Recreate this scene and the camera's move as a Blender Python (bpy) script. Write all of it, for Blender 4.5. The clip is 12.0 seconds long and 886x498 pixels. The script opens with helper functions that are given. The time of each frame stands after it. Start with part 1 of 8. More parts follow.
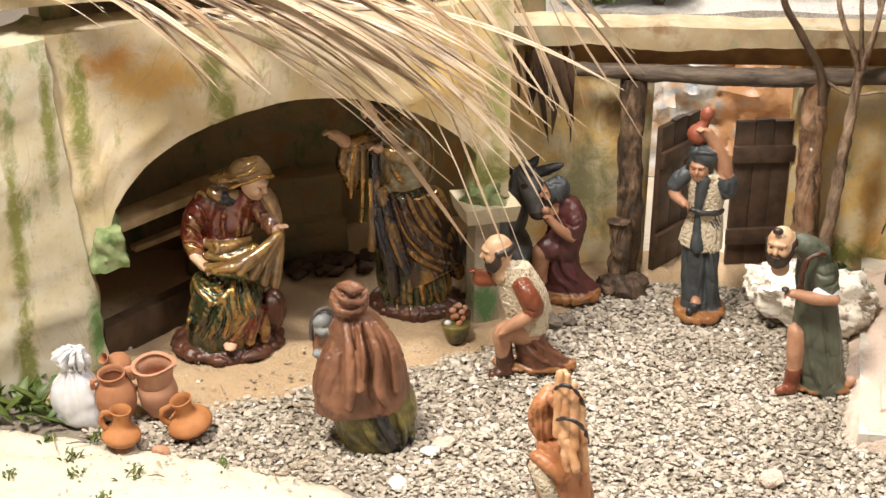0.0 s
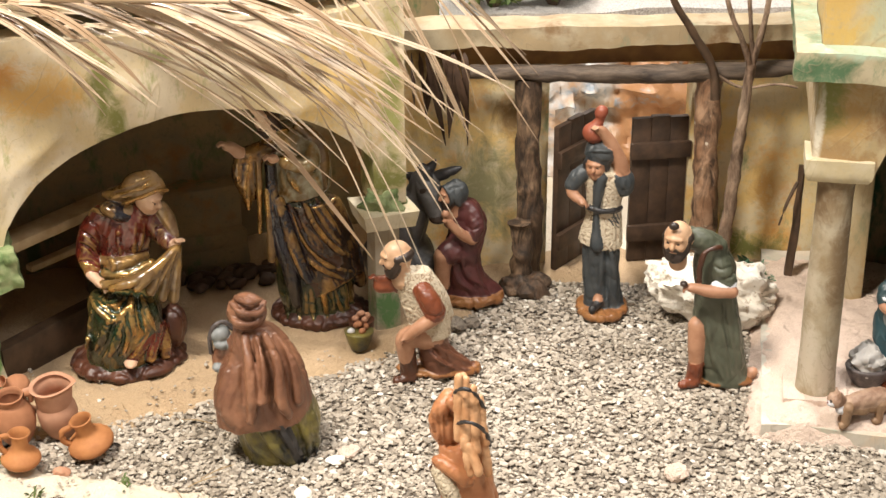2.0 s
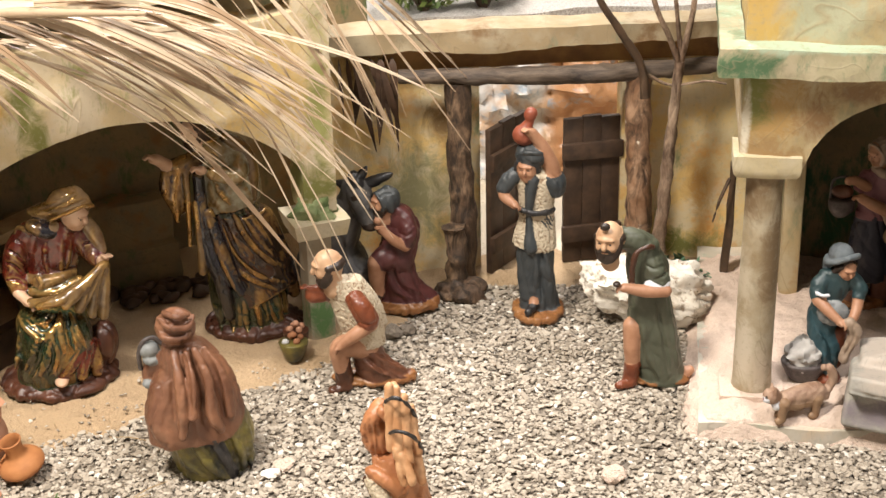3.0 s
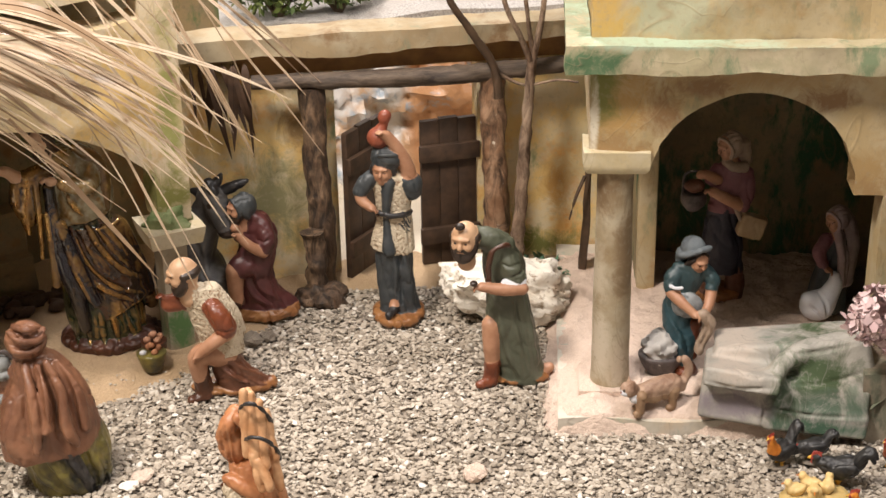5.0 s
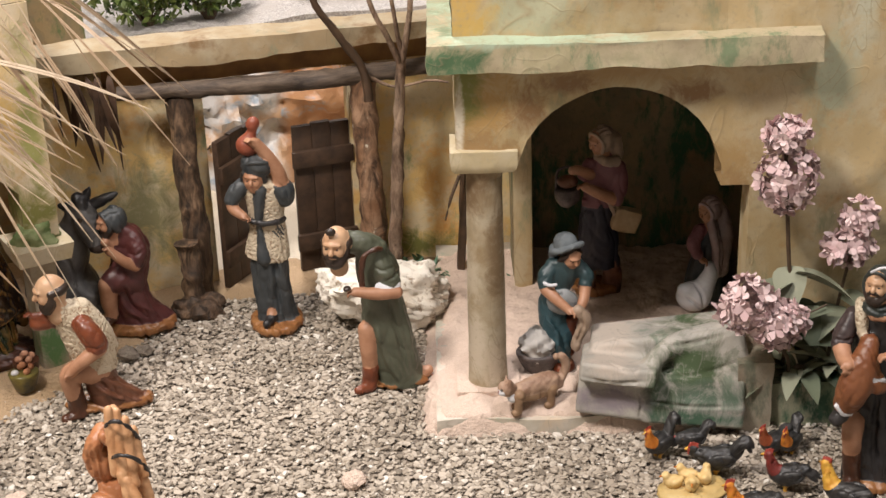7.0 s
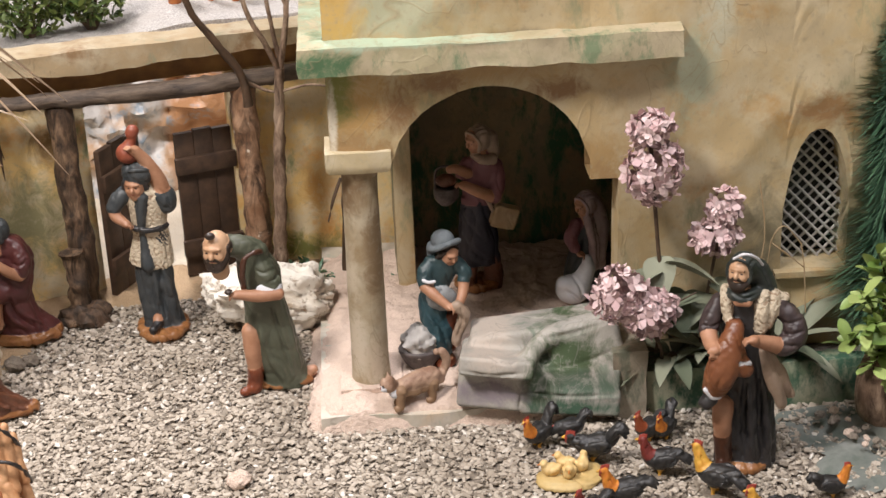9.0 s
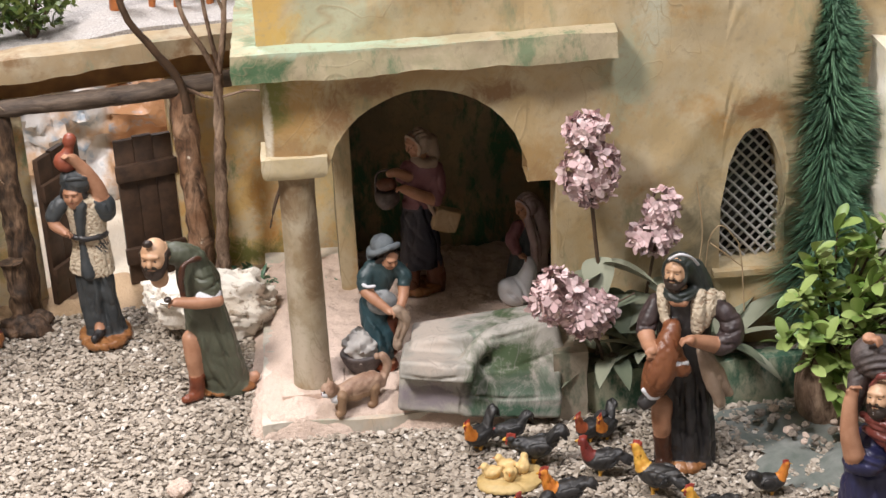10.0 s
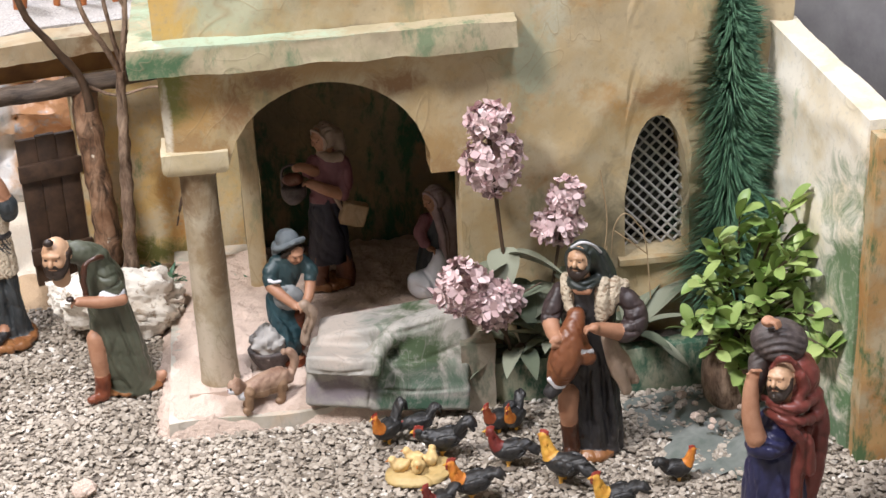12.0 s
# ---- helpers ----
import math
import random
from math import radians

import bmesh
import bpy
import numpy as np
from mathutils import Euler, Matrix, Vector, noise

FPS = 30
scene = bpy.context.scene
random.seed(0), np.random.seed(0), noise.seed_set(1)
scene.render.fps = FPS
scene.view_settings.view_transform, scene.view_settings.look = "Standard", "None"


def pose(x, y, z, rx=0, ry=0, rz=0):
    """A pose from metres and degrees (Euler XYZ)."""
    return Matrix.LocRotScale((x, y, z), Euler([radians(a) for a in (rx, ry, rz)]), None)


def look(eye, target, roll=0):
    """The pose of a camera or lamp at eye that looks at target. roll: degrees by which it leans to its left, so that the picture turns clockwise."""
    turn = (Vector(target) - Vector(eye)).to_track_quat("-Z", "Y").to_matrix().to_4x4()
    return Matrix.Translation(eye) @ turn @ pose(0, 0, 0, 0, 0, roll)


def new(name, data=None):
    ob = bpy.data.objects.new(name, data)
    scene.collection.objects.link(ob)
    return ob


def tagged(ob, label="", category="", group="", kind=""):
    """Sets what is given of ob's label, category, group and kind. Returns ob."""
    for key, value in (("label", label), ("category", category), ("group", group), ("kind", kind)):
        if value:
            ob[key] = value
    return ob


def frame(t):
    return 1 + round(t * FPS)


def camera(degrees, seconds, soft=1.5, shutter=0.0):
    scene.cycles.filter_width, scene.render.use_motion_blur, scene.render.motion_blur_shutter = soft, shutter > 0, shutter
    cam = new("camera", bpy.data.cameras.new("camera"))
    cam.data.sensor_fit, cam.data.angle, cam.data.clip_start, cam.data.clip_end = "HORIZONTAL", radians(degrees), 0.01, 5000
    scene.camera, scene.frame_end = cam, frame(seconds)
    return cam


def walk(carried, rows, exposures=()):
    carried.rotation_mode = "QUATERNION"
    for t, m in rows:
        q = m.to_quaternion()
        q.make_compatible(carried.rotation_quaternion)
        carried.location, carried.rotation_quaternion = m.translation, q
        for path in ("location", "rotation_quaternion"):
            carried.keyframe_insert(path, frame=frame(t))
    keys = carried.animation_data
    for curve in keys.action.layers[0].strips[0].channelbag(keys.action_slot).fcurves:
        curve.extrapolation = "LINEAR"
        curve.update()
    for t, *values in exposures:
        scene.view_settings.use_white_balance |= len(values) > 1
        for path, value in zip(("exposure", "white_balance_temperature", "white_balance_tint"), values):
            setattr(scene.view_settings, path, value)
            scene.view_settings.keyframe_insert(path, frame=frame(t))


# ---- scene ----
cam = camera(30.00, 12.0)
PATH = [
    (0, (0.1411, -0.6228, 0.9331), (0.1304, 1.0005, 0.1554), 0.71),
    (0.5, (0.1497, -0.6128, 0.9326), (0.1602, 1.0103, 0.1546), 0.46),
    (1, (0.1543, -0.6180, 0.9294), (0.1887, 1.0068, 0.1555), 0.21),
    (1.5, (0.1562, -0.6246, 0.9310), (0.2118, 1.0004, 0.1588), 0.16),
    (2, (0.1684, -0.6183, 0.9303), (0.2407, 1.0065, 0.1592), -0.26),
    (2.5, (0.1797, -0.6078, 0.9279), (0.2695, 1.0168, 0.1579), -0.94),
    (3, (0.1959, -0.6060, 0.9283), (0.3161, 1.0169, 0.1589), -1.28),
    (5, (0.2222, -0.6103, 0.9192), (0.4714, 1.0014, 0.1575), -1.06),
    (5.5, (0.2342, -0.6026, 0.9206), (0.5053, 1.0046, 0.1568), -1.34),
    (6, (0.2499, -0.5963, 0.9183), (0.5451, 1.0062, 0.1535), -1.73),
    (6.5, (0.2611, -0.5972, 0.9162), (0.5801, 1.0005, 0.1509), -2.04),
    (7, (0.2668, -0.6052, 0.9152), (0.6096, 0.9886, 0.1521), -1.93),
    (9, (0.2988, -0.6465, 0.9204), (0.7300, 0.9271, 0.1602), -2.30),
    (9.5, (0.3133, -0.6477, 0.9214), (0.7640, 0.9197, 0.1597), -2.48),
    (10, (0.3265, -0.6529, 0.9213), (0.7937, 0.9104, 0.1610), -2.60),
    (10.5, (0.3301, -0.6629, 0.9209), (0.8170, 0.8954, 0.1628), -2.58),
    (11, (0.3411, -0.6724, 0.9200), (0.8454, 0.8802, 0.1617), -2.77),
    (11.5, (0.3485, -0.6703, 0.9150), (0.8679, 0.8776, 0.1572), -2.65),
    (12, (0.3580, -0.6598, 0.9089), (0.8911, 0.8810, 0.1462), -2.70),
]
walk(cam, [(t, look(eye, target, roll)) for t, eye, target, roll in PATH],
     ((0, 0.0, 6300, 11), (3, -0.05, 6300, 12), (5, -0.29, 6350, 15), (7, -0.45, 6250, 16), (9, -0.34, 6000, 16), (10, -0.29, 5900, 16), (12, -0.17, 5650, 15)))

# ---- light: an exhibition hall with ceiling lamps ----
world = bpy.data.worlds.new("hall_air")
scene.world = world
world.use_nodes = True
world.node_tree.nodes["Background"].inputs[0].default_value = (1.0, 0.93, 0.82, 1)
world.node_tree.nodes["Background"].inputs[1].default_value = 0.35


def lamp(name, place, target, size, power, colour):
    data = bpy.data.lights.new(name, "AREA")
    data.shape, data.size, data.energy, data.color = "DISK", size, power, colour
    ob = new(name, data)
    ob.matrix_world = look(place, target)
    return ob


lamp("ceiling_lamp", (-0.60, 0.15, 2.3), (0.05, 0.95, 0.0), 0.45, 100, (1.0, 0.92, 0.79))
lamp("ceiling_lamp", (0.95, 0.0, 2.3), (0.85, 0.8, 0.0), 0.5, 34, (1.0, 0.96, 0.91))
lamp("ceiling_lamp", (0.45, 2.1, 1.9), (0.45, 1.65, 0.1), 0.4, 46, (1.0, 0.95, 0.88))


# ---- materials ----
def rgb(c):
    return (*c, 1.0)


class Nodes:
    """A small builder of node materials."""

    def __init__(self, name, rough=0.7, metal=0.0, coat=0.0, specular=0.5):
        self.m = bpy.data.materials.new(name)
        self.m.use_nodes = True
        self.t = self.m.node_tree
        self.b = self.t.nodes["Principled BSDF"]
        self.b.inputs["Roughness"].default_value = rough
        self.b.inputs["Metallic"].default_value = metal
        self.b.inputs["Coat Weight"].default_value = coat
        self.b.inputs["Specular IOR Level"].default_value = specular
        self.co = self.t.nodes.new("ShaderNodeTexCoord").outputs["Object"]

    def mapped(self, scale):
        n = self.t.nodes.new("ShaderNodeMapping")
        n.inputs["Scale"].default_value = scale
        self.t.links.new(self.co, n.inputs["Vector"])
        return n.outputs["Vector"]

    def noise(self, scale, detail=4, rough=0.6, stretch=None, distort=0.0):
        n = self.t.nodes.new("ShaderNodeTexNoise")
        n.inputs["Scale"].default_value, n.inputs["Detail"].default_value = scale, detail
        n.inputs["Roughness"].default_value, n.inputs["Distortion"].default_value = rough, distort
        self.t.links.new(self.mapped(stretch) if stretch else self.co, n.inputs["Vector"])
        return n.outputs["Fac"]

    def band(self, fac, low, high):
        n = self.t.nodes.new("ShaderNodeMapRange")
        n.inputs["From Min"].default_value, n.inputs["From Max"].default_value = low, high
        self.t.links.new(fac, n.inputs["Value"])
        return n.outputs["Result"]

    def mix(self, fac, a, b):
        n = self.t.nodes.new("ShaderNodeMix")
        n.data_type = "RGBA"
        for sock, v in ((n.inputs[0], fac), (n.inputs[6], a), (n.inputs[7], b)):
            if isinstance(v, tuple):
                sock.default_value = rgb(v)
            elif isinstance(v, float):
                sock.default_value = v
            else:
                self.t.links.new(v, sock)
        return n.outputs[2]

    def colour(self, v):
        if isinstance(v, tuple):
            self.b.inputs["Base Color"].default_value = rgb(v)
        else:
            self.t.links.new(v, self.b.inputs["Base Color"])

    def bump(self, fac, strength, distance):
        n = self.t.nodes.new("ShaderNodeBump")
        n.inputs["Strength"].default_value, n.inputs["Distance"].default_value = strength, distance
        self.t.links.new(fac, n.inputs["Height"])
        old = self.b.inputs["Normal"].links
        if old:
            self.t.links.new(old[0].from_socket, n.inputs["Normal"])
        self.t.links.new(n.outputs["Normal"], self.b.inputs["Normal"])

    def ridge(self, scale, width, distort=1.0, stretch=None):
        """Thin winding lines, as of creased cloth."""
        f = self.noise(scale, 2, 0.5, stretch, distort)
        a = self.t.nodes.new("ShaderNodeMath")
        a.operation = "SUBTRACT"
        a.inputs[1].default_value = 0.5
        self.t.links.new(f, a.inputs[0])
        b = self.t.nodes.new("ShaderNodeMath")
        b.operation = "ABSOLUTE"
        self.t.links.new(a.outputs[0], b.inputs[0])
        return self.band(b.outputs[0], width, 0.0)

    def island(self):
        return self.t.nodes.new("ShaderNodeNewGeometry").outputs["Random Per Island"]

    def chance(self):
        return self.t.nodes.new("ShaderNodeObjectInfo").outputs["Random"]


def painted(name, a, b, scale=60, rough=0.5, coat=0.0, fine=500, bump=0.3, metal=0.0):
    """Two tones mixed by a coarse noise, with a fine relief."""
    n = Nodes(name, rough, metal, coat)
    n.colour(n.mix(n.band(n.noise(scale), 0.35, 0.65), a, b))
    n.bump(n.noise(fine, 3), bump, 0.0006)
    return n.m


def plaster(name, cream, yellow, orange, green, seed, green_low=0.54, orange_low=0.53, blots=(), crease_shade=0.75):
    """Brushed paint on stiffened cloth: cream and yellow washes, rust and moss patches; blots: x, z, width, height, colour."""
    n = Nodes(name, 0.75)
    c = n.mix(n.band(n.noise(18 + seed, 5), 0.42, 0.58), cream, yellow)
    c = n.mix(n.band(n.noise(11 + seed, 5, 0.65), orange_low, orange_low + 0.12), c, orange)
    c = n.mix(n.band(n.noise(13 + seed, 6, 0.72, (1.5, 1.5, 0.6)), green_low, green_low + 0.09), c, green)
    rag = n.noise(28, 6, 0.75, (1, 1, 0.8), 0.8)
    for x, z, w, h, tone in blots:
        m = n.t.nodes.new("ShaderNodeMapping")
        m.inputs["Scale"].default_value = (1 / w, 0.0, 1 / h)
        m.inputs["Location"].default_value = (-x / w, 0.0, -z / h)
        n.t.links.new(n.co, m.inputs["Vector"])
        d = n.t.nodes.new("ShaderNodeVectorMath")
        d.operation = "LENGTH"
        n.t.links.new(m.outputs["Vector"], d.inputs[0])
        s = n.t.nodes.new("ShaderNodeMath")
        s.operation = "MULTIPLY_ADD"
        s.inputs[1].default_value = 3.2
        n.t.links.new(rag, s.inputs[0])
        n.t.links.new(d.outputs["Value"], s.inputs[2])
        c = n.mix(n.band(s.outputs[0], 2.75, 2.0), c, tone)
    crease = n.ridge(9 + seed, 0.006, 1.2, (1, 1, 0.5))
    # creases are darkened too: their shade is put into the colour
    c = n.mix(n.band(crease, 0.3, 1.6), c, tuple(v * crease_shade for v in yellow))
    c = n.mix(n.band(n.noise(150, 4), 0.55, 0.85), c, tuple(v * 0.7 for v in cream))
    n.colour(c)
    n.bump(crease, 0.16, 0.002)
    n.bump(n.noise(26, 4, 0.55, (1, 1, 0.7), 0.3), 0.35, 0.007)
    n.bump(n.noise(420, 3), 0.25, 0.0008)
    return n.m


M = {}
MOSS, RUST, BROWN = (0.19, 0.19, 0.05), (0.50, 0.25, 0.07), (0.30, 0.19, 0.08)
M["stable_wall"] = plaster("ochre_cloth_plaster", (0.598, 0.510, 0.370), (0.563, 0.449, 0.264), (0.528, 0.352, 0.141), (0.317, 0.308, 0.132), 0.0, 0.58, 0.57,
                           ((0.030, 0.365, 0.035, 0.022, RUST), (0.075, 0.345, 0.05, 0.028, (0.58, 0.36, 0.12)), (-0.006, 0.31, 0.012, 0.09, MOSS), (0.135, 0.345, 0.014, 0.05, MOSS),
                            (0.150, 0.305, 0.010, 0.03, MOSS), (0.20, 0.372, 0.018, 0.012, MOSS), (0.40, 0.32, 0.07, 0.07, (0.60, 0.42, 0.16)), (0.455, 0.30, 0.014, 0.10, (0.30, 0.30, 0.10)), (0.44, 0.20, 0.03, 0.03, MOSS)))
# last blot: cream yellow of the right end, lightened in colour against its shade
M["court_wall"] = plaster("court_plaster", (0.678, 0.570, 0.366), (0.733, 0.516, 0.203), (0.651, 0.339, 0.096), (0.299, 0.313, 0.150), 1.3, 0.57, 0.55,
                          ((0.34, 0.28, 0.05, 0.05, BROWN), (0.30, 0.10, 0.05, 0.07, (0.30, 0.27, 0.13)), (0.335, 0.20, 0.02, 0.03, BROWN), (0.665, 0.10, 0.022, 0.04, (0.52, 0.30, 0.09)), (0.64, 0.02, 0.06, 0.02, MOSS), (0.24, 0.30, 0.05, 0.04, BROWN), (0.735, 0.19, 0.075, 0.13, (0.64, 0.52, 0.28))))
M["house_wall"] = plaster("house_plaster", (0.454, 0.372, 0.231), (0.421, 0.317, 0.163), (0.387, 0.238, 0.088), (0.286, 0.269, 0.150), 0.6, 0.58, 0.57,
                          ((0.05, 0.345, 0.045, 0.05, (0.40, 0.25, 0.09)), (0.055, 0.30, 0.04, 0.02, BROWN), (0.04, 0.37, 0.02, 0.04, MOSS), (0.20, 0.375, 0.08, 0.018, (0.36, 0.24, 0.11)), (0.30, 0.27, 0.04, 0.03, (0.36, 0.24, 0.10)),
                           (0.31, 0.25, 0.03, 0.02, BROWN), (0.10, 0.45, 0.06, 0.035, (0.38, 0.37, 0.24)), (0.04, 0.46, 0.03, 0.06, (0.50, 0.33, 0.10)), (0.545, 0.315, 0.035, 0.022, (0.30, 0.17, 0.07)), (0.49, 0.18, 0.025, 0.06, (0.24, 0.20, 0.12)), (0.40, 0.36, 0.03, 0.05, (0.36, 0.36, 0.24)), (0.10, 0.335, 0.020, 0.03, (0.27, 0.16, 0.07)), (0.135, 0.368, 0.03, 0.012, (0.25, 0.15, 0.07)), (0.265, 0.352, 0.03, 0.014, (0.25, 0.15, 0.07)), (0.032, 0.33, 0.005, 0.05, (0.66, 0.60, 0.48)), (0.43, 0.44, 0.02, 0.05, (0.46, 0.44, 0.32)), (0.50, 0.40, 0.05, 0.02, (0.40, 0.32, 0.19)), (0.46, 0.10, 0.03, 0.05, (0.22, 0.19, 0.12))))
M["moss_paint"] = plaster("mossy_plaster", (0.315, 0.315, 0.224), (0.182, 0.238, 0.147), (0.245, 0.210, 0.112), (0.042, 0.105, 0.063), 2.0, 0.49)
M["cream_trim"] = plaster("cream_trim", (0.544, 0.476, 0.340), (0.493, 0.408, 0.246), (0.408, 0.306, 0.153), (0.289, 0.306, 0.187), 0.9, 0.60, 0.58)
M["cornice"] = plaster("cornice_plaster", (0.426, 0.358, 0.234), (0.363, 0.316, 0.190), (0.316, 0.295, 0.176), (0.174, 0.218, 0.120), 2.4, 0.53, 0.56, ((0.02, 0.40, 0.04, 0.02, (0.08, 0.15, 0.07)), (0.12, 0.418, 0.12, 0.006, (0.38, 0.46, 0.33))))
# back wall and bench: shade inside the stable is put into this colour
M["stable_shade"] = plaster("shaded_stable_paint", (0.203, 0.160, 0.091), (0.263, 0.188, 0.091), (0.243, 0.131, 0.050), (0.101, 0.131, 0.050), 1.7)
# side wall: the light that falls on it is put into this paler ochre
M["inner_ochre_lit"] = plaster("lit_ochre_stable_paint", (0.36, 0.27, 0.15), (0.42, 0.28, 0.12), (0.36, 0.20, 0.07), (0.15, 0.19, 0.08), 1.2, 0.53)
# porch inside: the shade is put into these darkened greens and browns
M["shaded_green"] = plaster("shaded_porch_paint", (0.195, 0.156, 0.085), (0.265, 0.203, 0.103), (0.228, 0.154, 0.072), (0.036, 0.100, 0.042), 2.6, 0.5)
M["slab"] = plaster("grey_slab", (0.575, 0.524, 0.450), (0.489, 0.442, 0.356), (0.604, 0.497, 0.370), (0.345, 0.414, 0.317), 1.9, 0.56, 0.56)
M["column"] = plaster("weathered_column", (0.393, 0.331, 0.230), (0.308, 0.240, 0.145), (0.239, 0.166, 0.084), (0.205, 0.199, 0.122), 3.1, 0.56, 0.53,
                     ((-0.010, 0.235, 0.030, 0.035, (0.17, 0.11, 0.055)), (0.012, 0.16, 0.014, 0.06, (0.20, 0.135, 0.07)), (-0.012, 0.06, 0.012, 0.05, (0.50, 0.43, 0.33)), (0.008, 0.03, 0.012, 0.03, (0.46, 0.38, 0.28)), (-0.014, 0.14, 0.008, 0.03, (0.45, 0.38, 0.28))))
M["white_plaster"] = plaster("white_plaster", (0.74, 0.70, 0.60), (0.70, 0.63, 0.48), (0.62, 0.52, 0.34), (0.46, 0.50, 0.36), 1.1, 0.60, 0.58)
M["pier_plaster"] = plaster("pier_plaster", (0.517, 0.471, 0.365), (0.486, 0.418, 0.281), (0.441, 0.334, 0.167), (0.228, 0.258, 0.122), 1.6, 0.55, 0.57,
                            ((-0.045, 0.20, 0.010, 0.16, MOSS), (-0.002, 0.30, 0.008, 0.09, MOSS), (0.03, 0.06, 0.012, 0.05, (0.12, 0.22, 0.07)), (-0.05, 0.05, 0.012, 0.05, MOSS)))
M["pillar_shaft"] = plaster("pillar_shaft_plaster", (0.40, 0.36, 0.28), (0.34, 0.28, 0.20), (0.28, 0.20, 0.13), (0.28, 0.30, 0.18), 2.9, 0.58, 0.56, ((0.0, 0.03, 0.018, 0.03, (0.10, 0.20, 0.07)),))
M["orange_plaster"] = plaster("orange_plaster", (0.476, 0.387, 0.237), (0.468, 0.290, 0.114), (0.425, 0.220, 0.067), (0.085, 0.150, 0.057), 2.2, 0.49, 0.50)
M["side_plaster"] = plaster("side_wall_plaster", (0.799, 0.756, 0.648), (0.756, 0.680, 0.518), (0.648, 0.562, 0.389), (0.497, 0.540, 0.389), 1.1, 0.60, 0.58,
                            ((0.682, 0.18, 0.012, 0.12, (0.16, 0.24, 0.12)), (0.683, 0.05, 0.012, 0.05, (0.12, 0.20, 0.09)), (0.67, 0.012, 0.03, 0.02, (0.14, 0.22, 0.12))))
M["wood_dark"] = painted("dark_stained_wood", (0.045, 0.026, 0.014), (0.09, 0.052, 0.028), 45, 0.6)
M["wood_door"] = painted("door_wood", (0.035, 0.020, 0.012), (0.075, 0.042, 0.024), 70, 0.55)
n = Nodes("weathered_branch", 0.8)
bark = n.noise(90, 5, 0.7, (1, 1, 0.3), 0.6)
n.colour(n.mix(n.band(bark, 0.35, 0.62), (0.085, 0.05, 0.03), n.mix(n.band(n.noise(30, 4), 0.4, 0.6), (0.44, 0.32, 0.225), (0.27, 0.175, 0.115))))
n.bump(bark, 0.9, 0.004)
M["wood_grey"] = n.m
n = Nodes("dark_bark", 0.65)
bark = n.noise(85, 5, 0.7, (1, 1, 0.3), 0.8)
n.colour(n.mix(n.band(bark, 0.40, 0.66), (0.028, 0.017, 0.010), n.mix(n.band(n.noise(34, 4), 0.45, 0.6), (0.13, 0.075, 0.042), (0.30, 0.19, 0.11))))
n.bump(bark, 1.0, 0.004)
M["bark_dark"] = n.m
n = Nodes("grey_log", 0.7)
bark = n.noise(80, 5, 0.65, (0.2, 1, 1), 0.5)
n.colour(n.mix(n.band(bark, 0.36, 0.66), (0.035, 0.024, 0.018), (0.17, 0.125, 0.09)))
n.bump(bark, 0.9, 0.003)
M["wood_log"] = n.m
n = Nodes("peeling_bark", 0.6, 0, 0.1)
bark = n.noise(60, 5, 0.7, (1, 1, 0.35), 1.0)
c = n.mix(n.band(bark, 0.36, 0.56), (0.05, 0.027, 0.015), n.mix(n.band(n.noise(26, 4), 0.42, 0.6), (0.42, 0.26, 0.16), (0.24, 0.125, 0.065)))
n.colour(n.mix(n.band(n.noise(75, 3, 0.6), 0.66, 0.72), c, (0.70, 0.62, 0.50)))
n.bump(bark, 0.9, 0.004)
M["post_bark"] = n.m
M["wood_light"] = painted("pale_board", (0.42, 0.31, 0.18), (0.30, 0.20, 0.10), 40, 0.7)
M["rust_band"] = painted("rust_painted_board", (0.30, 0.15, 0.04), (0.15, 0.065, 0.02), 22, 0.7)
M["red_clay"] = painted("dark_red_clay", (0.26, 0.070, 0.035), (0.19, 0.045, 0.025), 45, 0.45)
M["terracotta"] = painted("fired_clay", (0.42, 0.19, 0.095), (0.33, 0.14, 0.065), 40, 0.85, bump=0.6)
M["terracotta_pale"] = painted("pale_fired_clay", (0.50, 0.27, 0.17), (0.41, 0.205, 0.12), 40, 0.85, bump=0.6)
M["clay_dark"] = painted("orange_fired_clay", (0.44, 0.185, 0.062), (0.34, 0.13, 0.042), 45, 0.75, bump=0.6)
M["sack"] = painted("white_cotton", (0.66, 0.66, 0.68), (0.58, 0.58, 0.61), 40, 0.9, fine=900)
M["skin"] = painted("painted_skin", (0.44, 0.235, 0.14), (0.34, 0.165, 0.09), 60, 0.48)
M["skin_bald"] = painted("sallow_painted_skin", (0.56, 0.36, 0.22), (0.48, 0.28, 0.16), 60, 0.42)
M["boot"] = painted("brown_boot_paint", (0.085, 0.032, 0.016), (0.05, 0.02, 0.011), 50, 0.35)
M["breeches"] = painted("dull_brown_breeches_paint", (0.15, 0.058, 0.03), (0.10, 0.038, 0.02), 50, 0.4)
M["hair_brown"] = painted("brown_hair_paint", (0.06, 0.03, 0.015), (0.035, 0.017, 0.01), 80, 0.45)
M["black_green"] = painted("green_black_scarf_paint", (0.016, 0.022, 0.019), (0.032, 0.038, 0.033), 60, 0.45)
M["brown_black"] = painted("brown_black_sleeve_paint", (0.030, 0.020, 0.020), (0.055, 0.038, 0.036), 60, 0.45)
M["hat_grey"] = painted("grey_hat_paint", (0.15, 0.17, 0.18), (0.10, 0.115, 0.125), 60, 0.85)
M["navy_dark"] = painted("blue_black_skirt_paint", (0.010, 0.011, 0.022), (0.020, 0.020, 0.034), 50, 0.5)
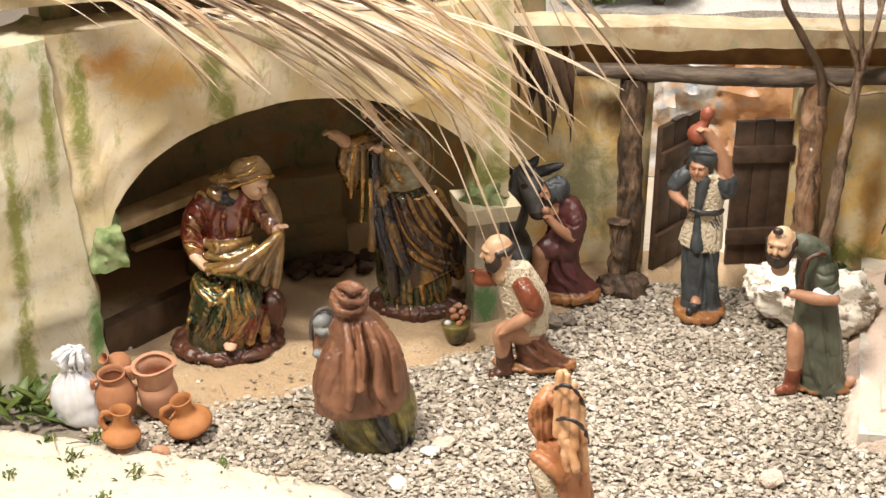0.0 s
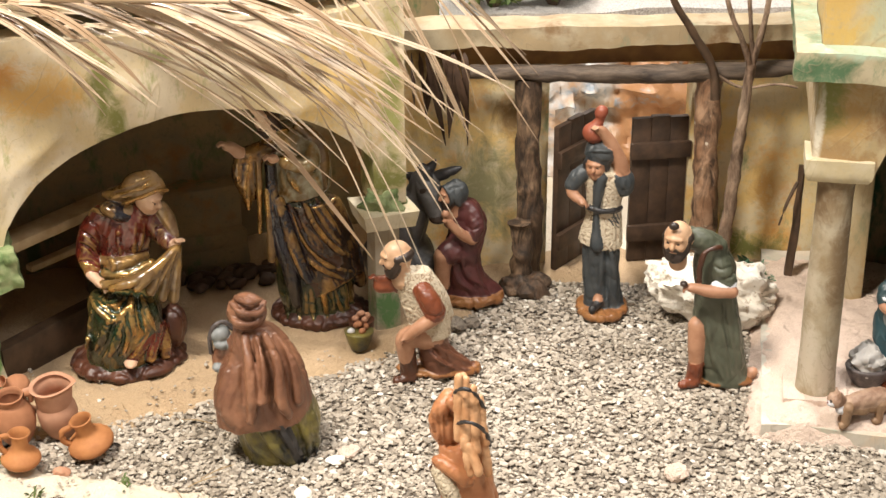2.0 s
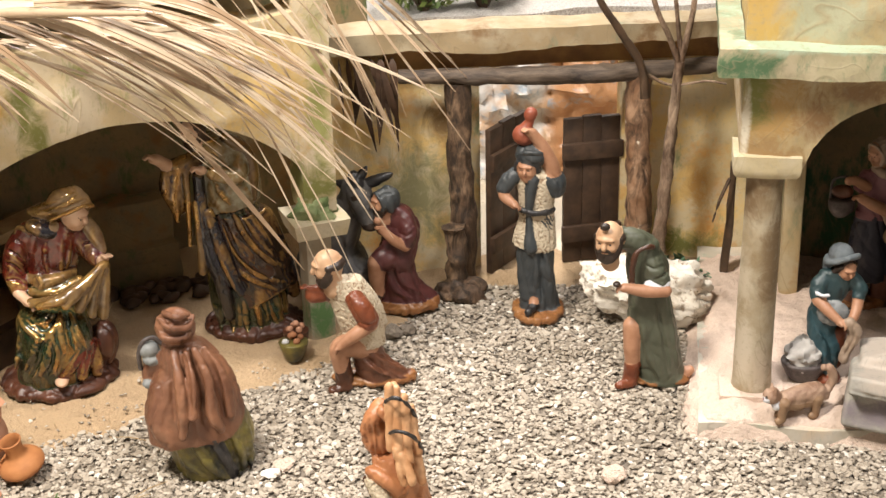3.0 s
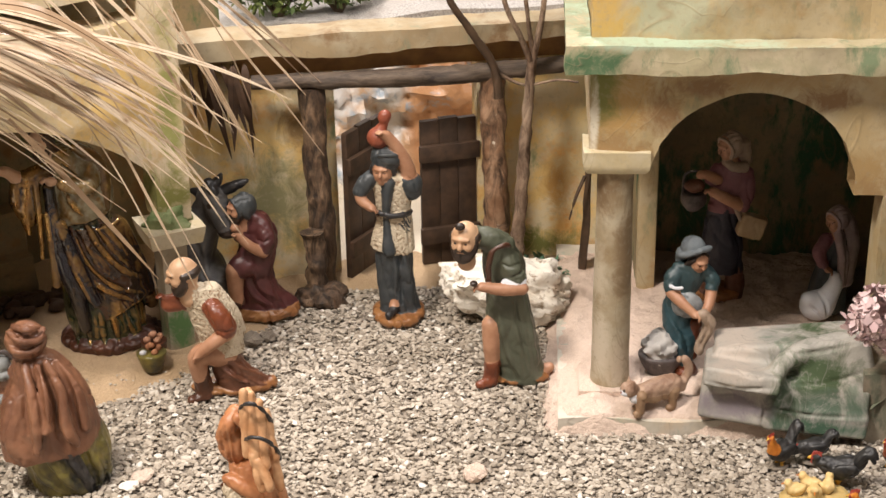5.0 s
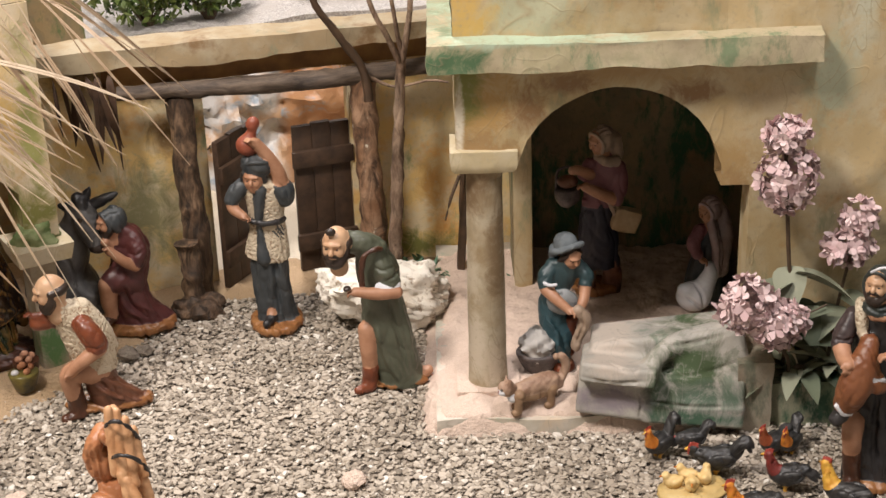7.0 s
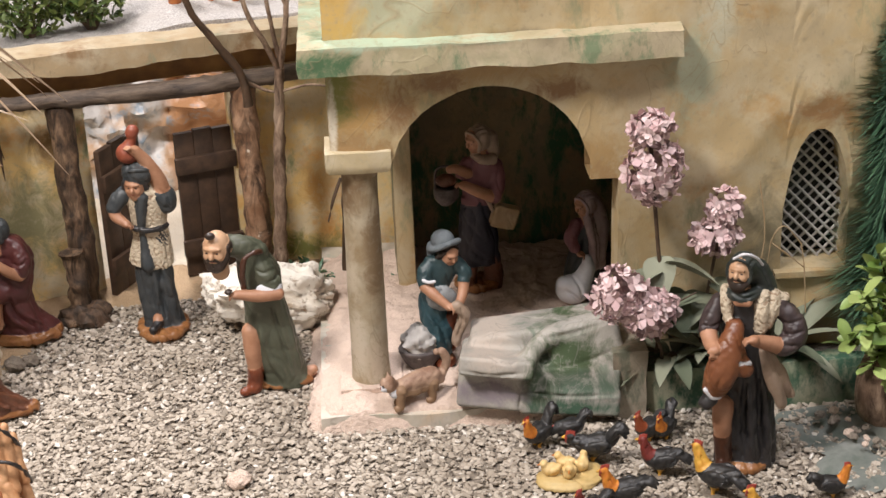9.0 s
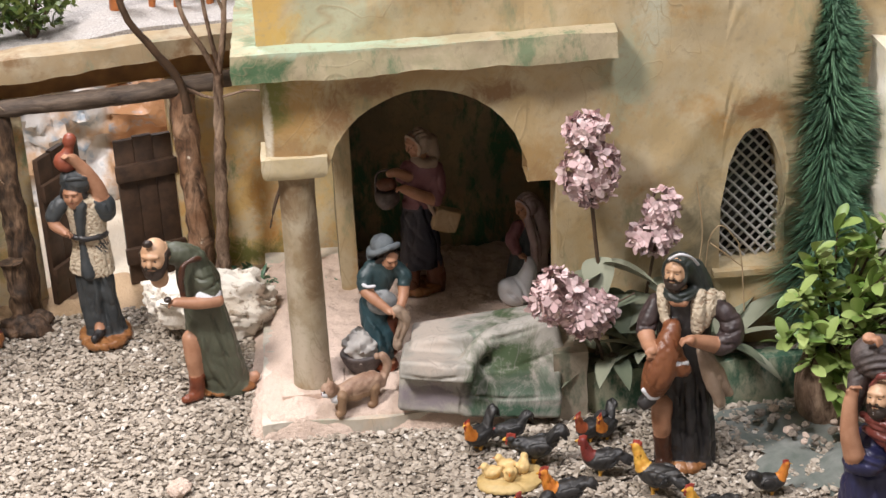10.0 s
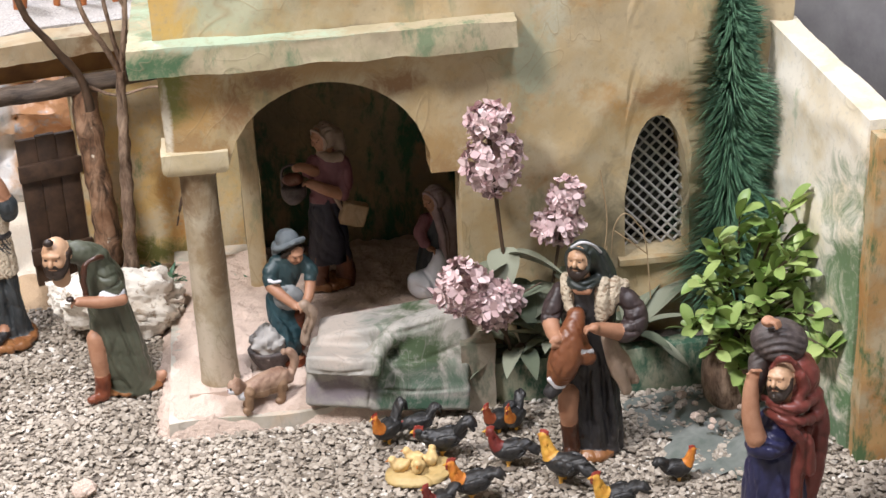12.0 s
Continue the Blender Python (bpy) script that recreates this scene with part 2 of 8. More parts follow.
M["teal_skirt"] = painted("blue_skirt_paint", (0.022, 0.060, 0.076), (0.036, 0.080, 0.096), 50, 0.45)
M["hen_rust"] = painted("rust_feather_paint", (0.36, 0.10, 0.035), (0.26, 0.06, 0.022), 120, 0.5)
M["hen_dark_red"] = painted("dark_red_feather_paint", (0.22, 0.03, 0.022), (0.12, 0.02, 0.016), 120, 0.5)
M["skin_pale"] = painted("pale_painted_skin", (0.60, 0.40, 0.28), (0.52, 0.32, 0.20), 60, 0.4)
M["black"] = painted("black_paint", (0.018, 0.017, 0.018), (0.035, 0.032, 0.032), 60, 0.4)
M["charcoal"] = painted("charcoal_cloth_paint", (0.030, 0.036, 0.040), (0.055, 0.060, 0.062), 50, 0.5)
n = Nodes("cream_fleece_paint", 0.7)
curl = n.noise(150, 2, 0.5, None, 1.6)
n.colour(n.mix(n.band(curl, 0.30, 0.46), (0.24, 0.15, 0.085), (0.55, 0.465, 0.34)))
n.bump(curl, 0.9, 0.003)
M["fleece"] = n.m
M["sleeve_brown"] = painted("brown_glazed_paint", (0.20, 0.055, 0.022), (0.13, 0.035, 0.016), 50, 0.3)
M["cloak"] = painted("russet_cloak_paint", (0.25, 0.115, 0.062), (0.125, 0.052, 0.028), 30, 0.42)
M["olive"] = painted("olive_skirt_paint", (0.22, 0.18, 0.04), (0.02, 0.022, 0.022), 36, 0.3)
M["purple"] = painted("plum_robe_paint", (0.095, 0.027, 0.025), (0.062, 0.018, 0.018), 50, 0.4)
M["moss_green"] = painted("moss_green_paint", (0.11, 0.17, 0.055), (0.27, 0.30, 0.15), 60, 0.85, bump=0.9, fine=160)
M["green_robe"] = painted("green_tunic_paint", (0.062, 0.068, 0.044), (0.088, 0.094, 0.064), 50, 0.45)
M["orange_robe"] = painted("orange_brown_paint", (0.46, 0.20, 0.085), (0.33, 0.125, 0.05), 50, 0.42)
M["firewood"] = painted("firewood_paint", (0.62, 0.36, 0.19), (0.44, 0.21, 0.09), 60, 0.45)
M["base_wood"] = painted("brown_base_paint", (0.32, 0.15, 0.055), (0.22, 0.09, 0.03), 40, 0.35)
M["base_red"] = painted("red_brown_base_paint", (0.10, 0.034, 0.016), (0.042, 0.015, 0.009), 45, 0.42)
M["teal"] = painted("teal_cloth_paint", (0.015, 0.036, 0.041), (0.026, 0.050, 0.054), 50, 0.45)
M["grey_cloth"] = painted("grey_cloth_paint", (0.17, 0.18, 0.18), (0.24, 0.25, 0.25), 50, 0.55)
M["mauve"] = painted("mauve_blouse_paint", (0.22, 0.09, 0.10), (0.16, 0.06, 0.07), 50, 0.5)
M["navy"] = painted("navy_robe_paint", (0.016, 0.018, 0.055), (0.03, 0.03, 0.085), 50, 0.35)
M["red_hood"] = painted("dark_red_hood_paint", (0.19, 0.048, 0.036), (0.11, 0.026, 0.02), 50, 0.36)
M["headscarf"] = painted("beige_headscarf_paint", (0.36, 0.27, 0.20), (0.28, 0.20, 0.14), 50, 0.5)
M["beard"] = painted("dark_hair_paint", (0.022, 0.014, 0.010), (0.04, 0.025, 0.018), 80, 0.4)
M["brown_bag"] = painted("brown_leather_paint", (0.22, 0.085, 0.032), (0.15, 0.05, 0.02), 40, 0.4)
M["ox_grey"] = painted("grey_animal_paint", (0.060, 0.058, 0.057), (0.12, 0.112, 0.106), 40, 0.5)
M["cat_fur"] = painted("tabby_fur_paint", (0.44, 0.30, 0.21), (0.24, 0.14, 0.09), 70, 0.6)
M["cat_belly"] = painted("tan_fur_paint", (0.30, 0.19, 0.11), (0.20, 0.115, 0.06), 60, 0.6)
M["coping"] = plaster("coping_plaster", (0.368, 0.304, 0.200), (0.320, 0.240, 0.136), (0.208, 0.128, 0.060), (0.240, 0.232, 0.144), 3.3, 0.60, 0.54)
M["hen_black"] = painted("black_feather_paint", (0.010, 0.010, 0.010), (0.042, 0.040, 0.039), 170, 0.45, bump=1.0, fine=260)
M["hen_orange"] = painted("orange_feather_paint", (0.68, 0.26, 0.03), (0.50, 0.15, 0.02), 120, 0.5)
M["hen_yellow"] = painted("yellow_feather_paint", (0.68, 0.40, 0.06), (0.55, 0.26, 0.03), 120, 0.5)
M["hen_red"] = painted("red_comb_paint", (0.34, 0.055, 0.035), (0.24, 0.03, 0.02), 100, 0.4)
M["chick"] = painted("chick_yellow_paint", (0.74, 0.55, 0.26), (0.66, 0.45, 0.17), 100, 0.5)
M["straw_base"] = painted("straw_yellow_base", (0.58, 0.44, 0.20), (0.50, 0.35, 0.13), 60, 0.6)
M["stem"] = painted("brown_stem", (0.06, 0.035, 0.02), (0.09, 0.055, 0.03), 80, 0.6)
M["lattice"] = painted("grey_plastic_lattice", (0.50, 0.48, 0.45), (0.40, 0.385, 0.36), 60, 0.6)
M["backdrop_grey"] = painted("grey_rock_cloth", (0.425, 0.416, 0.425), (0.289, 0.281, 0.289), 12, 0.9, fine=160, bump=0.8)
M["basket"] = painted("dark_basket_paint", (0.045, 0.034, 0.032), (0.10, 0.08, 0.075), 150, 0.5, bump=0.8)
M["dead_leaf"] = painted("brown_dead_leaf", (0.085, 0.045, 0.025), (0.05, 0.026, 0.014), 60, 0.7)
M["hall"] = painted("hall_paint", (0.74, 0.72, 0.68), (0.70, 0.68, 0.64), 3, 0.9)
M["far_brown"] = painted("glazed_brown_leg", (0.38, 0.13, 0.03), (0.28, 0.08, 0.02), 40, 0.4)
M["green_cloth"] = painted("green_painted_cloth", (0.115, 0.135, 0.115), (0.225, 0.235, 0.215), 34, 0.85, bump=0.8, fine=110)


def gilded(name, a, b, gold_low=0.6):
    """Glossy dark paint with gold leaf rubbed onto the ridges of the folds."""
    n = Nodes(name, 0.22, 0.0, 0.6)
    fold = n.noise(24, 2, 0.5, (1, 1, 0.7), 1.0)
    ridge = n.t.nodes.new("ShaderNodeMath")
    ridge.operation = "MULTIPLY_ADD"
    ridge.inputs[1].default_value = 6.0
    n.t.links.new(n.t.nodes.new("ShaderNodeNewGeometry").outputs["Pointiness"], ridge.inputs[0])
    n.t.links.new(fold, ridge.inputs[2])
    gold = n.band(ridge.outputs[0], 3.0 + gold_low - 0.06, 3.0 + gold_low + 0.18)
    n.colour(n.mix(gold, n.mix(n.band(n.noise(40), 0.42, 0.58), a, b), n.mix(n.band(n.noise(90), 0.4, 0.6), (0.50, 0.30, 0.09), (0.34, 0.18, 0.05))))
    n.t.links.new(n.band(gold, 0.0, 1.25), n.b.inputs["Metallic"])
    n.bump(fold, 0.5, 0.005)
    n.bump(n.noise(120, 3, 0.5, (1, 1, 0.35), 0.8), 0.3, 0.0015)
    return n.m


M["gilt_red"] = gilded("gilded_red_robe", (0.115, 0.014, 0.006), (0.055, 0.008, 0.005), 0.60)
M["gilt_green"] = gilded("gilded_green_robe", (0.012, 0.028, 0.012), (0.035, 0.034, 0.012), 0.54)
M["gilt_veil"] = gilded("gilded_veil", (0.26, 0.17, 0.09), (0.15, 0.085, 0.040), 0.56)
M["gilt_cloth"] = gilded("gilded_cloth", (0.16, 0.095, 0.036), (0.09, 0.05, 0.02), 0.60)
M["gilt_brown"] = gilded("gilded_brown_cloak", (0.022, 0.011, 0.006), (0.05, 0.020, 0.008), 0.57)
M["gilt_pale"] = gilded("gilded_grey_tunic", (0.30, 0.28, 0.19), (0.16, 0.12, 0.06), 0.56)
M["gilt_blue"] = gilded("gilded_dark_lining", (0.010, 0.011, 0.020), (0.016, 0.012, 0.012), 0.66)


def grain(name, dark, light, spot, rough=0.95, scale=900):
    """Loose sand or sawdust."""
    n = Nodes(name, rough)
    c = n.mix(n.band(n.noise(scale, 3, 0.7), 0.3, 0.7), dark, light)
    c = n.mix(n.band(n.noise(18, 5), 0.45, 0.75), c, spot)
    n.colour(c)
    n.bump(n.noise(scale, 2, 0.7), 0.8, 0.0012)
    n.bump(n.noise(170, 4, 0.7), 0.8, 0.004)
    n.bump(n.noise(45, 5), 0.5, 0.006)
    return n.m


M["sand"] = grain("tan_sawdust", (0.31, 0.205, 0.112), (0.62, 0.45, 0.28), (0.45, 0.32, 0.19))
M["sand_white"] = grain("pale_sand", (0.62, 0.54, 0.42), (0.82, 0.74, 0.60), (0.72, 0.62, 0.48))
M["sand_pink"] = grain("pinkish_sand", (0.52, 0.39, 0.31), (0.80, 0.65, 0.54), (0.64, 0.50, 0.41))
M["shawl"] = painted("dull_mauve_shawl_paint", (0.40, 0.31, 0.30), (0.28, 0.20, 0.195), 50, 0.5)
M["terrace_grit"] = grain("white_terrace_grit", (0.22, 0.20, 0.185), (0.62, 0.59, 0.55), (0.40, 0.365, 0.33), 0.95, 350)
M["soil"] = grain("grey_grit", (0.15, 0.12, 0.095), (0.34, 0.29, 0.23), (0.23, 0.19, 0.15))

n = Nodes("mixed_gravel", 0.85)
pick = n.island()
c = n.mix(n.band(pick, 0.0, 0.35), (0.18, 0.15, 0.115), (0.37, 0.315, 0.25))
c = n.mix(n.band(pick, 0.35, 0.85), c, (0.52, 0.455, 0.375))
c = n.mix(n.band(pick, 0.93, 1.0), c, (0.80, 0.76, 0.69))
n.colour(n.mix(n.band(n.noise(300, 3), 0.45, 1.0), c, (0.30, 0.26, 0.21)))
n.bump(n.noise(500, 3), 0.4, 0.0008)
M["gravel"] = n.m

n = Nodes("white_coral_rock", 0.9)
c = n.mix(n.band(n.noise(70, 5, 0.7), 0.55, 0.66), (0.86, 0.81, 0.72), (0.32, 0.24, 0.16))
n.colour(n.mix(n.band(n.noise(14, 3), 0.55, 0.8), c, (0.62, 0.50, 0.36)))
n.bump(n.noise(80, 5, 0.7), 0.9, 0.004)
M["coral"] = n.m

M["paper_rock"] = plaster("painted_paper_rock", (0.40, 0.375, 0.33), (0.31, 0.295, 0.26), (0.44, 0.375, 0.32), (0.20, 0.23, 0.18), 3.7, 0.58, 0.57,
                          ((0.030, 0.062, 0.045, 0.026, (0.055, 0.085, 0.035)), (0.060, 0.030, 0.060, 0.016, (0.085, 0.125, 0.085)), (0.000, 0.030, 0.020, 0.030, (0.05, 0.075, 0.04)), (0.05, 0.008, 0.07, 0.010, (0.05, 0.10, 0.06)), (-0.06, 0.026, 0.045, 0.016, (0.25, 0.215, 0.235)), (-0.045, 0.092, 0.03, 0.012, (0.15, 0.20, 0.13)), (-0.05, 0.070, 0.03, 0.014, (0.46, 0.40, 0.34))))

n = Nodes("painted_foil_cliff", 0.6)
split = n.t.nodes.new("ShaderNodeSeparateXYZ")
n.t.links.new(n.co, split.inputs[0])
c = n.mix(n.band(split.outputs["X"], 0.505, 0.525), n.mix(n.band(n.noise(16, 4), 0.45, 0.62), (0.52, 0.50, 0.48), (0.46, 0.30, 0.18)), (0.40, 0.21, 0.10))
n.colour(n.mix(n.band(n.noise(30, 4), 0.56, 0.68), c, (0.26, 0.31, 0.36)))
n.bump(n.noise(60, 3, 0.5), 0.7, 0.006)
n.b.inputs["Roughness"].default_value = 0.42
M["foil"] = n.m

n = Nodes("dark_bush_leaf", 0.5)
n.colour(n.mix(n.island(), (0.045, 0.085, 0.015), (0.12, 0.15, 0.03)))
M["leaf_far"] = n.m
n = Nodes("green_bristle", 0.45)
n.colour(n.mix(n.island(), (0.05, 0.125, 0.07), (0.17, 0.30, 0.18)))
M["bristle"] = n.m
n = Nodes("pink_petals", 0.7)
n.colour(n.mix(n.island(), (0.50, 0.33, 0.33), (0.78, 0.62, 0.61)))
M["petal"] = n.m


# ---- building helpers ----
def obj(name, bm, material, parent=None, smooth=True):
    """Links a bmesh as one mesh object; material may be one or a list."""
    mesh = bpy.data.meshes.new(name)
    bm.to_mesh(mesh)
    bm.free()
    for m in material if isinstance(material, (list, tuple)) else [material]:
        mesh.materials.append(m)
    if smooth:
        mesh.shade_smooth()
        mesh.set_sharp_from_angle(angle=radians(55))
    ob = new(name, mesh)
    if parent is not None:
        ob.parent = parent
    return ob


def part(name, bm, material, parent, label="", smooth=True):
    return tagged(obj(name, bm, material, parent, smooth), label)


def thing(name, m, label, category, group="", kind=""):
    e = new(name)
    e.empty_display_size = 0.02
    e.matrix_world = m
    return tagged(e, label, category, group, kind)


def spline(rows, k):
    """Catmull-Rom through rows of numbers, k steps a span."""
    a = np.array(rows, float)
    if len(a) < 3:
        return np.array([a[0] + (a[-1] - a[0]) * i / k for i in range(k + 1)])
    p = np.vstack([2 * a[0] - a[1], a, 2 * a[-1] - a[-2]])
    out = []
    for i in range(1, len(p) - 2):
        for j in range(k):
            t = j / k
            out.append(0.5 * (2 * p[i] + (p[i + 1] - p[i - 1]) * t + (2 * p[i - 1] - 5 * p[i] + 4 * p[i + 1] - p[i + 2]) * t * t
                              + (3 * p[i] - p[i - 1] - 3 * p[i + 1] + p[i + 2]) * t ** 3))
    out.append(a[-1])
    return np.array(out)


def skin(bm, rings, mi=0, cap=True, closed=True):
    """Faces between rings of points, one after the other."""
    vs = [[bm.verts.new(p) for p in r] for r in rings]
    for a, b in zip(vs, vs[1:]):
        for i in range(len(a) if closed else len(a) - 1):
            j = (i + 1) % len(a)
            bm.faces.new((a[i], a[j], b[j], b[i])).material_index = mi
    if cap:
        bm.faces.new(vs[0][::-1]).material_index = mi
        bm.faces.new(vs[-1]).material_index = mi
    return vs


def loft(bm, rows, mi=0, n=28, k=4, folds=0, amp=0.0, fade=None, wave=0.0, seed=0.0, open_top=False):
    """A body of upright rings; rows: x, y, z, rx, ry. folds: vertical pleats of depth amp, deepest at the start."""
    rows = spline(rows, k)
    rings = []
    for i, (x, y, z, rx, ry) in enumerate(rows):
        f = i / (len(rows) - 1)
        deep = amp * ((1 - f) if fade is None else fade(f))
        ring = []
        for j in range(n):
            a = 2 * math.pi * j / n
            w = deep * (math.sin(folds * a + seed + wave * f) + 0.5 * math.sin((folds * 1.7 + 1) // 1 * a + 2.1 * seed + 1.3 * f)) if folds else 0
            ring.append((x + (max(rx, 1e-4) + w) * math.cos(a), y + (max(ry, 1e-4) + w) * math.sin(a), z))
        rings.append(ring)
    skin(bm, rings, mi, cap=True)


def tube(bm, pts, radii, mi=0, n=10, k=4, flat=1.0, rough=0.0):
    """A round limb along points."""
    if isinstance(radii, (int, float)):
        radii = [radii] * len(pts)
    rows = spline([(*p, r) for p, r in zip(pts, radii)], k)
    ways = np.gradient(rows[:, :3], axis=0)
    rings = []
    for (x, y, z, r), w in zip(rows, ways):
        w = Vector(w).normalized()
        side = w.cross(Vector((0.31, 0.17, 0.93))).normalized()
        up = w.cross(side)
        ring = []
        for j in range(n):
            a = 2 * math.pi * j / n
            q = r * (1 + rough * noise.noise(Vector((x * 90 + math.cos(a), y * 90 + math.sin(a), z * 60))))
            ring.append(Vector((x, y, z)) + side * math.cos(a) * q + up * math.sin(a) * q * flat)
        rings.append(ring)
    skin(bm, rings, mi)


def ball(bm, c, r, mi=0, rot=(0, 0, 0), u=16, v=10, rough=0.0, scale=60):
    """An ellipsoid, with an uneven skin where rough is given."""
    r = (r, r, r) if isinstance(r, (int, float)) else r
    e = Euler([radians(a) for a in rot]).to_matrix()
    geo = bmesh.ops.create_uvsphere(bm, u_segments=u, v_segments=v, radius=1)
    for w in geo["verts"]:
        q = Vector((w.co.x * r[0], w.co.y * r[1], w.co.z * r[2]))
        if rough:
            q *= 1 + rough * noise.fractal((Vector(c) + q) * scale, 1.0, 2.0, 3)
        w.co = e @ q + Vector(c)
    for f in {f for w in geo["verts"] for f in w.link_faces}:
        f.material_index = mi


def block(bm, lo, hi, mi=0, bevel=0.0, m=None):
    """A box between two corners, with rounded edges."""
    geo = bmesh.ops.create_cube(bm, size=1)
    c, s = (Vector(lo) + Vector(hi)) / 2, Vector(hi) - Vector(lo)
    for w in geo["verts"]:
        w.co = Vector((w.co.x * s.x, w.co.y * s.y, w.co.z * s.z)) + c
    faces = {f for w in geo["verts"] for f in w.link_faces}
    if bevel:
        edges = {e for f in faces for e in f.edges}
        r = bmesh.ops.bevel(bm, geom=list(edges), offset=bevel, segments=2, affect="EDGES", profile=0.6)
        faces = set(r["faces"]) | {f for f in faces if f.is_valid}
    verts = {w for f in faces for w in f.verts}
    if m is not None:
        for w in verts:
            w.co = m @ w.co
    for f in faces:
        f.material_index = mi
    return verts


def rumple(bm, size, depth, seed=0.0, crease=0.0):
    """Uneven, creased skin, as cloth dipped in plaster has."""
    bm.normal_update()
    for w in bm.verts:
        q = w.co * size + Vector((seed, seed * 0.7, -seed))
        d = depth * noise.fractal(q, 1.0, 2.0, 4)
        if crease:
            d += crease * (1 - abs(noise.noise(q * 0.8 + Vector((4.1, 2.2, 9.3))))) ** 8
        w.co += w.normal * d


def subdivided_block(lo, hi, step, bevel=0.0):
    """A box of small faces."""
    bm = bmesh.new()
    n = [max(1, int(round((b - a) / step))) for a, b in zip(lo, hi)]
    grid = {}

    def at(i, j, k):
        key = (i, j, k)
        if key not in grid:
            grid[key] = bm.verts.new([a + (b - a) * q / m for a, b, q, m in zip(lo, hi, key, n)])
        return grid[key]
    for ax in range(3):
        b, c = (ax + 1) % 3, (ax + 2) % 3
        for side in (0, n[ax]):
            for i in range(n[b]):
                for j in range(n[c]):
                    quad = []
                    for di, dj in ((0, 0), (1, 0), (1, 1), (0, 1)):
                        key = [0, 0, 0]
                        key[ax], key[b], key[c] = side, i + di, j + dj
                        quad.append(at(*key))
                    bm.faces.new(quad if side else quad[::-1])
    return bm


def wall_piece(bm, s0, s1, low, top, back, step=0.012, ends=(True, True)):
    """A wall from s0 to s1 (x), front at y = 0 and back at y = back, between low(s) and top(s)."""
    ns, nz = max(2, int((s1 - s0) / step)), max(4, int((top((s0 + s1) / 2) - min(low(s0), low(s1))) / step))
    front = [[bm.verts.new((s, 0, low(s) + (top(s) - low(s)) * j / nz)) for j in range(nz + 1)] for s in np.linspace(s0, s1, ns + 1)]
    rear = [[bm.verts.new((v.co.x, back, v.co.z)) for v in row] for row in front]
    for i in range(ns):
        for j in range(nz):
            bm.faces.new((front[i][j], front[i + 1][j], front[i + 1][j + 1], front[i][j + 1]))
            bm.faces.new((rear[i][j], rear[i][j + 1], rear[i + 1][j + 1], rear[i + 1][j]))
        bm.faces.new((front[i][0], rear[i][0], rear[i + 1][0], front[i + 1][0]))
        bm.faces.new((front[i][nz], front[i + 1][nz], rear[i + 1][nz], rear[i][nz]))
    for j in range(nz):
        if ends[0]:
            bm.faces.new((front[0][j], front[0][j + 1], rear[0][j + 1], rear[0][j]))
        if ends[1]:
            bm.faces.new((front[ns][j], rear[ns][j], rear[ns][j + 1], front[ns][j + 1]))


def rumple_wall(bm, size, depth, seed=0.0, crease=0.0):
    """Uneven wall faces: moved square to the wall alone, so that its pieces stay joined."""
    for w in bm.verts:
        q = Vector((w.co.x, w.co.y * 3, w.co.z)) * size + Vector((seed, seed * 0.7, -seed))
        d = depth * noise.fractal(q, 1.0, 2.0, 4)
        if crease:
            d -= crease * (1 - abs(noise.noise(q * 0.8 + Vector((4.1, 2.2, 9.3))))) ** 9
        w.co.y += d
        w.co.z += 0.4 * depth * noise.noise(q * 1.3)


def flat(z):
    return lambda s: z


# ---- frames of the plan ----
HOUSE = pose(0.570, 0.862, 0, 0, 0, -12.5)     # x along the front, y to the back
STABLE = pose(-0.245, 0.985, 0, 0, 0, 17.5)
COURT = pose(0.0, 1.29, 0)


def structure(name, bm, material, m, label, category="wall", smooth=True):
    ob = obj(name, bm, material, None, smooth)
    ob.matrix_world = m
    return tagged(ob, label, category, kind="structure")


# ---- the hall round the display ----
for name, lo, hi in (("wall_south", (-3.2, -2.6, -0.9), (4.2, -2.5, 2.6)), ("wall_north", (-3.2, 4.5, -0.9), (4.2, 4.6, 2.6)),
                     ("wall_west", (-3.3, -2.5, -0.9), (-3.2, 4.5, 2.6)), ("wall_east", (4.2, -2.5, -0.9), (4.3, 4.5, 2.6)),
                     ("floor", (-3.2, -2.5, -1.0), (4.2, 4.5, -0.9)), ("ceiling", (-3.2, -2.5, 2.6), (4.2, 4.5, 2.7))):
    bm = bmesh.new()
    block(bm, lo, hi, 0, 0.004)
    structure(name, bm, M["hall"], Matrix(), "plain cream painted surface of the exhibition hall", name.split("_")[0], False)


# ---- ground of the display ----
def ground_height(x, y):
    return 0.0035 * noise.fractal(Vector((x * 9, y * 9, 0.3)), 1.0, 2.0, 3)


bm = bmesh.new()
NX, NY = 150, 130
grid = [[bm.verts.new((-0.9 + 2.7 * i / NX, 0.15 + 2.5 * j / NY, ground_height(-0.9 + 2.7 * i / NX, 0.15 + 2.5 * j / NY) - 0.004))
         for j in range(NY + 1)] for i in range(NX + 1)]
for i in range(NX):
    for j in range(NY):
        bm.faces.new((grid[i][j], grid[i + 1][j], grid[i + 1][j + 1], grid[i][j + 1]))
structure("ground", bm, M["soil"], Matrix(), "grey grit bed under the loose gravel", "ground")
bm = bmesh.new()
block(bm, (-0.9, 0.15, -0.9), (1.8, 2.65, -0.03), 0, 0.004)
structure("display_table", bm, M["hall"], Matrix(), "plain covered table that carries the whole display", "table", False)


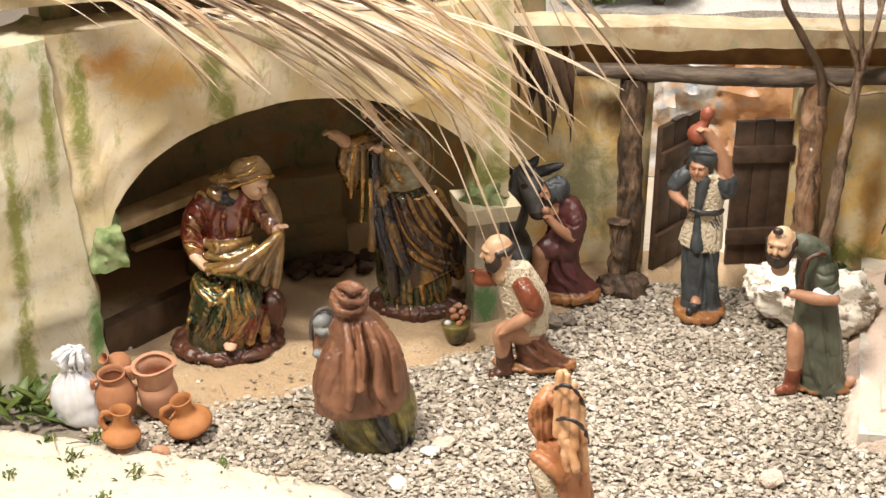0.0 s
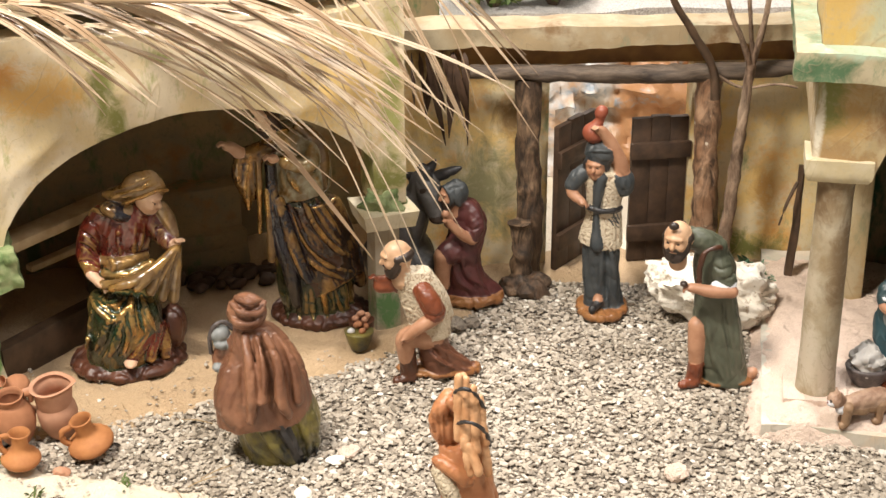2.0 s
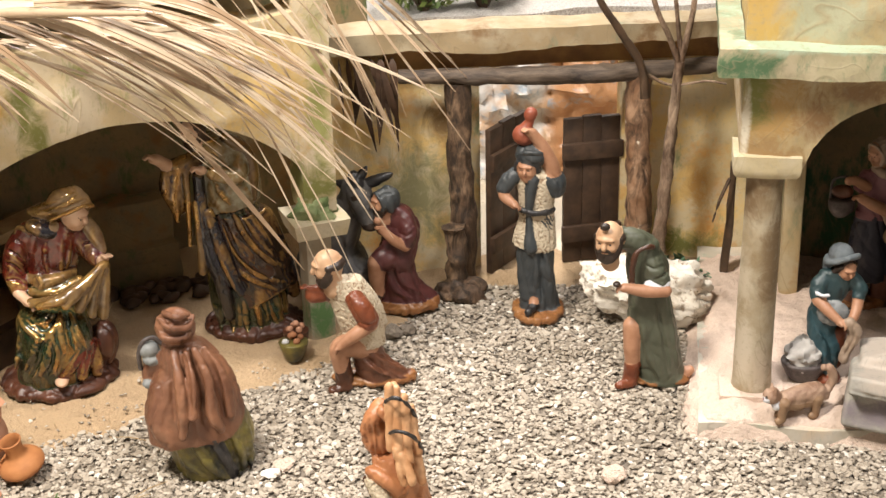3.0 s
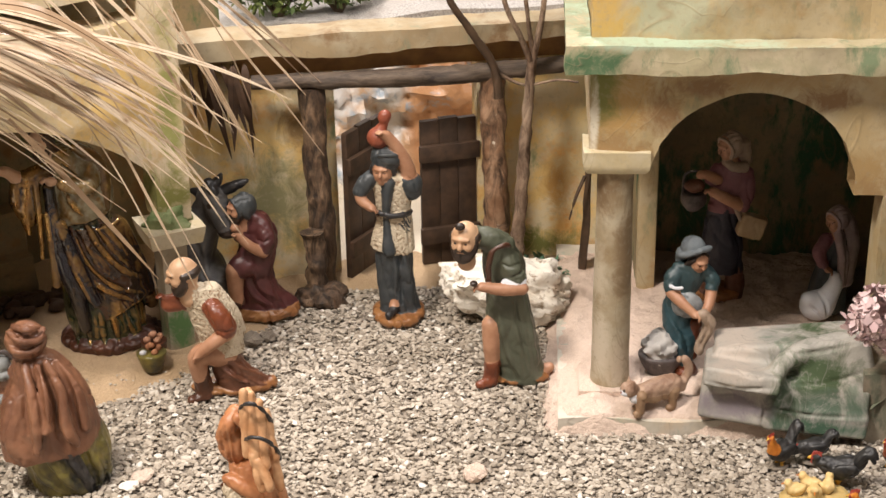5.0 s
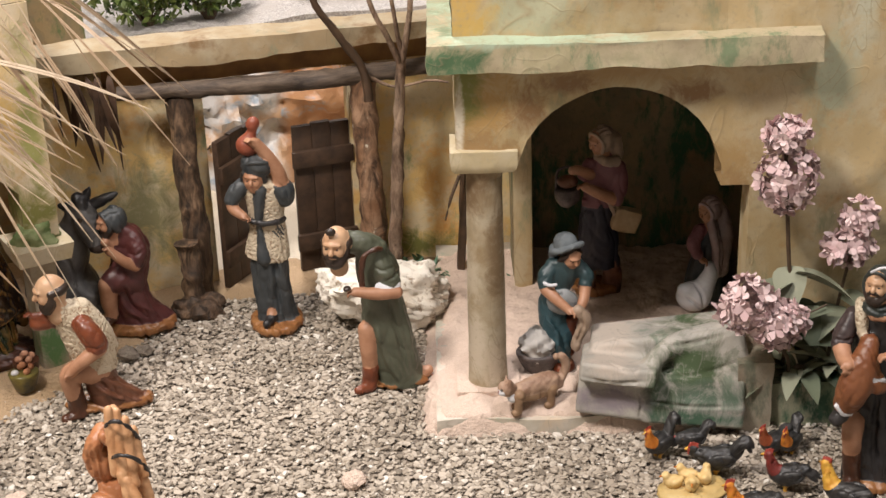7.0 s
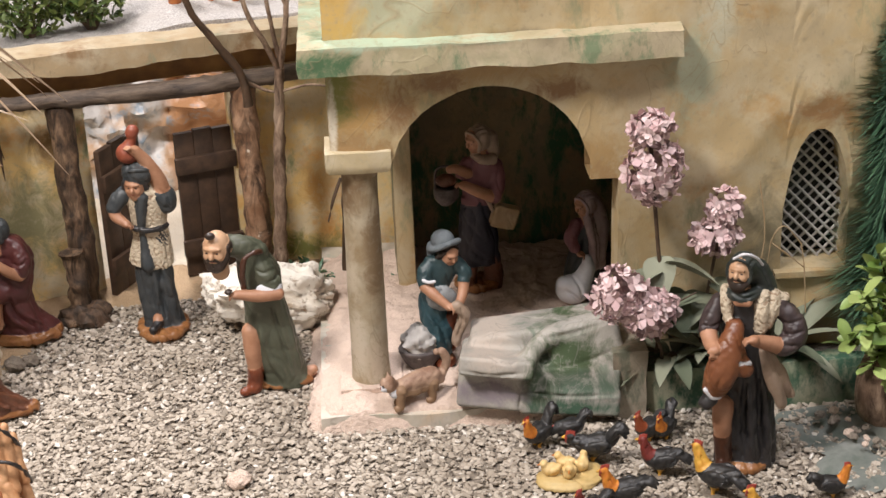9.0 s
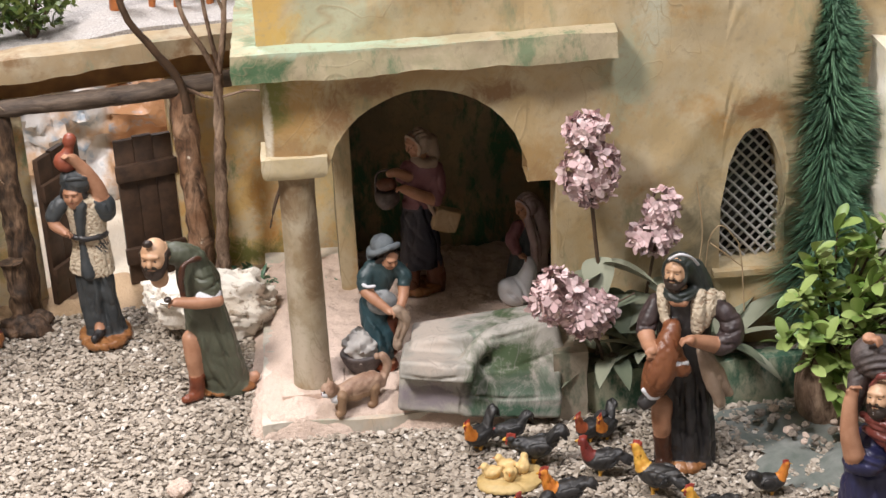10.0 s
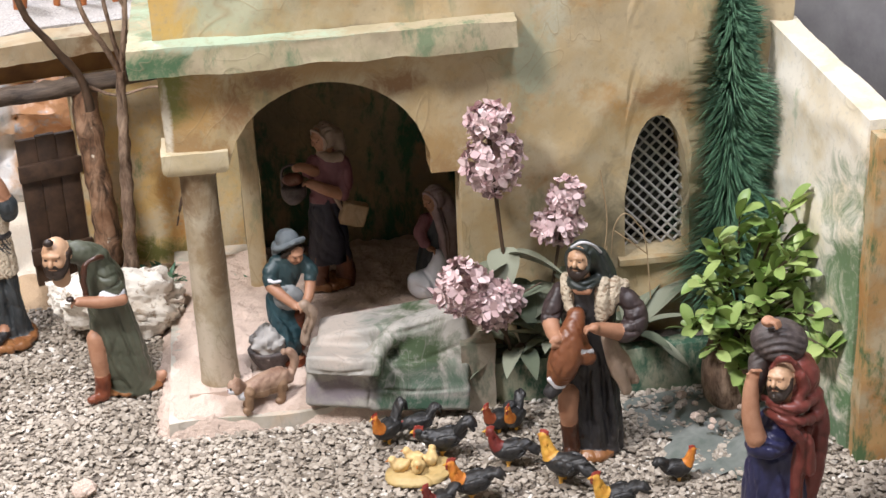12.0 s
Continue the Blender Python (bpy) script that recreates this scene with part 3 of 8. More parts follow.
def sheet(name, outline, material, label, height, step=0.008, seed=0.0, relief=0.004, edge=0.03):
    """A heap of sand inside an outline, thin at its rim."""
    pts = [Vector((x, y)) for x, y in outline]

    def rim(p):
        inside, best = False, 9.0
        for a, b in zip(pts, pts[1:] + pts[:1]):
            if (a.y > p.y) != (b.y > p.y) and p.x < (b.x - a.x) * (p.y - a.y) / (b.y - a.y) + a.x:
                inside = not inside
            ab = b - a
            best = min(best, (p - a - ab * max(0, min(1, (p - a).dot(ab) / ab.length_squared))).length)
        return best if inside else -best
    x0, x1 = min(p.x for p in pts) - 0.02, max(p.x for p in pts) + 0.02
    y0, y1 = min(p.y for p in pts) - 0.02, max(p.y for p in pts) + 0.02
    bm = bmesh.new()
    nx, ny = int((x1 - x0) / step), int((y1 - y0) / step)
    vs = {}
    for i in range(nx + 1):
        for j in range(ny + 1):
            p = Vector((x0 + step * i, y0 + step * j))
            d = rim(p) + 0.012 * noise.fractal(Vector((p.x * 30, p.y * 30, seed)), 1.0, 2.0, 3)
            if d > -0.012:
                h = height * min(1, max(0, (d + 0.008) / edge)) ** 0.7
                h += relief * noise.fractal(Vector((p.x * 26, p.y * 26, seed + 3)), 1.0, 2.0, 4) * min(1, max(0, d / 0.02))
                vs[i, j] = bm.verts.new((p.x, p.y, ground_height(p.x, p.y) - 0.006 + h))
    for i in range(nx):
        for j in range(ny):
            q = [vs.get(k) for k in ((i, j), (i + 1, j), (i + 1, j + 1), (i, j + 1))]
            if all(q):
                bm.faces.new(q)
    return structure(name, bm, material, Matrix(), label, "sand")


sheet("ground_sand", [(-0.30, 0.93), (-0.20, 0.90), (-0.056, 0.946), (0.097, 1.013), (0.175, 1.055), (0.25, 1.127), (0.31, 1.20), (0.30, 1.45), (-0.42, 1.45)],
      M["sand"], "tan sawdust spread over the stable floor", 0.012, 0.006, 1.0, 0.0055)
sheet("ground_pale_sand", [(-0.75, 0.15), (0.06, 0.15), (0.05, 0.752), (-0.02, 0.782), (-0.13, 0.822), (-0.22, 0.845), (-0.34, 0.868), (-0.75, 0.95)],
      M["sand_white"], "pale bleached sand heaped at the front edge", 0.012, 0.006, 4.0, 0.009)
sheet("ground_gate_sand", [(0.30, 1.22), (0.40, 1.245), (0.50, 1.235), (0.60, 1.20), (0.68, 1.16), (0.68, 1.5), (0.30, 1.5)],
      M["sand"], "sandy strip at the foot of the courtyard wall", 0.008, seed=7.0)

# gravel: many small broken stones on the grit
rng = np.random.default_rng(5)
ICO_V, ICO_F = [], []
tmp = bmesh.new()
bmesh.ops.create_icosphere(tmp, subdivisions=1, radius=1)
for w in tmp.verts:
    ICO_V.append(tuple(w.co))
ICO_F = [[w.index for w in f.verts] for f in tmp.faces]
tmp.free()
ICO_V = np.array(ICO_V)


def gravel_here(x, y):
    """Where the loose stones lie."""
    d = Vector((x - 0.570, y - 0.862))
    u, v = d.x * 0.9763 - d.y * 0.2164, d.x * 0.2164 + d.y * 0.9763
    if -0.012 < u < 0.34 and v > -0.006:
        return False
    if u >= 0.33 and v > 0.0:
        return False
    edge = 0.006 * noise.noise(Vector((x * 40, y * 40, 2)))
    if x < 0.33 and y > np.interp(x, [-0.25, -0.056, 0.097, 0.175, 0.25, 0.33], [0.872, 0.948, 1.015, 1.058, 1.130, 1.23]) + edge + 0.004:      # stable sand
        return False
    if y > 1.235 + edge - max(0, x - 0.45) * 0.12:
        return False
    if x < 0.06 and y < 0.847 - 0.33 * (x + 0.22) + 0.004 and x < 0.06 + edge * 4:
        return False
    if x < -0.25:
        return False
    return True


xyz, faces, count = [], [], 0
while count < 50000:
    x, y = rng.uniform(-0.25, 1.30), rng.uniform(0.42, 1.26)
    if y < 0.60 and x < 0.0 or y < 0.5 and x < 0.85:
        continue
    stray = False
    if not gravel_here(x, y):
        stray = (x < 0.22 and 0.72 < y < 1.06 and rng.random() < 0.05)
        if not stray:
            continue
    r = (0.0018 + 0.0021 * rng.random() ** 2.2) * (0.6 if stray else 1.0)
    turn = np.array(Euler((rng.normal(0, 0.28), rng.normal(0, 0.28), rng.uniform(0, 6.28))).to_matrix())
    body = ICO_V * (1 + 0.28 * rng.uniform(-1, 1, (len(ICO_V), 1))) * r * np.array([1.40, 1.0, 0.50]) * rng.uniform(0.8, 1.2, 3)
    body = body @ turn.T
    xyz.append(body + [x, y, ground_height(x, y) - 0.003 + rng.uniform(-0.001, 0.004) + (0.009 if stray else 0.0)])
    faces.extend([[a + count * len(ICO_V) for a in f] for f in ICO_F])
    count += 1
mesh = bpy.data.meshes.new("gravel")
mesh.from_pydata(np.vstack(xyz).tolist(), [], faces)
mesh.materials.append(M["gravel"])
tagged(new("gravel", mesh), "loose grey and beige broken gravel over the courtyard", "gravel", kind="stuff")

# ---- stable: arched wall, pier, pillar, inside ----
def stable_arch(s):
    """Underside of the wide arch."""
    q = (s - 0.235) / 0.225
    return 0.140 + 0.166 * math.sqrt(max(0.0, 1 - q * q))


bm = bmesh.new()
wall_piece(bm, -0.060, 0.012, flat(0.138), lambda s: 0.402 + 0.004 * math.sin(s * 30), 0.05)
wall_piece(bm, 0.012, 0.432, stable_arch, lambda s: 0.402 + 0.004 * math.sin(s * 30), 0.05)
wall_piece(bm, 0.432, 0.470, flat(0.165), lambda s: 0.43, 0.05)
rumple_wall(bm, 14, 0.005, 1.0, 0.007)
structure("wall_stable_arch", bm, M["stable_wall"], STABLE, "ochre and cream plastered cloth wall with a wide arch", "wall")

bm = subdivided_block((-0.075, -0.012, -0.01), (0.0, 0.06, 0.398), 0.009)
for w in bm.verts:
    w.co.x += (0.398 - w.co.z) * 0.10 * (1 if w.co.x > -0.03 else -0.10)
    w.co.y += 0.02 * (w.co.x / 0.075)
rumple(bm, 16, 0.005, 3.0, 0.006)
structure("wall_stable_pier", bm, M["pier_plaster"], STABLE @ pose(-0.036, 0, 0), "cream creased plaster pier streaked with moss green", "wall")
bm = subdivided_block((-0.30, 0.02, -0.01), (-0.075, 0.09, 0.47), 0.012)
rumple(bm, 12, 0.006, 5.0, 0.006)
structure("wall_stable_side", bm, M["moss_paint"], STABLE @ pose(-0.036, 0, 0), "mossy green plaster wall beside the stable pier", "wall")

bm = subdivided_block((-0.002, -0.02, 0.140), (0.029, 0.05, 0.181), 0.004)
for w in bm.verts:
    w.co.x += -0.004 * (w.co.z - 0.160) / 0.024 * (1 if w.co.x > 0.015 else -1.2)
rumple(bm, 60, 0.004, 2.0, 0.003)
structure("trim_pier_capital", bm, M["moss_green"], STABLE, "green painted capital block under the arch spring", "trim")

bm = bmesh.new()
block(bm, (-0.0155, -0.015, 0.0), (0.0155, 0.018, 0.138), 0, 0.003)
pillar = thing("pillar", STABLE @ pose(0.446, 0.012, 0), "short plastered pillar with a square cream capital", "pillar")
part("shaft", bm, M["pillar_shaft"], pillar, "pale plaster shaft stained green at its foot")
bm = subdivided_block((-0.033, -0.034, 0.140), (0.033, 0.030, 0.160), 0.006)
for w in bm.verts:
    k = 0.88 + 0.12 * (w.co.z - 0.140) / 0.020
    w.co.x, w.co.y = w.co.x * k, w.co.y * k
rumple(bm, 40, 0.0012, 7.0)
part("capital", bm, M["cream_trim"], pillar, "cream square capital")
bm = bmesh.new()
ball(bm, (0, -0.006, 0.163), (0.024, 0.020, 0.022), 0, (0, 0, 0), 36, 24, 0.5, 90)
part("moss", bm, M["moss_green"], pillar, "moss green painted cloth folds")

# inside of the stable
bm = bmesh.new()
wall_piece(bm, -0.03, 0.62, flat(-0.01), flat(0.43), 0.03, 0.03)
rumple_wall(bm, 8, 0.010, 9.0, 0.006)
structure("wall_stable_back", bm, M["stable_shade"], STABLE @ pose(0, 0.30, 0), "back wall of the stable, its colour darkened for shade", "wall")
bm = bmesh.new()
wall_piece(bm, -0.30, 0.0, flat(-0.01), flat(0.43), 0.03, 0.03)
rumple_wall(bm, 8, 0.006, 11.0)
structure("wall_stable_inner", bm, M["inner_ochre_lit"], STABLE @ pose(-0.03, 0.06, 0, 0, 0, -90), "ochre and moss side wall inside the stable, paler in colour where light reaches", "wall")
bm = subdivided_block((-0.10, 0.0, 0.43), (0.47, 0.33, 0.445), 0.03)
rumple(bm, 8, 0.004, 2.0)
structure("roof_stable", bm, M["stable_wall"], STABLE, "flat plastered roof of the stable", "roof")

for name, lo, hi, m, mat_name, label in (
        ("manger_board", (0, -0.016, -0.012), (0.22, 0.016, 0.0), pose(0.005, 0.035, 0.168, 0, -2, 30), "wood_light", "pale manger board along the stable side wall"),
        ("manger_plank", (0, -0.008, -0.022), (0.22, 0.010, 0.022), pose(0.0, 0.030, 0.024, 0, -2, 32), "wood_dark", "dark manger plank on the stable floor"),
        ("manger_bar", (0, -0.006, -0.004), (0.16, 0.006, 0.004), pose(0.05, 0.11, 0.10, 0, -2, 28), "wood_light", "pale thin bar inside the stable")):
    bm = bmesh.new()
    block(bm, lo, hi, 0, 0.002)
    ob = obj(name, bm, M[mat_name])
    ob.matrix_world = STABLE @ m
    tagged(ob, label, "board")
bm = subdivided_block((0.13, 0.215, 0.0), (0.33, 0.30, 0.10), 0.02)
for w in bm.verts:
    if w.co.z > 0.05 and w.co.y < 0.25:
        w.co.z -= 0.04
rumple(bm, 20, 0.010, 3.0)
ob = obj("rock_bench", bm, M["stable_shade"])
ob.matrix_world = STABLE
tagged(ob, "stepped rocky bench at the stable back wall, darkened for shade", "rock")
bm = bmesh.new()
for i in range(40):
    a = rng.uniform(0, 6.28)
    p = Vector((rng.uniform(0.16, 0.36), rng.uniform(0.16, 0.21), 0.012))
    ball(bm, p, (0.014, 0.008, 0.006), 0, (rng.uniform(-30, 30), rng.uniform(-30, 30), math.degrees(a)), 8, 5, 0.3, 90)
ob = obj("dark_litter", bm, M["dead_leaf"])
ob.matrix_world = STABLE
tagged(ob, "dark dry litter heaped along the stable bench", "litter", kind="stuff")

# ---- courtyard wall with its gate ----
bm = bmesh.new()
wall_piece(bm, 0.17, 0.385, flat(-0.01), flat(0.305), 0.035)
wall_piece(bm, 0.562, 0.80, flat(-0.01), flat(0.305), 0.035)
wall_piece(bm, 0.385, 0.562, flat(0.272), flat(0.305), 0.035)
rumple_wall(bm, 10, 0.003, 6.0, 0.002)
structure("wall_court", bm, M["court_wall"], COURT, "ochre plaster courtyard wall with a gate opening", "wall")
bm = subdivided_block((0.16, -0.035, 0.303), (0.80, 0.014, 0.328), 0.010)
rumple(bm, 18, 0.003, 8.0)
rumple(bm, 8, 0.004, 3.0)
structure("trim_wall_coping", bm, M["coping"], COURT, "cream coping slab along the courtyard wall", "trim")
bm = subdivided_block((0.27, -0.014, 0.276), (0.70, 0.0, 0.303), 0.012)
rumple(bm, 22, 0.002, 4.0)
structure("trim_gate_board", bm, M["rust_band"], COURT, "rust brown board over the gate lintel", "trim")

bm = bmesh.new()
tube(bm, [(0.285, -0.032, 0.274), (0.38, -0.034, 0.271), (0.50, -0.034, 0.267), (0.60, -0.032, 0.268), (0.70, -0.028, 0.272)], [0.008, 0.010, 0.0115, 0.011, 0.009], 0, 18, 10, 1.0, 0.30)
ob = obj("gate_lintel", bm, M["wood_log"])
ob.matrix_world = COURT
tagged(ob, "grey weathered log lintel across the gate posts", "log")
for x, r, mat_name, label in ((0.357, 0.016, "bark_dark", "dark brown bark gate post"), (0.577, 0.016, "post_bark", "peeling pale brown gate post")):
    bm = bmesh.new()
    tube(bm, [(x, -0.03, -0.01), (x + 0.003, -0.032, 0.09), (x, -0.03, 0.17), (x - 0.001, -0.026, 0.262)], [r * 1.15, r, r * 0.95, r], 0, 20, 12, 1.0, 0.22)
    ob = obj("gate_post", bm, M[mat_name])
    ob.matrix_world = COURT
    tagged(ob, label, "post")
bm = bmesh.new()
tube(bm, [(0.349, -0.052, 0.0), (0.350, -0.052, 0.055), (0.348, -0.052, 0.085)], [0.013, 0.012, 0.015], 0, 18, 8, 1, 0.5)
ob = obj("cut_stump", bm, M["bark_dark"])
ob.matrix_world = COURT
tagged(ob, "short dark sawn stump beside the gate post", "stump")
bm = bmesh.new()
ball(bm, (0.352, -0.075, 0.004), (0.032, 0.024, 0.018), 0, (0, 0, 0), 32, 20, 0.6, 70)
ob = obj("bark_mound", bm, M["bark_dark"])
ob.matrix_world = COURT
tagged(ob, "dark bark mound at the foot of the gate post", "bark")


def door(name, m, width, height, label):
    """A plank door: three planks, two cross battens."""
    e = thing(name, m, label, "door", "gate doors")
    n = 3
    for i in range(n):
        bm = bmesh.new()
        top = height + 0.004 * math.sin(math.pi * (i + 0.5) / n)
        block(bm, (width * i / n + 0.0001, -0.004, 0.004), (width * (i + 1) / n - 0.0001, 0.004, top), 0, 0.0012)
        part("plank", bm, M["wood_door"], e)
    for z in (0.045, height - 0.040):
        bm = bmesh.new()
        block(bm, (-0.003, -0.011, z - 0.011), (width + 0.003, -0.004, z + 0.011), 0, 0.0015)
        part("batten", bm, M["wood_door"], e)
    return e


door("gate_door", COURT @ pose(0.489, -0.002, 0.0, 0, 0, 6), 0.072, 0.197, "dark brown plank door leaf with cross battens, ajar")
door("gate_door", COURT @ pose(0.392, -0.026, 0.0, 0, 0, 50), 0.085, 0.196, "dark brown plank door leaf swung inwards")

# behind the gate
bm = subdivided_block((0.20, 0.0, -0.02), (0.85, 0.05, 0.195), 0.009)
rumple(bm, 20, 0.024, 3.0, 0.02)
rumple(bm, 50, 0.007, 7.0, 0.006)
structure("backdrop_cliff", bm, M["foil"], COURT @ pose(0, 0.30, 0), "crumpled grey and rust painted cliff behind the gate", "cliff")
sheet("ground_back", [(0.15, 1.31), (0.95, 1.31), (0.95, 1.60), (0.15, 1.60)], M["sand_white"], "bright pale sand behind the gate", 0.012, 0.02, 9.0)
bm = subdivided_block((-0.2, 0.32, -0.02), (1.3, 1.2, 0.235), 0.05)
rumple(bm, 6, 0.02, 4.0)
structure("ground_terrace", bm, M["terrace_grit"], COURT, "pale sandy terrace behind the courtyard wall", "ground")

# ---- house ----
def house_arch(s):
    return 0.252 + 0.108 * math.sqrt(max(0.0, 1 - abs((s - 0.192) / 0.107) ** 2.0))


bm = bmesh.new()
WALL_TOP = 0.62
wall_piece(bm, 0.028, 0.087, flat(0.298), flat(WALL_TOP), 0.045, ends=(True, False))
wall_piece(bm, 0.087, 0.297, house_arch, flat(WALL_TOP), 0.045, ends=(False, False))
wall_piece(bm, 0.297, 0.327, flat(0.250), flat(WALL_TOP), 0.045, ends=(False, False))
wall_piece(bm, 0.327, 0.504, flat(-0.01), flat(WALL_TOP), 0.045)
wall_piece(bm, 0.574, 0.68, flat(-0.01), flat(WALL_TOP), 0.045)
wall_piece(bm, 0.504, 0.574, flat(-0.01), flat(0.132), 0.045)


def window_arch(s):
    q = (s - 0.539) / 0.035
    return 0.205 + 0.088 * max(0.0, 1 - abs(q) ** 2.3) ** 0.75


wall_piece(bm, 0.504, 0.574, window_arch, flat(WALL_TOP), 0.045, 0.007)
rumple_wall(bm, 9, 0.0035, 13.0, 0.006)
structure("wall_house_front", bm, M["house_wall"], HOUSE @ pose(0, 0.055, 0), "ochre plaster house front with an arched porch and pointed window", "wall")

bm = subdivided_block((0.028, 0.10, 0.298), (0.066, 0.40, 0.62), 0.016)
rumple(bm, 9, 0.002, 14.0)
structure("wall_house_left", bm, M["house_wall"], HOUSE, "ochre plaster upper side wall of the house", "wall")
bm = subdivided_block((0.003, 0.028, 0.388), (0.388, 0.056, 0.416), 0.006)
rumple(bm, 20, 0.0022, 15.0)
rumple(bm, 9, 0.0035, 4.0)
structure("trim_cornice", bm, M["cornice"], HOUSE, "cream cornice brushed with pale green", "trim")
bm = subdivided_block((0.003, 0.057, 0.388), (0.027, 0.40, 0.416), 0.009)
rumple(bm, 20, 0.0022, 16.0)
structure("trim_cornice_side", bm, M["cornice"], HOUSE, "cream side cornice brushed with pale green", "trim")
bm = bmesh.new()
block(bm, (0.096, 0.30, -0.01), (0.118, 0.325, 0.30), 0, 0.003)
structure("wall_porch_pier", bm, M["house_wall"], HOUSE, "narrow ochre pier at the back of the porch", "wall")
# walls and ceiling take the paint that has the porch shade in it
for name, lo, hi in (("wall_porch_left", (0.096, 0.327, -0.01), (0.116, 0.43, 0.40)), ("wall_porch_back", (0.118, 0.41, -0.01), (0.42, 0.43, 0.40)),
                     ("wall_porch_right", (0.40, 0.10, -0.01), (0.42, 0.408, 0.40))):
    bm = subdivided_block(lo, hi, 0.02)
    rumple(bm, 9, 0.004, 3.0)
    structure(name, bm, M["shaded_green"], HOUSE, "green and brown wall inside the porch, its colour darkened for shade", "wall")
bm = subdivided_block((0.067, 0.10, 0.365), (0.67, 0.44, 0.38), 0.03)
structure("ceiling_porch", bm, M["shaded_green"], HOUSE, "ceiling of the porch room, its colour darkened for shade", "ceiling")
bm = subdivided_block((0.0, 0.0, -0.01), (0.345, 0.44, 0.014), 0.012)
for w in bm.verts:
    if w.co.y < 0.001:
        w.co.y += 0.004 * math.sin(w.co.x * 40)
rumple(bm, 26, 0.002, 2.0)
structure("floor_porch", bm, M["slab"], HOUSE, "pale slab under the porch with a chipped edge", "floor")
bm = bmesh.new()
sx, sy = 96, 110
grid = [[bm.verts.new((-0.016 + 0.360 * i / sx + 0.003 * noise.noise(Vector((i * 0.3, j * 0.25, 2))), -0.006 + 0.006 * noise.noise(Vector((i * 0.21, 1.5, 0.4))) * max(0, 1 - j / 6) + 0.41 * j / sy, -0.004 + 0.0165 * min(1, i / 5.0) + 0.009 * min(1, min(max(0, i - 4), sx - i, j) / 7.0) - 0.018 * max(0, 1 - j / 3.0)
         + 0.005 * noise.fractal(Vector((i * 0.17, j * 0.17, 5)), 0.8, 2.0, 5))) for j in range(sy + 1)] for i in range(sx + 1)]
for i in range(sx):
    for j in range(sy):
        bm.faces.new((grid[i][j], grid[i + 1][j], grid[i + 1][j + 1], grid[i][j + 1]))
structure("floor_porch_sand", bm, M["sand_pink"], HOUSE, "pinkish sand spread over the porch slab", "sand")

column = thing("column", HOUSE @ pose(0.056, 0.072, 0.018), "weathered round plaster column with a square capital", "column")
bm = bmesh.new()
loft(bm, [(0, 0, 0.006, 0.0215, 0.0215), (0, 0, 0.03, 0.0205, 0.0205), (0, 0, 0.13, 0.0198, 0.0198), (0, 0, 0.235, 0.0188, 0.0188), (0, 0, 0.248, 0.0195, 0.0195), (0, 0, 0.257, 0.022, 0.022)], 0, 28, 6)
rumple(bm, 30, 0.0008, 2.0)
part("shaft", bm, M["column"], column)
bm = subdivided_block((-0.034, -0.030, 0.0), (0.034, 0.030, 0.006), 0.008)
rumple(bm, 40, 0.001, 4.0)
part("plinth", bm, M["sand_pink"], column, "low plinth slab under spilled sand")
bm = subdivided_block((-0.034, -0.026, 0.256), (0.034, 0.028, 0.280), 0.005)
for w in bm.verts:
    k = 0.88 + 0.12 * min(1, (w.co.z - 0.256) / 0.006)
    w.co.x, w.co.y = w.co.x * k, w.co.y * k
rumple(bm, 40, 0.001, 5.0)
part("capital", bm, M["cream_trim"], column, "cream square capital")

# window lattice
window = thing("window_1", HOUSE @ pose(0.539, 0.085, 0.132), "pointed window with a grey diagonal lattice", "window", kind="structure")


def clip_line(c, sign):
    """A lattice bar z = sign * x + c inside the pointed opening."""
    run = []
    for i in range(81):
        x = -0.036 + 0.072 * i / 80
        z = sign * x * 1.05 + c
        if 0 <= z <= window_arch(0.539 + x) - 0.132 + 0.002:
            run.append((x, z))
    return (run[0], run[-1]) if len(run) > 3 else None


for sign in (-1, 1):
    for i in range(-4, 18):
        line = clip_line(i * 0.0142, sign)
        if line:
            (xa, za), (xb, zb) = line
            bm = bmesh.new()
            tube(bm, [(xa, 0.002 * sign, za), (xb, 0.002 * sign, zb)], 0.0016, 0, 6, 1)
            part("lattice_bar", bm, M["lattice"], window)
bm = subdivided_block((-0.043, -0.040, -0.007), (0.041, -0.028, 0.0), 0.006)
rumple(bm, 40, 0.001, 3.0)
part("window_sill", bm, M["house_wall"], window)
# black panel added behind the lattice in place of a shaded room
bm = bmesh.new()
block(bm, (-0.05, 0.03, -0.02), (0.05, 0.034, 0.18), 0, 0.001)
part("window_dark", bm, M["black"], window, "added black panel standing for the unlit inside")

# side wall on the house's right
bm = subdivided_block((0.655, -0.165, -0.01), (0.685, 0.06, 0.372), 0.010)
for w in bm.verts:
    if w.co.z > 0.25:
        w.co.z += 0.14 * w.co.y * (w.co.z - 0.25) / 0.12 + 0.006
    w.co.x += 0.115 * (0.06 - w.co.y)
rumple(bm, 12, 0.003, 8.0, 0.004)
structure("wall_right", bm, M["side_plaster"], HOUSE, "white creased plaster side wall beside the house", "wall")
bm = subdivided_block((0.682, -0.190, -0.01), (0.95, -0.166, 0.345), 0.012)
rumple(bm, 12, 0.003, 9.0, 0.003)
structure("wall_right_end", bm, M["orange_plaster"], HOUSE, "ochre plaster wall end stained green at its foot", "wall")
bm = subdivided_block((0.5, 0.0, -0.1), (1.25, 0.03, 0.9), 0.05)
rumple(bm, 6, 0.03, 3.0, 0.02)
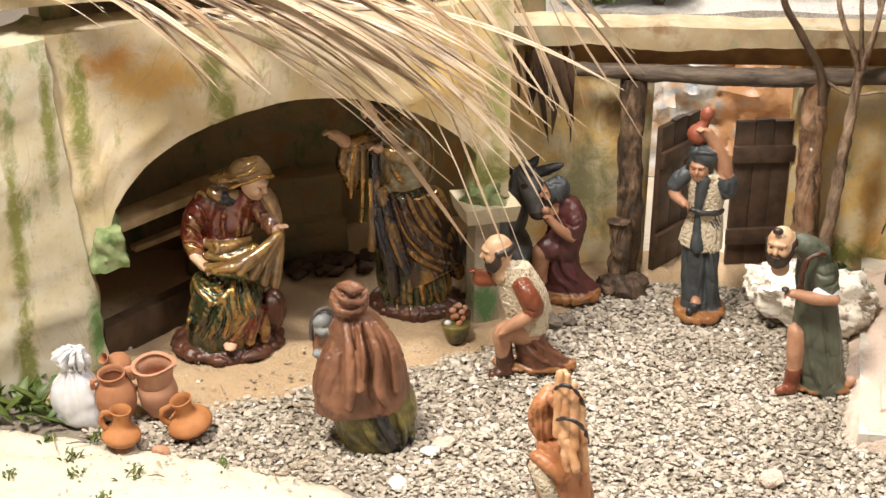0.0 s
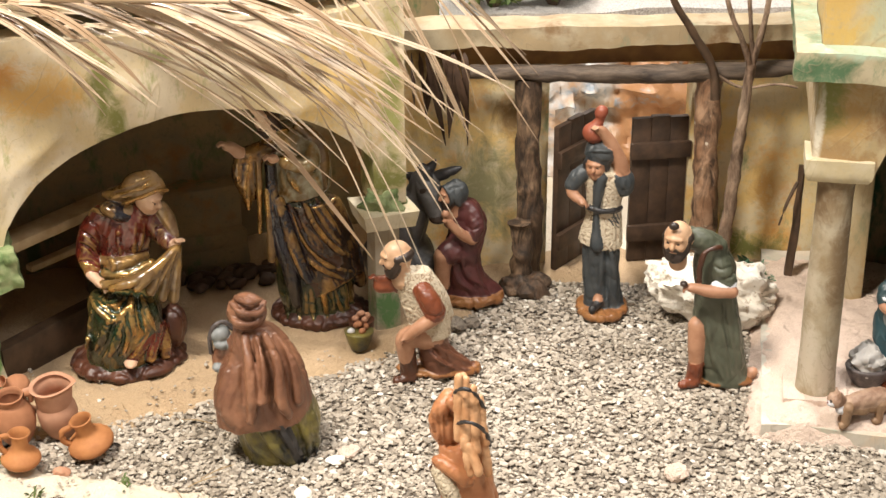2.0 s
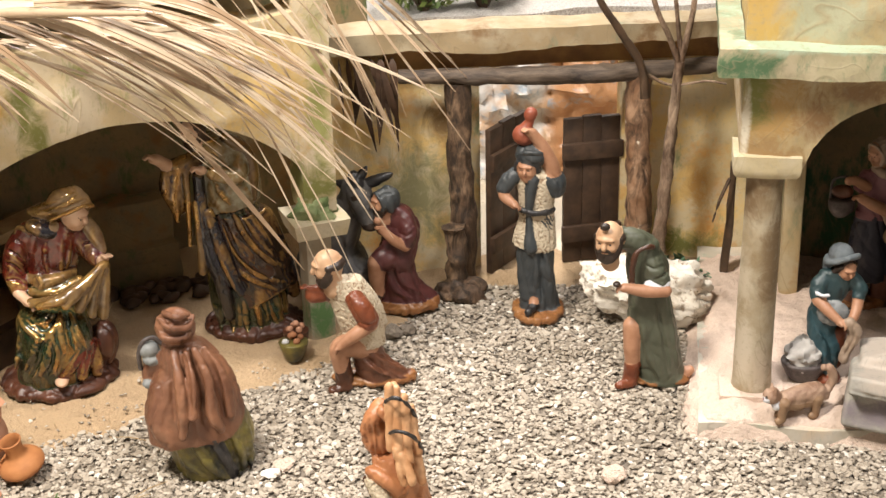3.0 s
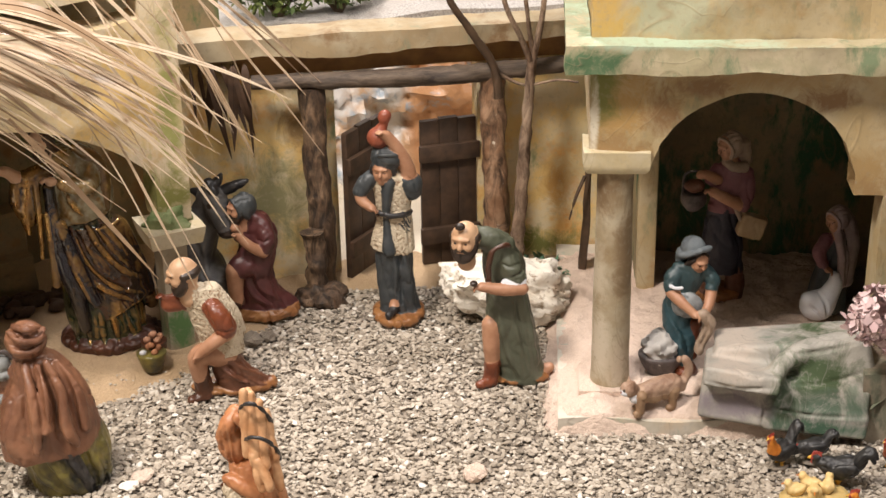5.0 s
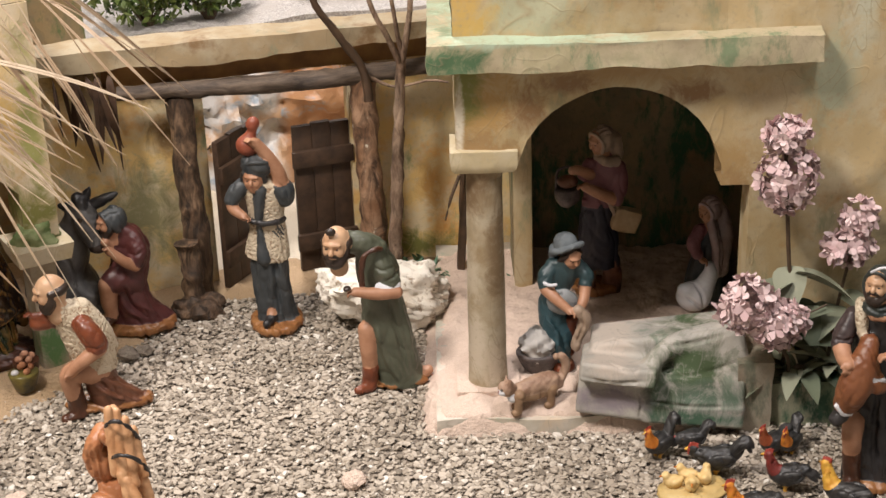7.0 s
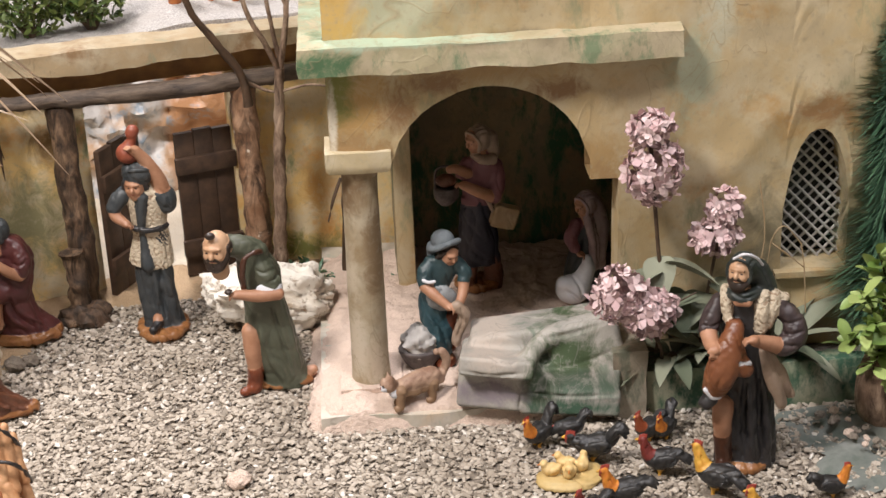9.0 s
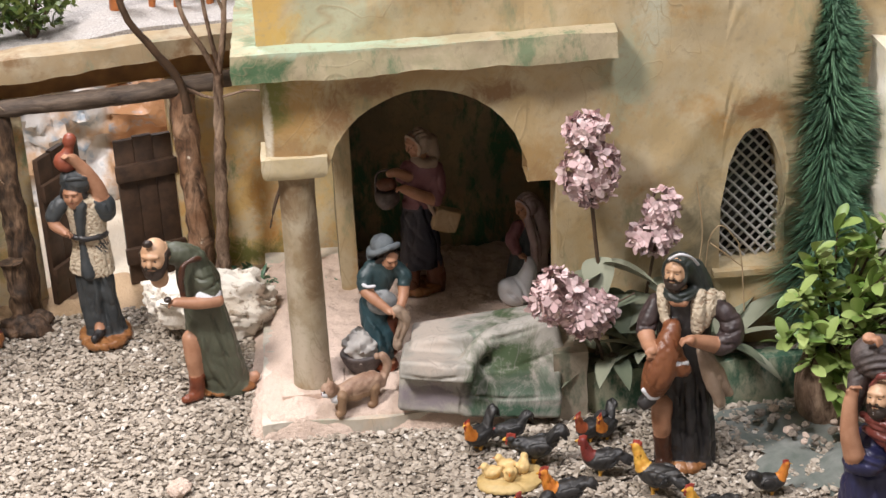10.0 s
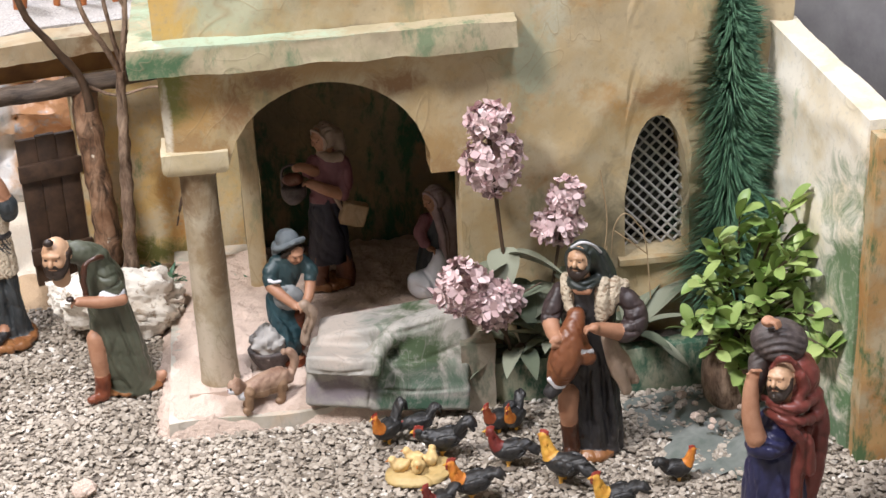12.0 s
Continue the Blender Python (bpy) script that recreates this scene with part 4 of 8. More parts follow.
structure("backdrop_grey", bm, M["backdrop_grey"], HOUSE @ pose(0.2, 0.30, 0), "grey crumpled rock cloth behind the display", "backdrop")


# ---- painted clay figurines, each one plain mesh; sizes in millimetres ----
class Sculpt:
    """A figurine modelled as one skin: rounded forms run into each other, folds are pressed in or laid on. Millimetres; x across, y to the back, z up."""

    def __init__(self, step=1.1):
        self.ops, self.step = [], step

    def put(self, op, key, dist, lo, hi, k):
        if key == "fleece" and op == "add":
            plain = dist

            def dist(p):
                x, y, z = p.T
                return plain(p) - 0.7 * np.abs(np.sin(0.55 * x + 1.5 * np.sin(0.3 * z)) * np.sin(0.6 * z + 1.3 * np.sin(0.35 * x + 0.5 * y))) - 0.25 * np.sin(1.2 * y + 0.9 * z + x)
        self.ops.append((op, key, dist, np.array(lo, float), np.array(hi, float), k))

    @staticmethod
    def along(rows):
        """The distance from a limb through rows of x, y, z, radius, and its box."""
        rows = rows.astype(np.float32)

        def dist(p):
            best = np.full(len(p), 99.0, np.float32)
            for a, b in zip(rows, rows[1:]):
                ab, ap = b[:3] - a[:3], p - a[:3]
                t = np.clip(ap @ ab / max(float(ab @ ab), 1e-6), 0, 1)
                np.minimum(best, np.linalg.norm(ap - t[:, None] * ab, axis=1) - (a[3] + (b[3] - a[3]) * t), best)
            return best
        return dist, (rows[:, :3] - rows[:, 3:]).min(0), (rows[:, :3] + rows[:, 3:]).max(0)

    def tube(self, key, pts, radii, k=3.0, op="add"):
        radii = radii if isinstance(radii, (list, tuple)) else [radii] * len(pts)
        self.put(op, key, *self.along(spline([(*p, r if r < 8 else 8 + 0.85 * (r - 8)) for p, r in zip(pts, radii)], 4)), k)

    def ball(self, key, c, r, rot=(0, 0, 0), k=3.0, op="add"):
        r = np.array((r, r, r) if isinstance(r, (int, float)) else r, np.float32)
        turn = np.array(Euler([radians(a) for a in rot]).to_matrix(), np.float32)
        c = np.array(c, np.float32)

        def dist(p):
            q = (p - c) @ turn
            a, b = np.linalg.norm(q / r, axis=1), np.linalg.norm(q / (r * r), axis=1)
            return np.where(a < 0.05, -r.min(), a * (a - 1) / np.maximum(b, 1e-6))
        self.put(op, key, dist, c - r.max(), c + r.max(), k)

    def box(self, key, c, half, rot=(0, 0, 0), soft=3.0, k=2.0):
        half = np.array(half, np.float32) - soft
        turn = np.array(Euler([radians(a) for a in rot]).to_matrix(), np.float32)
        c = np.array(c, np.float32)

        def dist(p):
            q = np.abs((p - c) @ turn) - half
            return np.linalg.norm(np.maximum(q, 0), axis=1) + np.minimum(q.max(1), 0) - soft
        reach = np.linalg.norm(half) + soft
        self.put("add", key, dist, c - reach, c + reach, k)

    def body(self, key, rows, folds=0, amp=0.0, wave=0.0, hem=(0, 0), k=4.0, seed=None):
        """Upright rings x, y, z, rx, ry, from the lowest up, with pleats that wander; hem: how its lower edge climbs along x and y."""
        rows = spline(sorted(rows, key=lambda r: r[2]), 5).astype(np.float32)
        rows[:, 3:] -= np.minimum(1.4, 0.06 * rows[:, 3:])
        seed = 1.7 * len(self.ops) if seed is None else seed
        z0, z1 = float(rows[0, 2]), float(rows[-1, 2])

        def dist(p):
            x, y, z = p.T
            cx, cy, rx, ry = (np.interp(z, rows[:, 2], rows[:, i]) for i in (0, 1, 3, 4))
            u, v = (x - cx), (y - cy)
            q = np.sqrt((u / rx) ** 2 + (v / ry) ** 2)
            d = (q - 1) * np.minimum(rx, ry)
            if folds:
                f, a = np.clip((z - z0) / (z1 - z0), 0, 1), np.arctan2(v / ry, u / rx)
                warp = 0.5 * folds * a + 0.9 * np.sin(a + seed + 2 * f) + 0.6 * np.sin(2 * a + 1.3 * seed - 3 * f) + wave * f
                d -= amp * (1 - 0.6 * f) * (0.65 + 0.35 * np.sin(3 * a + 2 * seed + 2 * f)) * (2 * np.abs(np.sin(warp)) ** 0.8 - 1)
            return np.maximum(d, np.maximum(z0 + hem[0] * u + hem[1] * v - z, z - z1)).astype(np.float32)
        r = rows[:, 3:].max() + amp
        lift = r * (abs(hem[0]) + abs(hem[1]))
        lo, hi = rows[:, :3].min(0) - [r, r, lift], rows[:, :3].max(0) + [r, r, 0]
        self.put("add", key, dist, lo, hi, k)

    def fold(self, op, key, pts, r, k):
        rows = spline(pts, 6)
        t = np.linspace(0, 1, len(rows))
        self.ops.append((op, key, np.column_stack([rows, r * np.minimum(1, 0.35 + 3 * np.minimum(t, 1 - t))]), rows.min(0) - r, rows.max(0) + r, k))

    def ridge(self, key, pts, r=2.5, k=2.5):
        """A fold laid onto the skin, thin at both ends."""
        self.fold("lay", key, pts, r * 0.85, k)

    def groove(self, pts, r=2.0, k=2.0):
        """A fold pressed into the skin."""
        self.fold("press", "", pts, r, k)

    def paint(self, key, pts, radii):
        self.tube(key, pts, radii, 0, "paint")

    def hand(self, key, c, way, r):
        """A palm with four bent fingers and a thumb."""
        c, way = Vector(c), Vector(way).normalized()
        side = way.cross(Vector((0.1, 0.2, 1))).normalized()
        down = way.cross(side).normalized()
        down = -down if down.z > 0 else down
        self.ball(key, c + way * r * 0.25, (r * 0.66, r * 0.6, r * 0.55), k=2)
        for i in (-1.5, -0.5, 0.5, 1.5):
            p = c + side * i * r * 0.32 + way * r * 0.5
            self.tube(key, [p, p + way * r * 0.5, p + way * r * 0.75 + down * r * 0.45], [r * 0.2, r * 0.19, r * 0.15], 0.6)
        p = c + side * r * 0.5
        self.tube(key, [p, p + side * r * 0.3 + way * r * 0.5], [r * 0.22, r * 0.17], 1.0)

    def head(self, c, r, facing=-90, tilt=0, face="skin", hair="", beard="", bald=False, neck=True, roll=0, ears=True):
        """A head that looks towards facing (0 to the right, -90 to the front), bowed by tilt, with brows, nose, mouth, beard and hair."""
        m = Matrix.Translation(Vector(c)) @ Matrix.Rotation(radians(facing), 4, "Z") @ Matrix.Rotation(radians(tilt), 4, "Y") @ Matrix.Rotation(radians(roll), 4, "X")
        e = [math.degrees(a) for a in m.to_euler()]

        def at(x, y, z):
            return m @ Vector((x * r, y * r, z * r))

        def lump(key, p, s, k=0.2, op="add"):
            self.ball(key, at(*p), [v * r for v in s], e, k * r, op)
        lump(face, (0, 0, 0.1), (0.95, 0.80, 1.0))
        lump(face, (0.28, 0, -0.45), (0.60, 0.58, 0.62), 0.3)
        lump(face, (0.55, 0, -0.82), (0.26, 0.26, 0.22), 0.2)
        self.tube(face, [at(0.80, -0.46, 0.30), at(0.93, 0, 0.34), at(0.80, 0.46, 0.30)], [0.10 * r, 0.13 * r, 0.10 * r], 0.15 * r)
        for s in (-1, 1):
            lump("", (1.0, 0.33 * s, 0.08), (0.20, 0.20, 0.14), 0.12, "cut")
            lump(face, (0.74, 0.33 * s, 0.06), (0.15, 0.17, 0.12), 0.06)
            lump(face, (0.70, 0.40 * s, -0.25), (0.2, 0.2, 0.2), 0.25)
            if ears:
                lump(face, (-0.08, 0.80 * s, 0.0), (0.16, 0.12, 0.26), 0.08)
            lump("beard", (0.90, 0.33 * s, 0.07), (0.12, 0.11, 0.05), 0, "paint")
            self.paint("hair_brown", [at(0.93, 0.18 * s, 0.30), at(0.80, 0.55 * s, 0.28)], 0.05 * r)
        self.tube(face, [at(0.86, 0, 0.22), at(1.08, 0, -0.12), at(1.08, 0, -0.20)], [0.10 * r, 0.15 * r, 0.13 * r], 0.10 * r)
        lump(face, (0.82, 0, -0.48), (0.12, 0.24, 0.10), 0.06)
        lump("lips", (0.92, 0, -0.48), (0.12, 0.20, 0.06), 0, "paint")
        if neck:
            top = at(-0.2, 0, -0.4)
            self.tube(face, [top, top - Vector((0, 0, r * 1.3))], [r * 0.52, r * 0.58], 0.3 * r)
        if hair:
            if bald:
                for s in (-1, 1):
                    self.tube(hair, [at(0.18, 0.76 * s, 0.15), at(-0.45, 0.62 * s, 0.12), at(-0.80, 0.2 * s, 0.1)], [0.20 * r, 0.30 * r, 0.30 * r], 0.1 * r)
            else:
                lump(hair, (-0.16, 0, 0.20), (0.98, 0.88, 1.0), 0.1)
                for s in (-1, 1):
                    self.tube(hair, [at(0.35, 0.70 * s, 0.55), at(0.05, 0.86 * s, 0.0), at(-0.3, 0.75 * s, -0.7)], [0.18 * r, 0.24 * r, 0.26 * r], 0.15 * r)
        if beard:
            lump(beard, (0.55, 0, -0.95), (0.42, 0.46, 0.50), 0.1)
            for s in (-1, 1):
                self.tube(beard, [at(0.18, 0.74 * s, 0.05), at(0.28, 0.64 * s, -0.50), at(0.58, 0.28 * s, -0.95)], [0.14 * r, 0.24 * r, 0.34 * r], 0.12 * r)
                self.tube(beard, [at(0.96, 0.02 * s, -0.32), at(0.80, 0.32 * s, -0.46), at(0.66, 0.42 * s, -0.72)], [0.10 * r, 0.11 * r, 0.10 * r], 0.05 * r)
            for i in range(5):
                y = -0.36 + 0.18 * i
                self.tube("", [at(0.95 - abs(y), y, -0.66), at(0.80 - abs(y), y * 0.8, -1.3)], [0.05 * r, 0.04 * r], 0.06 * r, "cut")
        return m

    def scarf(self, key, m, r, back=0.30, size=1.16, folds=4):
        """A cloth over the head of frame m: its shell, a rim round the face and creases towards the back."""
        e = [math.degrees(a) for a in m.to_euler()]

        def at(x, y, z):
            return m @ Vector((x * r, y * r, z * r))
        self.ball(key, at(-back, 0, 0.10), [size * r, size * 0.93 * r, size * 1.06 * r], e, 0.12 * r)
        rim = [(0.42, 0.62, -0.75), (0.38, 0.86, -0.1), (0.52, 0.66, 0.65), (0.62, 0, 0.98), (0.52, -0.66, 0.65), (0.38, -0.86, -0.1), (0.42, -0.62, -0.75)]
        self.tube(key, [at(*p) for p in rim], [0.11 * r] * 7, 0.10 * r)
        for i in range(folds):
            a = -1.1 + 2.2 * (i + 0.5) / folds
            y, z = math.sin(a), math.cos(a)
            self.groove([at(0.50, y * 0.92 * size, z * size), at(0.0, y * 1.0 * size, 0.1 + z * 1.12 * size), at(-0.7, y * 0.9 * size, 0.1 + z * 0.8 * size)], 0.09 * r, 0.14 * r)

    def arm(self, sleeve, skin_key, a, b, c, r=9.0, bare=True, grip=None, wrist=None):
        a, b, c = Vector(a), Vector(b), Vector(c)
        if bare:
            self.tube(skin_key, [b.lerp(a, 0.3), b, b.lerp(c, 0.4), c], [r * 0.72, r * 0.74, r * 0.64, wrist or r * 0.44], 2)
            self.tube(sleeve, [a, a.lerp(b, 0.4), a.lerp(b, 0.95)], [r, r * 1.12, r * 1.1], 3)
        else:
            self.tube(sleeve, [a, a.lerp(b, 0.5), b, b.lerp(c, 0.5), b.lerp(c, 0.92)], [r, r * 1.1, r, r * 0.95, r * 0.8], 3)
        self.hand(skin_key, c, grip or (c - b), r * 0.9)

    @staticmethod
    def worked(key):
        """How deep the creases of a painted part are."""
        if "skin" in key or key in ("lips", "beard", "black_green", "red_clay", "hair_brown", "sack", "fleece", "basket", "paper_rock"):
            return 0.0
        return 1.6 if key in ("base_red", "base_wood") else 0.45 if "gilt" in key else 0.9

    @staticmethod
    def settle(field, lo, h, rows):
        """Sets the points of a fold onto the front of the skin."""
        rows = rows.copy()
        way = np.array((0, 0.88, -0.47))
        top = np.array(field.shape) - 1
        for row in rows:
            run = row[:3] + np.arange(-45, 25, 0.5)[:, None] * way
            at = np.clip(np.round((run - lo) / h).astype(int), 0, top)
            hit = np.flatnonzero(field[tuple(at.T)] < 0)
            if len(hit):
                row[:3] = run[hit[0]]
        return rows

    def skin_mesh(self, name):
        """The surface of all forms together, by surface nets; every face takes the paint of the form it lies on."""
        h = self.step
        adds = [o for o in self.ops if o[0] == "add"]
        lo = np.min([o[3] for o in adds], 0) - 5
        lo[2] = max(lo[2], -3.0)
        n = np.ceil((np.max([o[4] for o in adds], 0) + 5 - lo) / h).astype(int) + 1
        ax = [(lo[i] + h * np.arange(n[i])).astype(np.float32) for i in range(3)]
        field = np.full(n, 20.0, np.float32)
        done = []
        for op, key, dist, a, b, k in self.ops:
            if op in ("lay", "press"):
                dist, a, b = self.along(self.settle(field, lo, h, dist))
                op = "add" if op == "lay" else "cut"
            done.append((op, key, dist, a, b))
            if op == "paint":
                continue
            i0 = np.clip(((a - k - 3 - lo) / h).astype(int), 0, n)
            i1 = np.clip(((b + k + 3 - lo) / h).astype(int) + 2, 0, n)
            if (i1 <= i0).any():
                continue
            box = tuple(slice(p, q) for p, q in zip(i0, i1))
            p = np.stack(np.meshgrid(*(c[s] for c, s in zip(ax, box)), indexing="ij"), -1).reshape(-1, 3)
            d, old = dist(p).reshape(i1 - i0), field[box]
            if op == "cut":
                w = np.clip(0.5 + 0.5 * (-d - old) / k, 0, 1)
                field[box] = old + (-d - old) * w + k * w * (1 - w)
            else:
                w = np.clip(0.5 + 0.5 * (d - old) / k, 0, 1)
                field[box] = d + (old - d) * w - k * w * (1 - w)
        field[:, :, 0] = np.maximum(field[:, :, 0], 0.5)
        s = field < 0
        corners = [(i, j, k) for i in (0, 1) for j in (0, 1) for k in (0, 1)]
        count = sum(s[i:n[0] - 1 + i, j:n[1] - 1 + j, k:n[2] - 1 + k].astype(np.int8) for i, j, k in corners)
        cell = np.argwhere((count > 0) & (count < 8))
        index = np.full(n, -1, np.int64)
        index[tuple(cell.T)] = np.arange(len(cell))
        val = np.stack([field[tuple((cell + c).T)] for c in corners], 1)
        pos, hits = np.zeros((len(cell), 3)), np.zeros(len(cell))
        for a in range(8):
            for b in range(a + 1, 8):
                if sum(abs(p - q) for p, q in zip(corners[a], corners[b])) == 1:
                    cross = (val[:, a] < 0) != (val[:, b] < 0)
                    t = np.where(cross, val[:, a] / np.where(cross, val[:, a] - val[:, b], 1), 0)[:, None]
                    pos += cross[:, None] * (np.array(corners[a]) + t * (np.array(corners[b]) - np.array(corners[a])))
                    hits += cross
        verts = (lo + h * (cell + pos / hits[:, None])).astype(np.float32)
        quads = []
        for axis in range(3):
            u, v = np.eye(3, dtype=int)[(axis + 1) % 3], np.eye(3, dtype=int)[(axis + 2) % 3]
            first, second = [slice(None)] * 3, [slice(None)] * 3
            first[axis], second[axis] = slice(0, -1), slice(1, None)
            a, b = s[tuple(first)], s[tuple(second)]
            for flip, where in ((False, a & ~b), (True, b & ~a)):
                e = np.argwhere(where)
                e = e[(e @ u > 0) & (e @ v > 0)]
                q = np.stack([index[tuple((e - o).T)] for o in (u + v, v, 0 * u, u)], 1)
                quads.append(q[:, ::-1] if flip else q)
        quads = np.vstack(quads)
        quads = quads[(quads >= 0).all(1)]
        mid = verts[quads].mean(1)
        best, label = np.full(len(mid), 9.0, np.float32), np.zeros(len(mid), int)
        keys = []
        for op, key, dist, a, b in done:
            if op == "cut":
                continue
            near = np.flatnonzero(((mid > a - 3) & (mid < b + 3)).all(1))
            if not len(near):
                continue
            if key not in keys:
                keys.append(key)
            d = dist(mid[near])
            win = d < (0 if op == "paint" else best[near])
            label[near[win]] = keys.index(key)
            if op == "add":
                best[near[win]] = d[win]
        mesh = bpy.data.meshes.new(name)
        mesh.from_pydata((verts * 0.001).tolist(), [], quads.tolist())
        way = np.empty(3 * len(verts), np.float32)
        mesh.vertices.foreach_get("normal", way)
        worn = np.zeros(len(verts), np.float32)
        worn[quads.ravel()] = np.repeat(np.array([self.worked(key) for key in keys], np.float32)[label], 4)
        x, y, z = verts.T
        a = np.sin(0.15 * x + 0.05 * z + 1.5 * np.sin(0.055 * z + 0.09 * y + 1) + 0.9 * np.sin(0.13 * x - 0.07 * z)) * np.cos(0.15 * y - 0.06 * z + 1.5 * np.sin(0.06 * x + 0.045 * z))
        b = np.sin(0.34 * x - 0.11 * z + 1.7 * np.sin(0.12 * z + 0.2 * y)) * np.cos(0.36 * y + 0.14 * z + 1.6 * np.sin(0.15 * x))
        verts += way.reshape(-1, 3) * (worn * (np.minimum(0.55 * np.abs(a) + 0.18 * np.abs(b), 0.45) - 0.22) * 3.4)[:, None]
        mesh.vertices.foreach_set("co", (verts * 0.001).ravel())
        for key in keys:
            mesh.materials.append(M[key])
        mesh.polygons.foreach_set("material_index", label.astype(np.int32))
        mesh.shade_smooth()
        return mesh

    def place(self, name, m, label, category="figurine", group="figurines"):
        ob = new(name, self.skin_mesh(name))
        ob.matrix_world = m
        return tagged(ob, label, category, group)


M["lips"] = painted("dull_red_lip_paint", (0.30, 0.10, 0.07), (0.24, 0.08, 0.05), 80, 0.4)
# woman carrying a red jar
f = Sculpt()
f.body("base_wood", [(0, 0, 0, 31, 38), (0, 0, 4, 32.5, 39.5), (0, 0, 8, 31, 38), (0, 0, 9, 29, 36)])
f.body("charcoal", [(2, 0, 8, 25.2, 19), (-2, 0, 44, 22.5, 18), (-3, 0, 82, 22.5, 18), (-1, 0, 118, 20.4, 16), (-1, 0, 136, 17.7, 14)], folds=6, amp=1.6, wave=1.2, hem=(-0.1, 0.35))
f.ridge("charcoal", [(-6, -20, 109), (-3, -22, 74), (-4, -22, 36)], 4)
f.ridge("charcoal", [(8, -17, 85), (13, -18, 56), (20, -14, 20)], 4)
f.ridge("charcoal", [(1, -18, 79), (5, -20, 50), (9, -20, 23)], 3)
f.groove([(3, -19, 94), (4, -22, 58), (4, -22, 25)], 2.5)
f.tube("skin", [(-4, -14, 25), (-6, -18, 18)], 5.4)
f.tube("black", [(-4, -16, 18), (-12, -30, 14)], [5.4, 4.8])
f.body("fleece", [(-3, 0, 131, 20.4, 16), (-2, 0, 151, 22.5, 17), (-2, 0, 172, 24.5, 17), (-2, 0, 185, 21.8, 14), (-5, 0, 192, 10.9, 9)])
f.body("fleece", [(-5, 0, 91, 27.2, 21), (-4, 0, 107, 25.2, 19), (-2, 0, 133, 19.7, 15)], hem=(-0.12, 0.1))
f.groove([(-23, -16, 134), (-27, -20, 118), (-29, -20, 103)], 1.5)
f.groove([(12, -16, 132), (14, -20, 116), (15, -20, 94)], 1.5)
f.tube("charcoal", [(-7, -13, 177), (-10, -15, 158), (-12, -14, 137)], [7.5, 6.1, 4.1], 1)
f.tube("charcoal", [(-11, -12, 133), (-10, -14, 114), (-9, -15, 93)], [3.4, 5.4, 8.9], 1)
f.tube("black", [(-24, 0, 137), (-19, -14, 141), (-9, -19, 139), (5, -17, 138), (17, -4, 137)], 3.1, 1)
m = f.head((-13, -8, 192), 14.3, -105, 0, hair="black", ears=False)
f.ball("charcoal", (-8, -3, 207), (19.1, 19.1, 16.3), k=2)
f.tube("charcoal", [(-26, 0, 203), (-23, -12, 210), (-13, -20, 215), (0, -19, 214), (10, -6, 207)], 2.0, 1)
f.tube("charcoal", [(8, 0, 204), (8, 4, 188), (5, 4, 176)], [8.2, 8.2, 5.4], 3)
f.ball("red_clay", (-17, -4, 231), (13.6, 13.6, 12.3), k=1)
f.tube("red_clay", [(-15, -4, 239), (-11, -4, 247), (-10, -4, 254)], [7.5, 5.4, 6.1], 2)
f.tube("red_clay", [(-10, -4, 255), (-9, -4, 257)], [7.5, 7.5], 1)
f.tube("skin", [(17, -4, 170), (15, -6, 192), (5, -10, 217), (-7, -14, 236)], [10.2, 9.5, 7.5, 6.1], 2)
f.hand("skin", (-8, -15, 237), (-0.6, -0.2, 0.5), 8.9)
f.tube("charcoal", [(5, 0, 178), (18, -4, 173), (20, -4, 164)], [11.6, 14.3, 11.6], 3)
f.groove([(14, -14, 186), (22, -17, 178), (25, -12, 165)], 1.6)
f.tube("charcoal", [(-22, 0, 182), (-32, -2, 176), (-40, -4, 165)], [8.9, 10.2, 8.9], 3)
f.tube("skin", [(-41, -4, 163), (-39, -8, 155), (-28, -16, 148)], [6.8, 6.8, 4.8], 1)
f.hand("skin", (-29, -16, 148), (0.8, -0.3, -0.3), 6.8)
f.place("water_carrier_figurine", pose(0.4400, 1.1571, 0.0020, 0, 0, -6.7), "standing figurine in charcoal dress and fleece vest, red jar on head")

# stooping bald man in a green tunic
f = Sculpt()
f.body("base_wood", [(0, 0, 0, 36.7, 17), (2, 0, 3, 37.9, 18), (4, 0, 7, 31.6, 14)], folds=5, amp=1)
f.tube("skin", [(27, 4, 5), (38, 2, 11)], [8.2, 5.7])
f.body("green_robe", [(6, 0, 3, 26.6, 19), (0, 0, 37, 27.8, 20), (-7, 0, 80, 26.6, 20), (-10, 0, 111, 23.4, 20), (-13, -2, 140, 24.0, 20), (-19, -4, 164, 17.7, 16), (-27, -6, 180, 8.9, 10)], folds=5, amp=1.0, wave=0.8, hem=(-0.25, 0.2))
f.ball("green_robe", (-9, 0, 141), (16.4, 17, 20.2), (0, -20, 0), 6)
f.ridge("green_robe", [(-19, -20, 90), (-10, -22, 50), (3, -20, 14)], 4)
f.ridge("green_robe", [(12, -10, 99), (18, -12, 58), (24, -10, 21)], 3)
f.groove([(-2, -20, 104), (7, -20, 62), (16, -17, 18)], 2.5)
f.tube("green_robe", [(-39, -12, 178), (-27, -10, 174), (-15, -6, 165)], [12.6, 13.9, 15.2], 4)
f.tube("skin", [(-27, -10, 71), (-27, -14, 49), (-26, -14, 25)], [10.8, 9.5, 7.6])
f.tube("sleeve_brown", [(-26, -14, 25), (-27, -14, 13), (-28, -16, 4)], [8.9, 8.9, 8.2], 1)
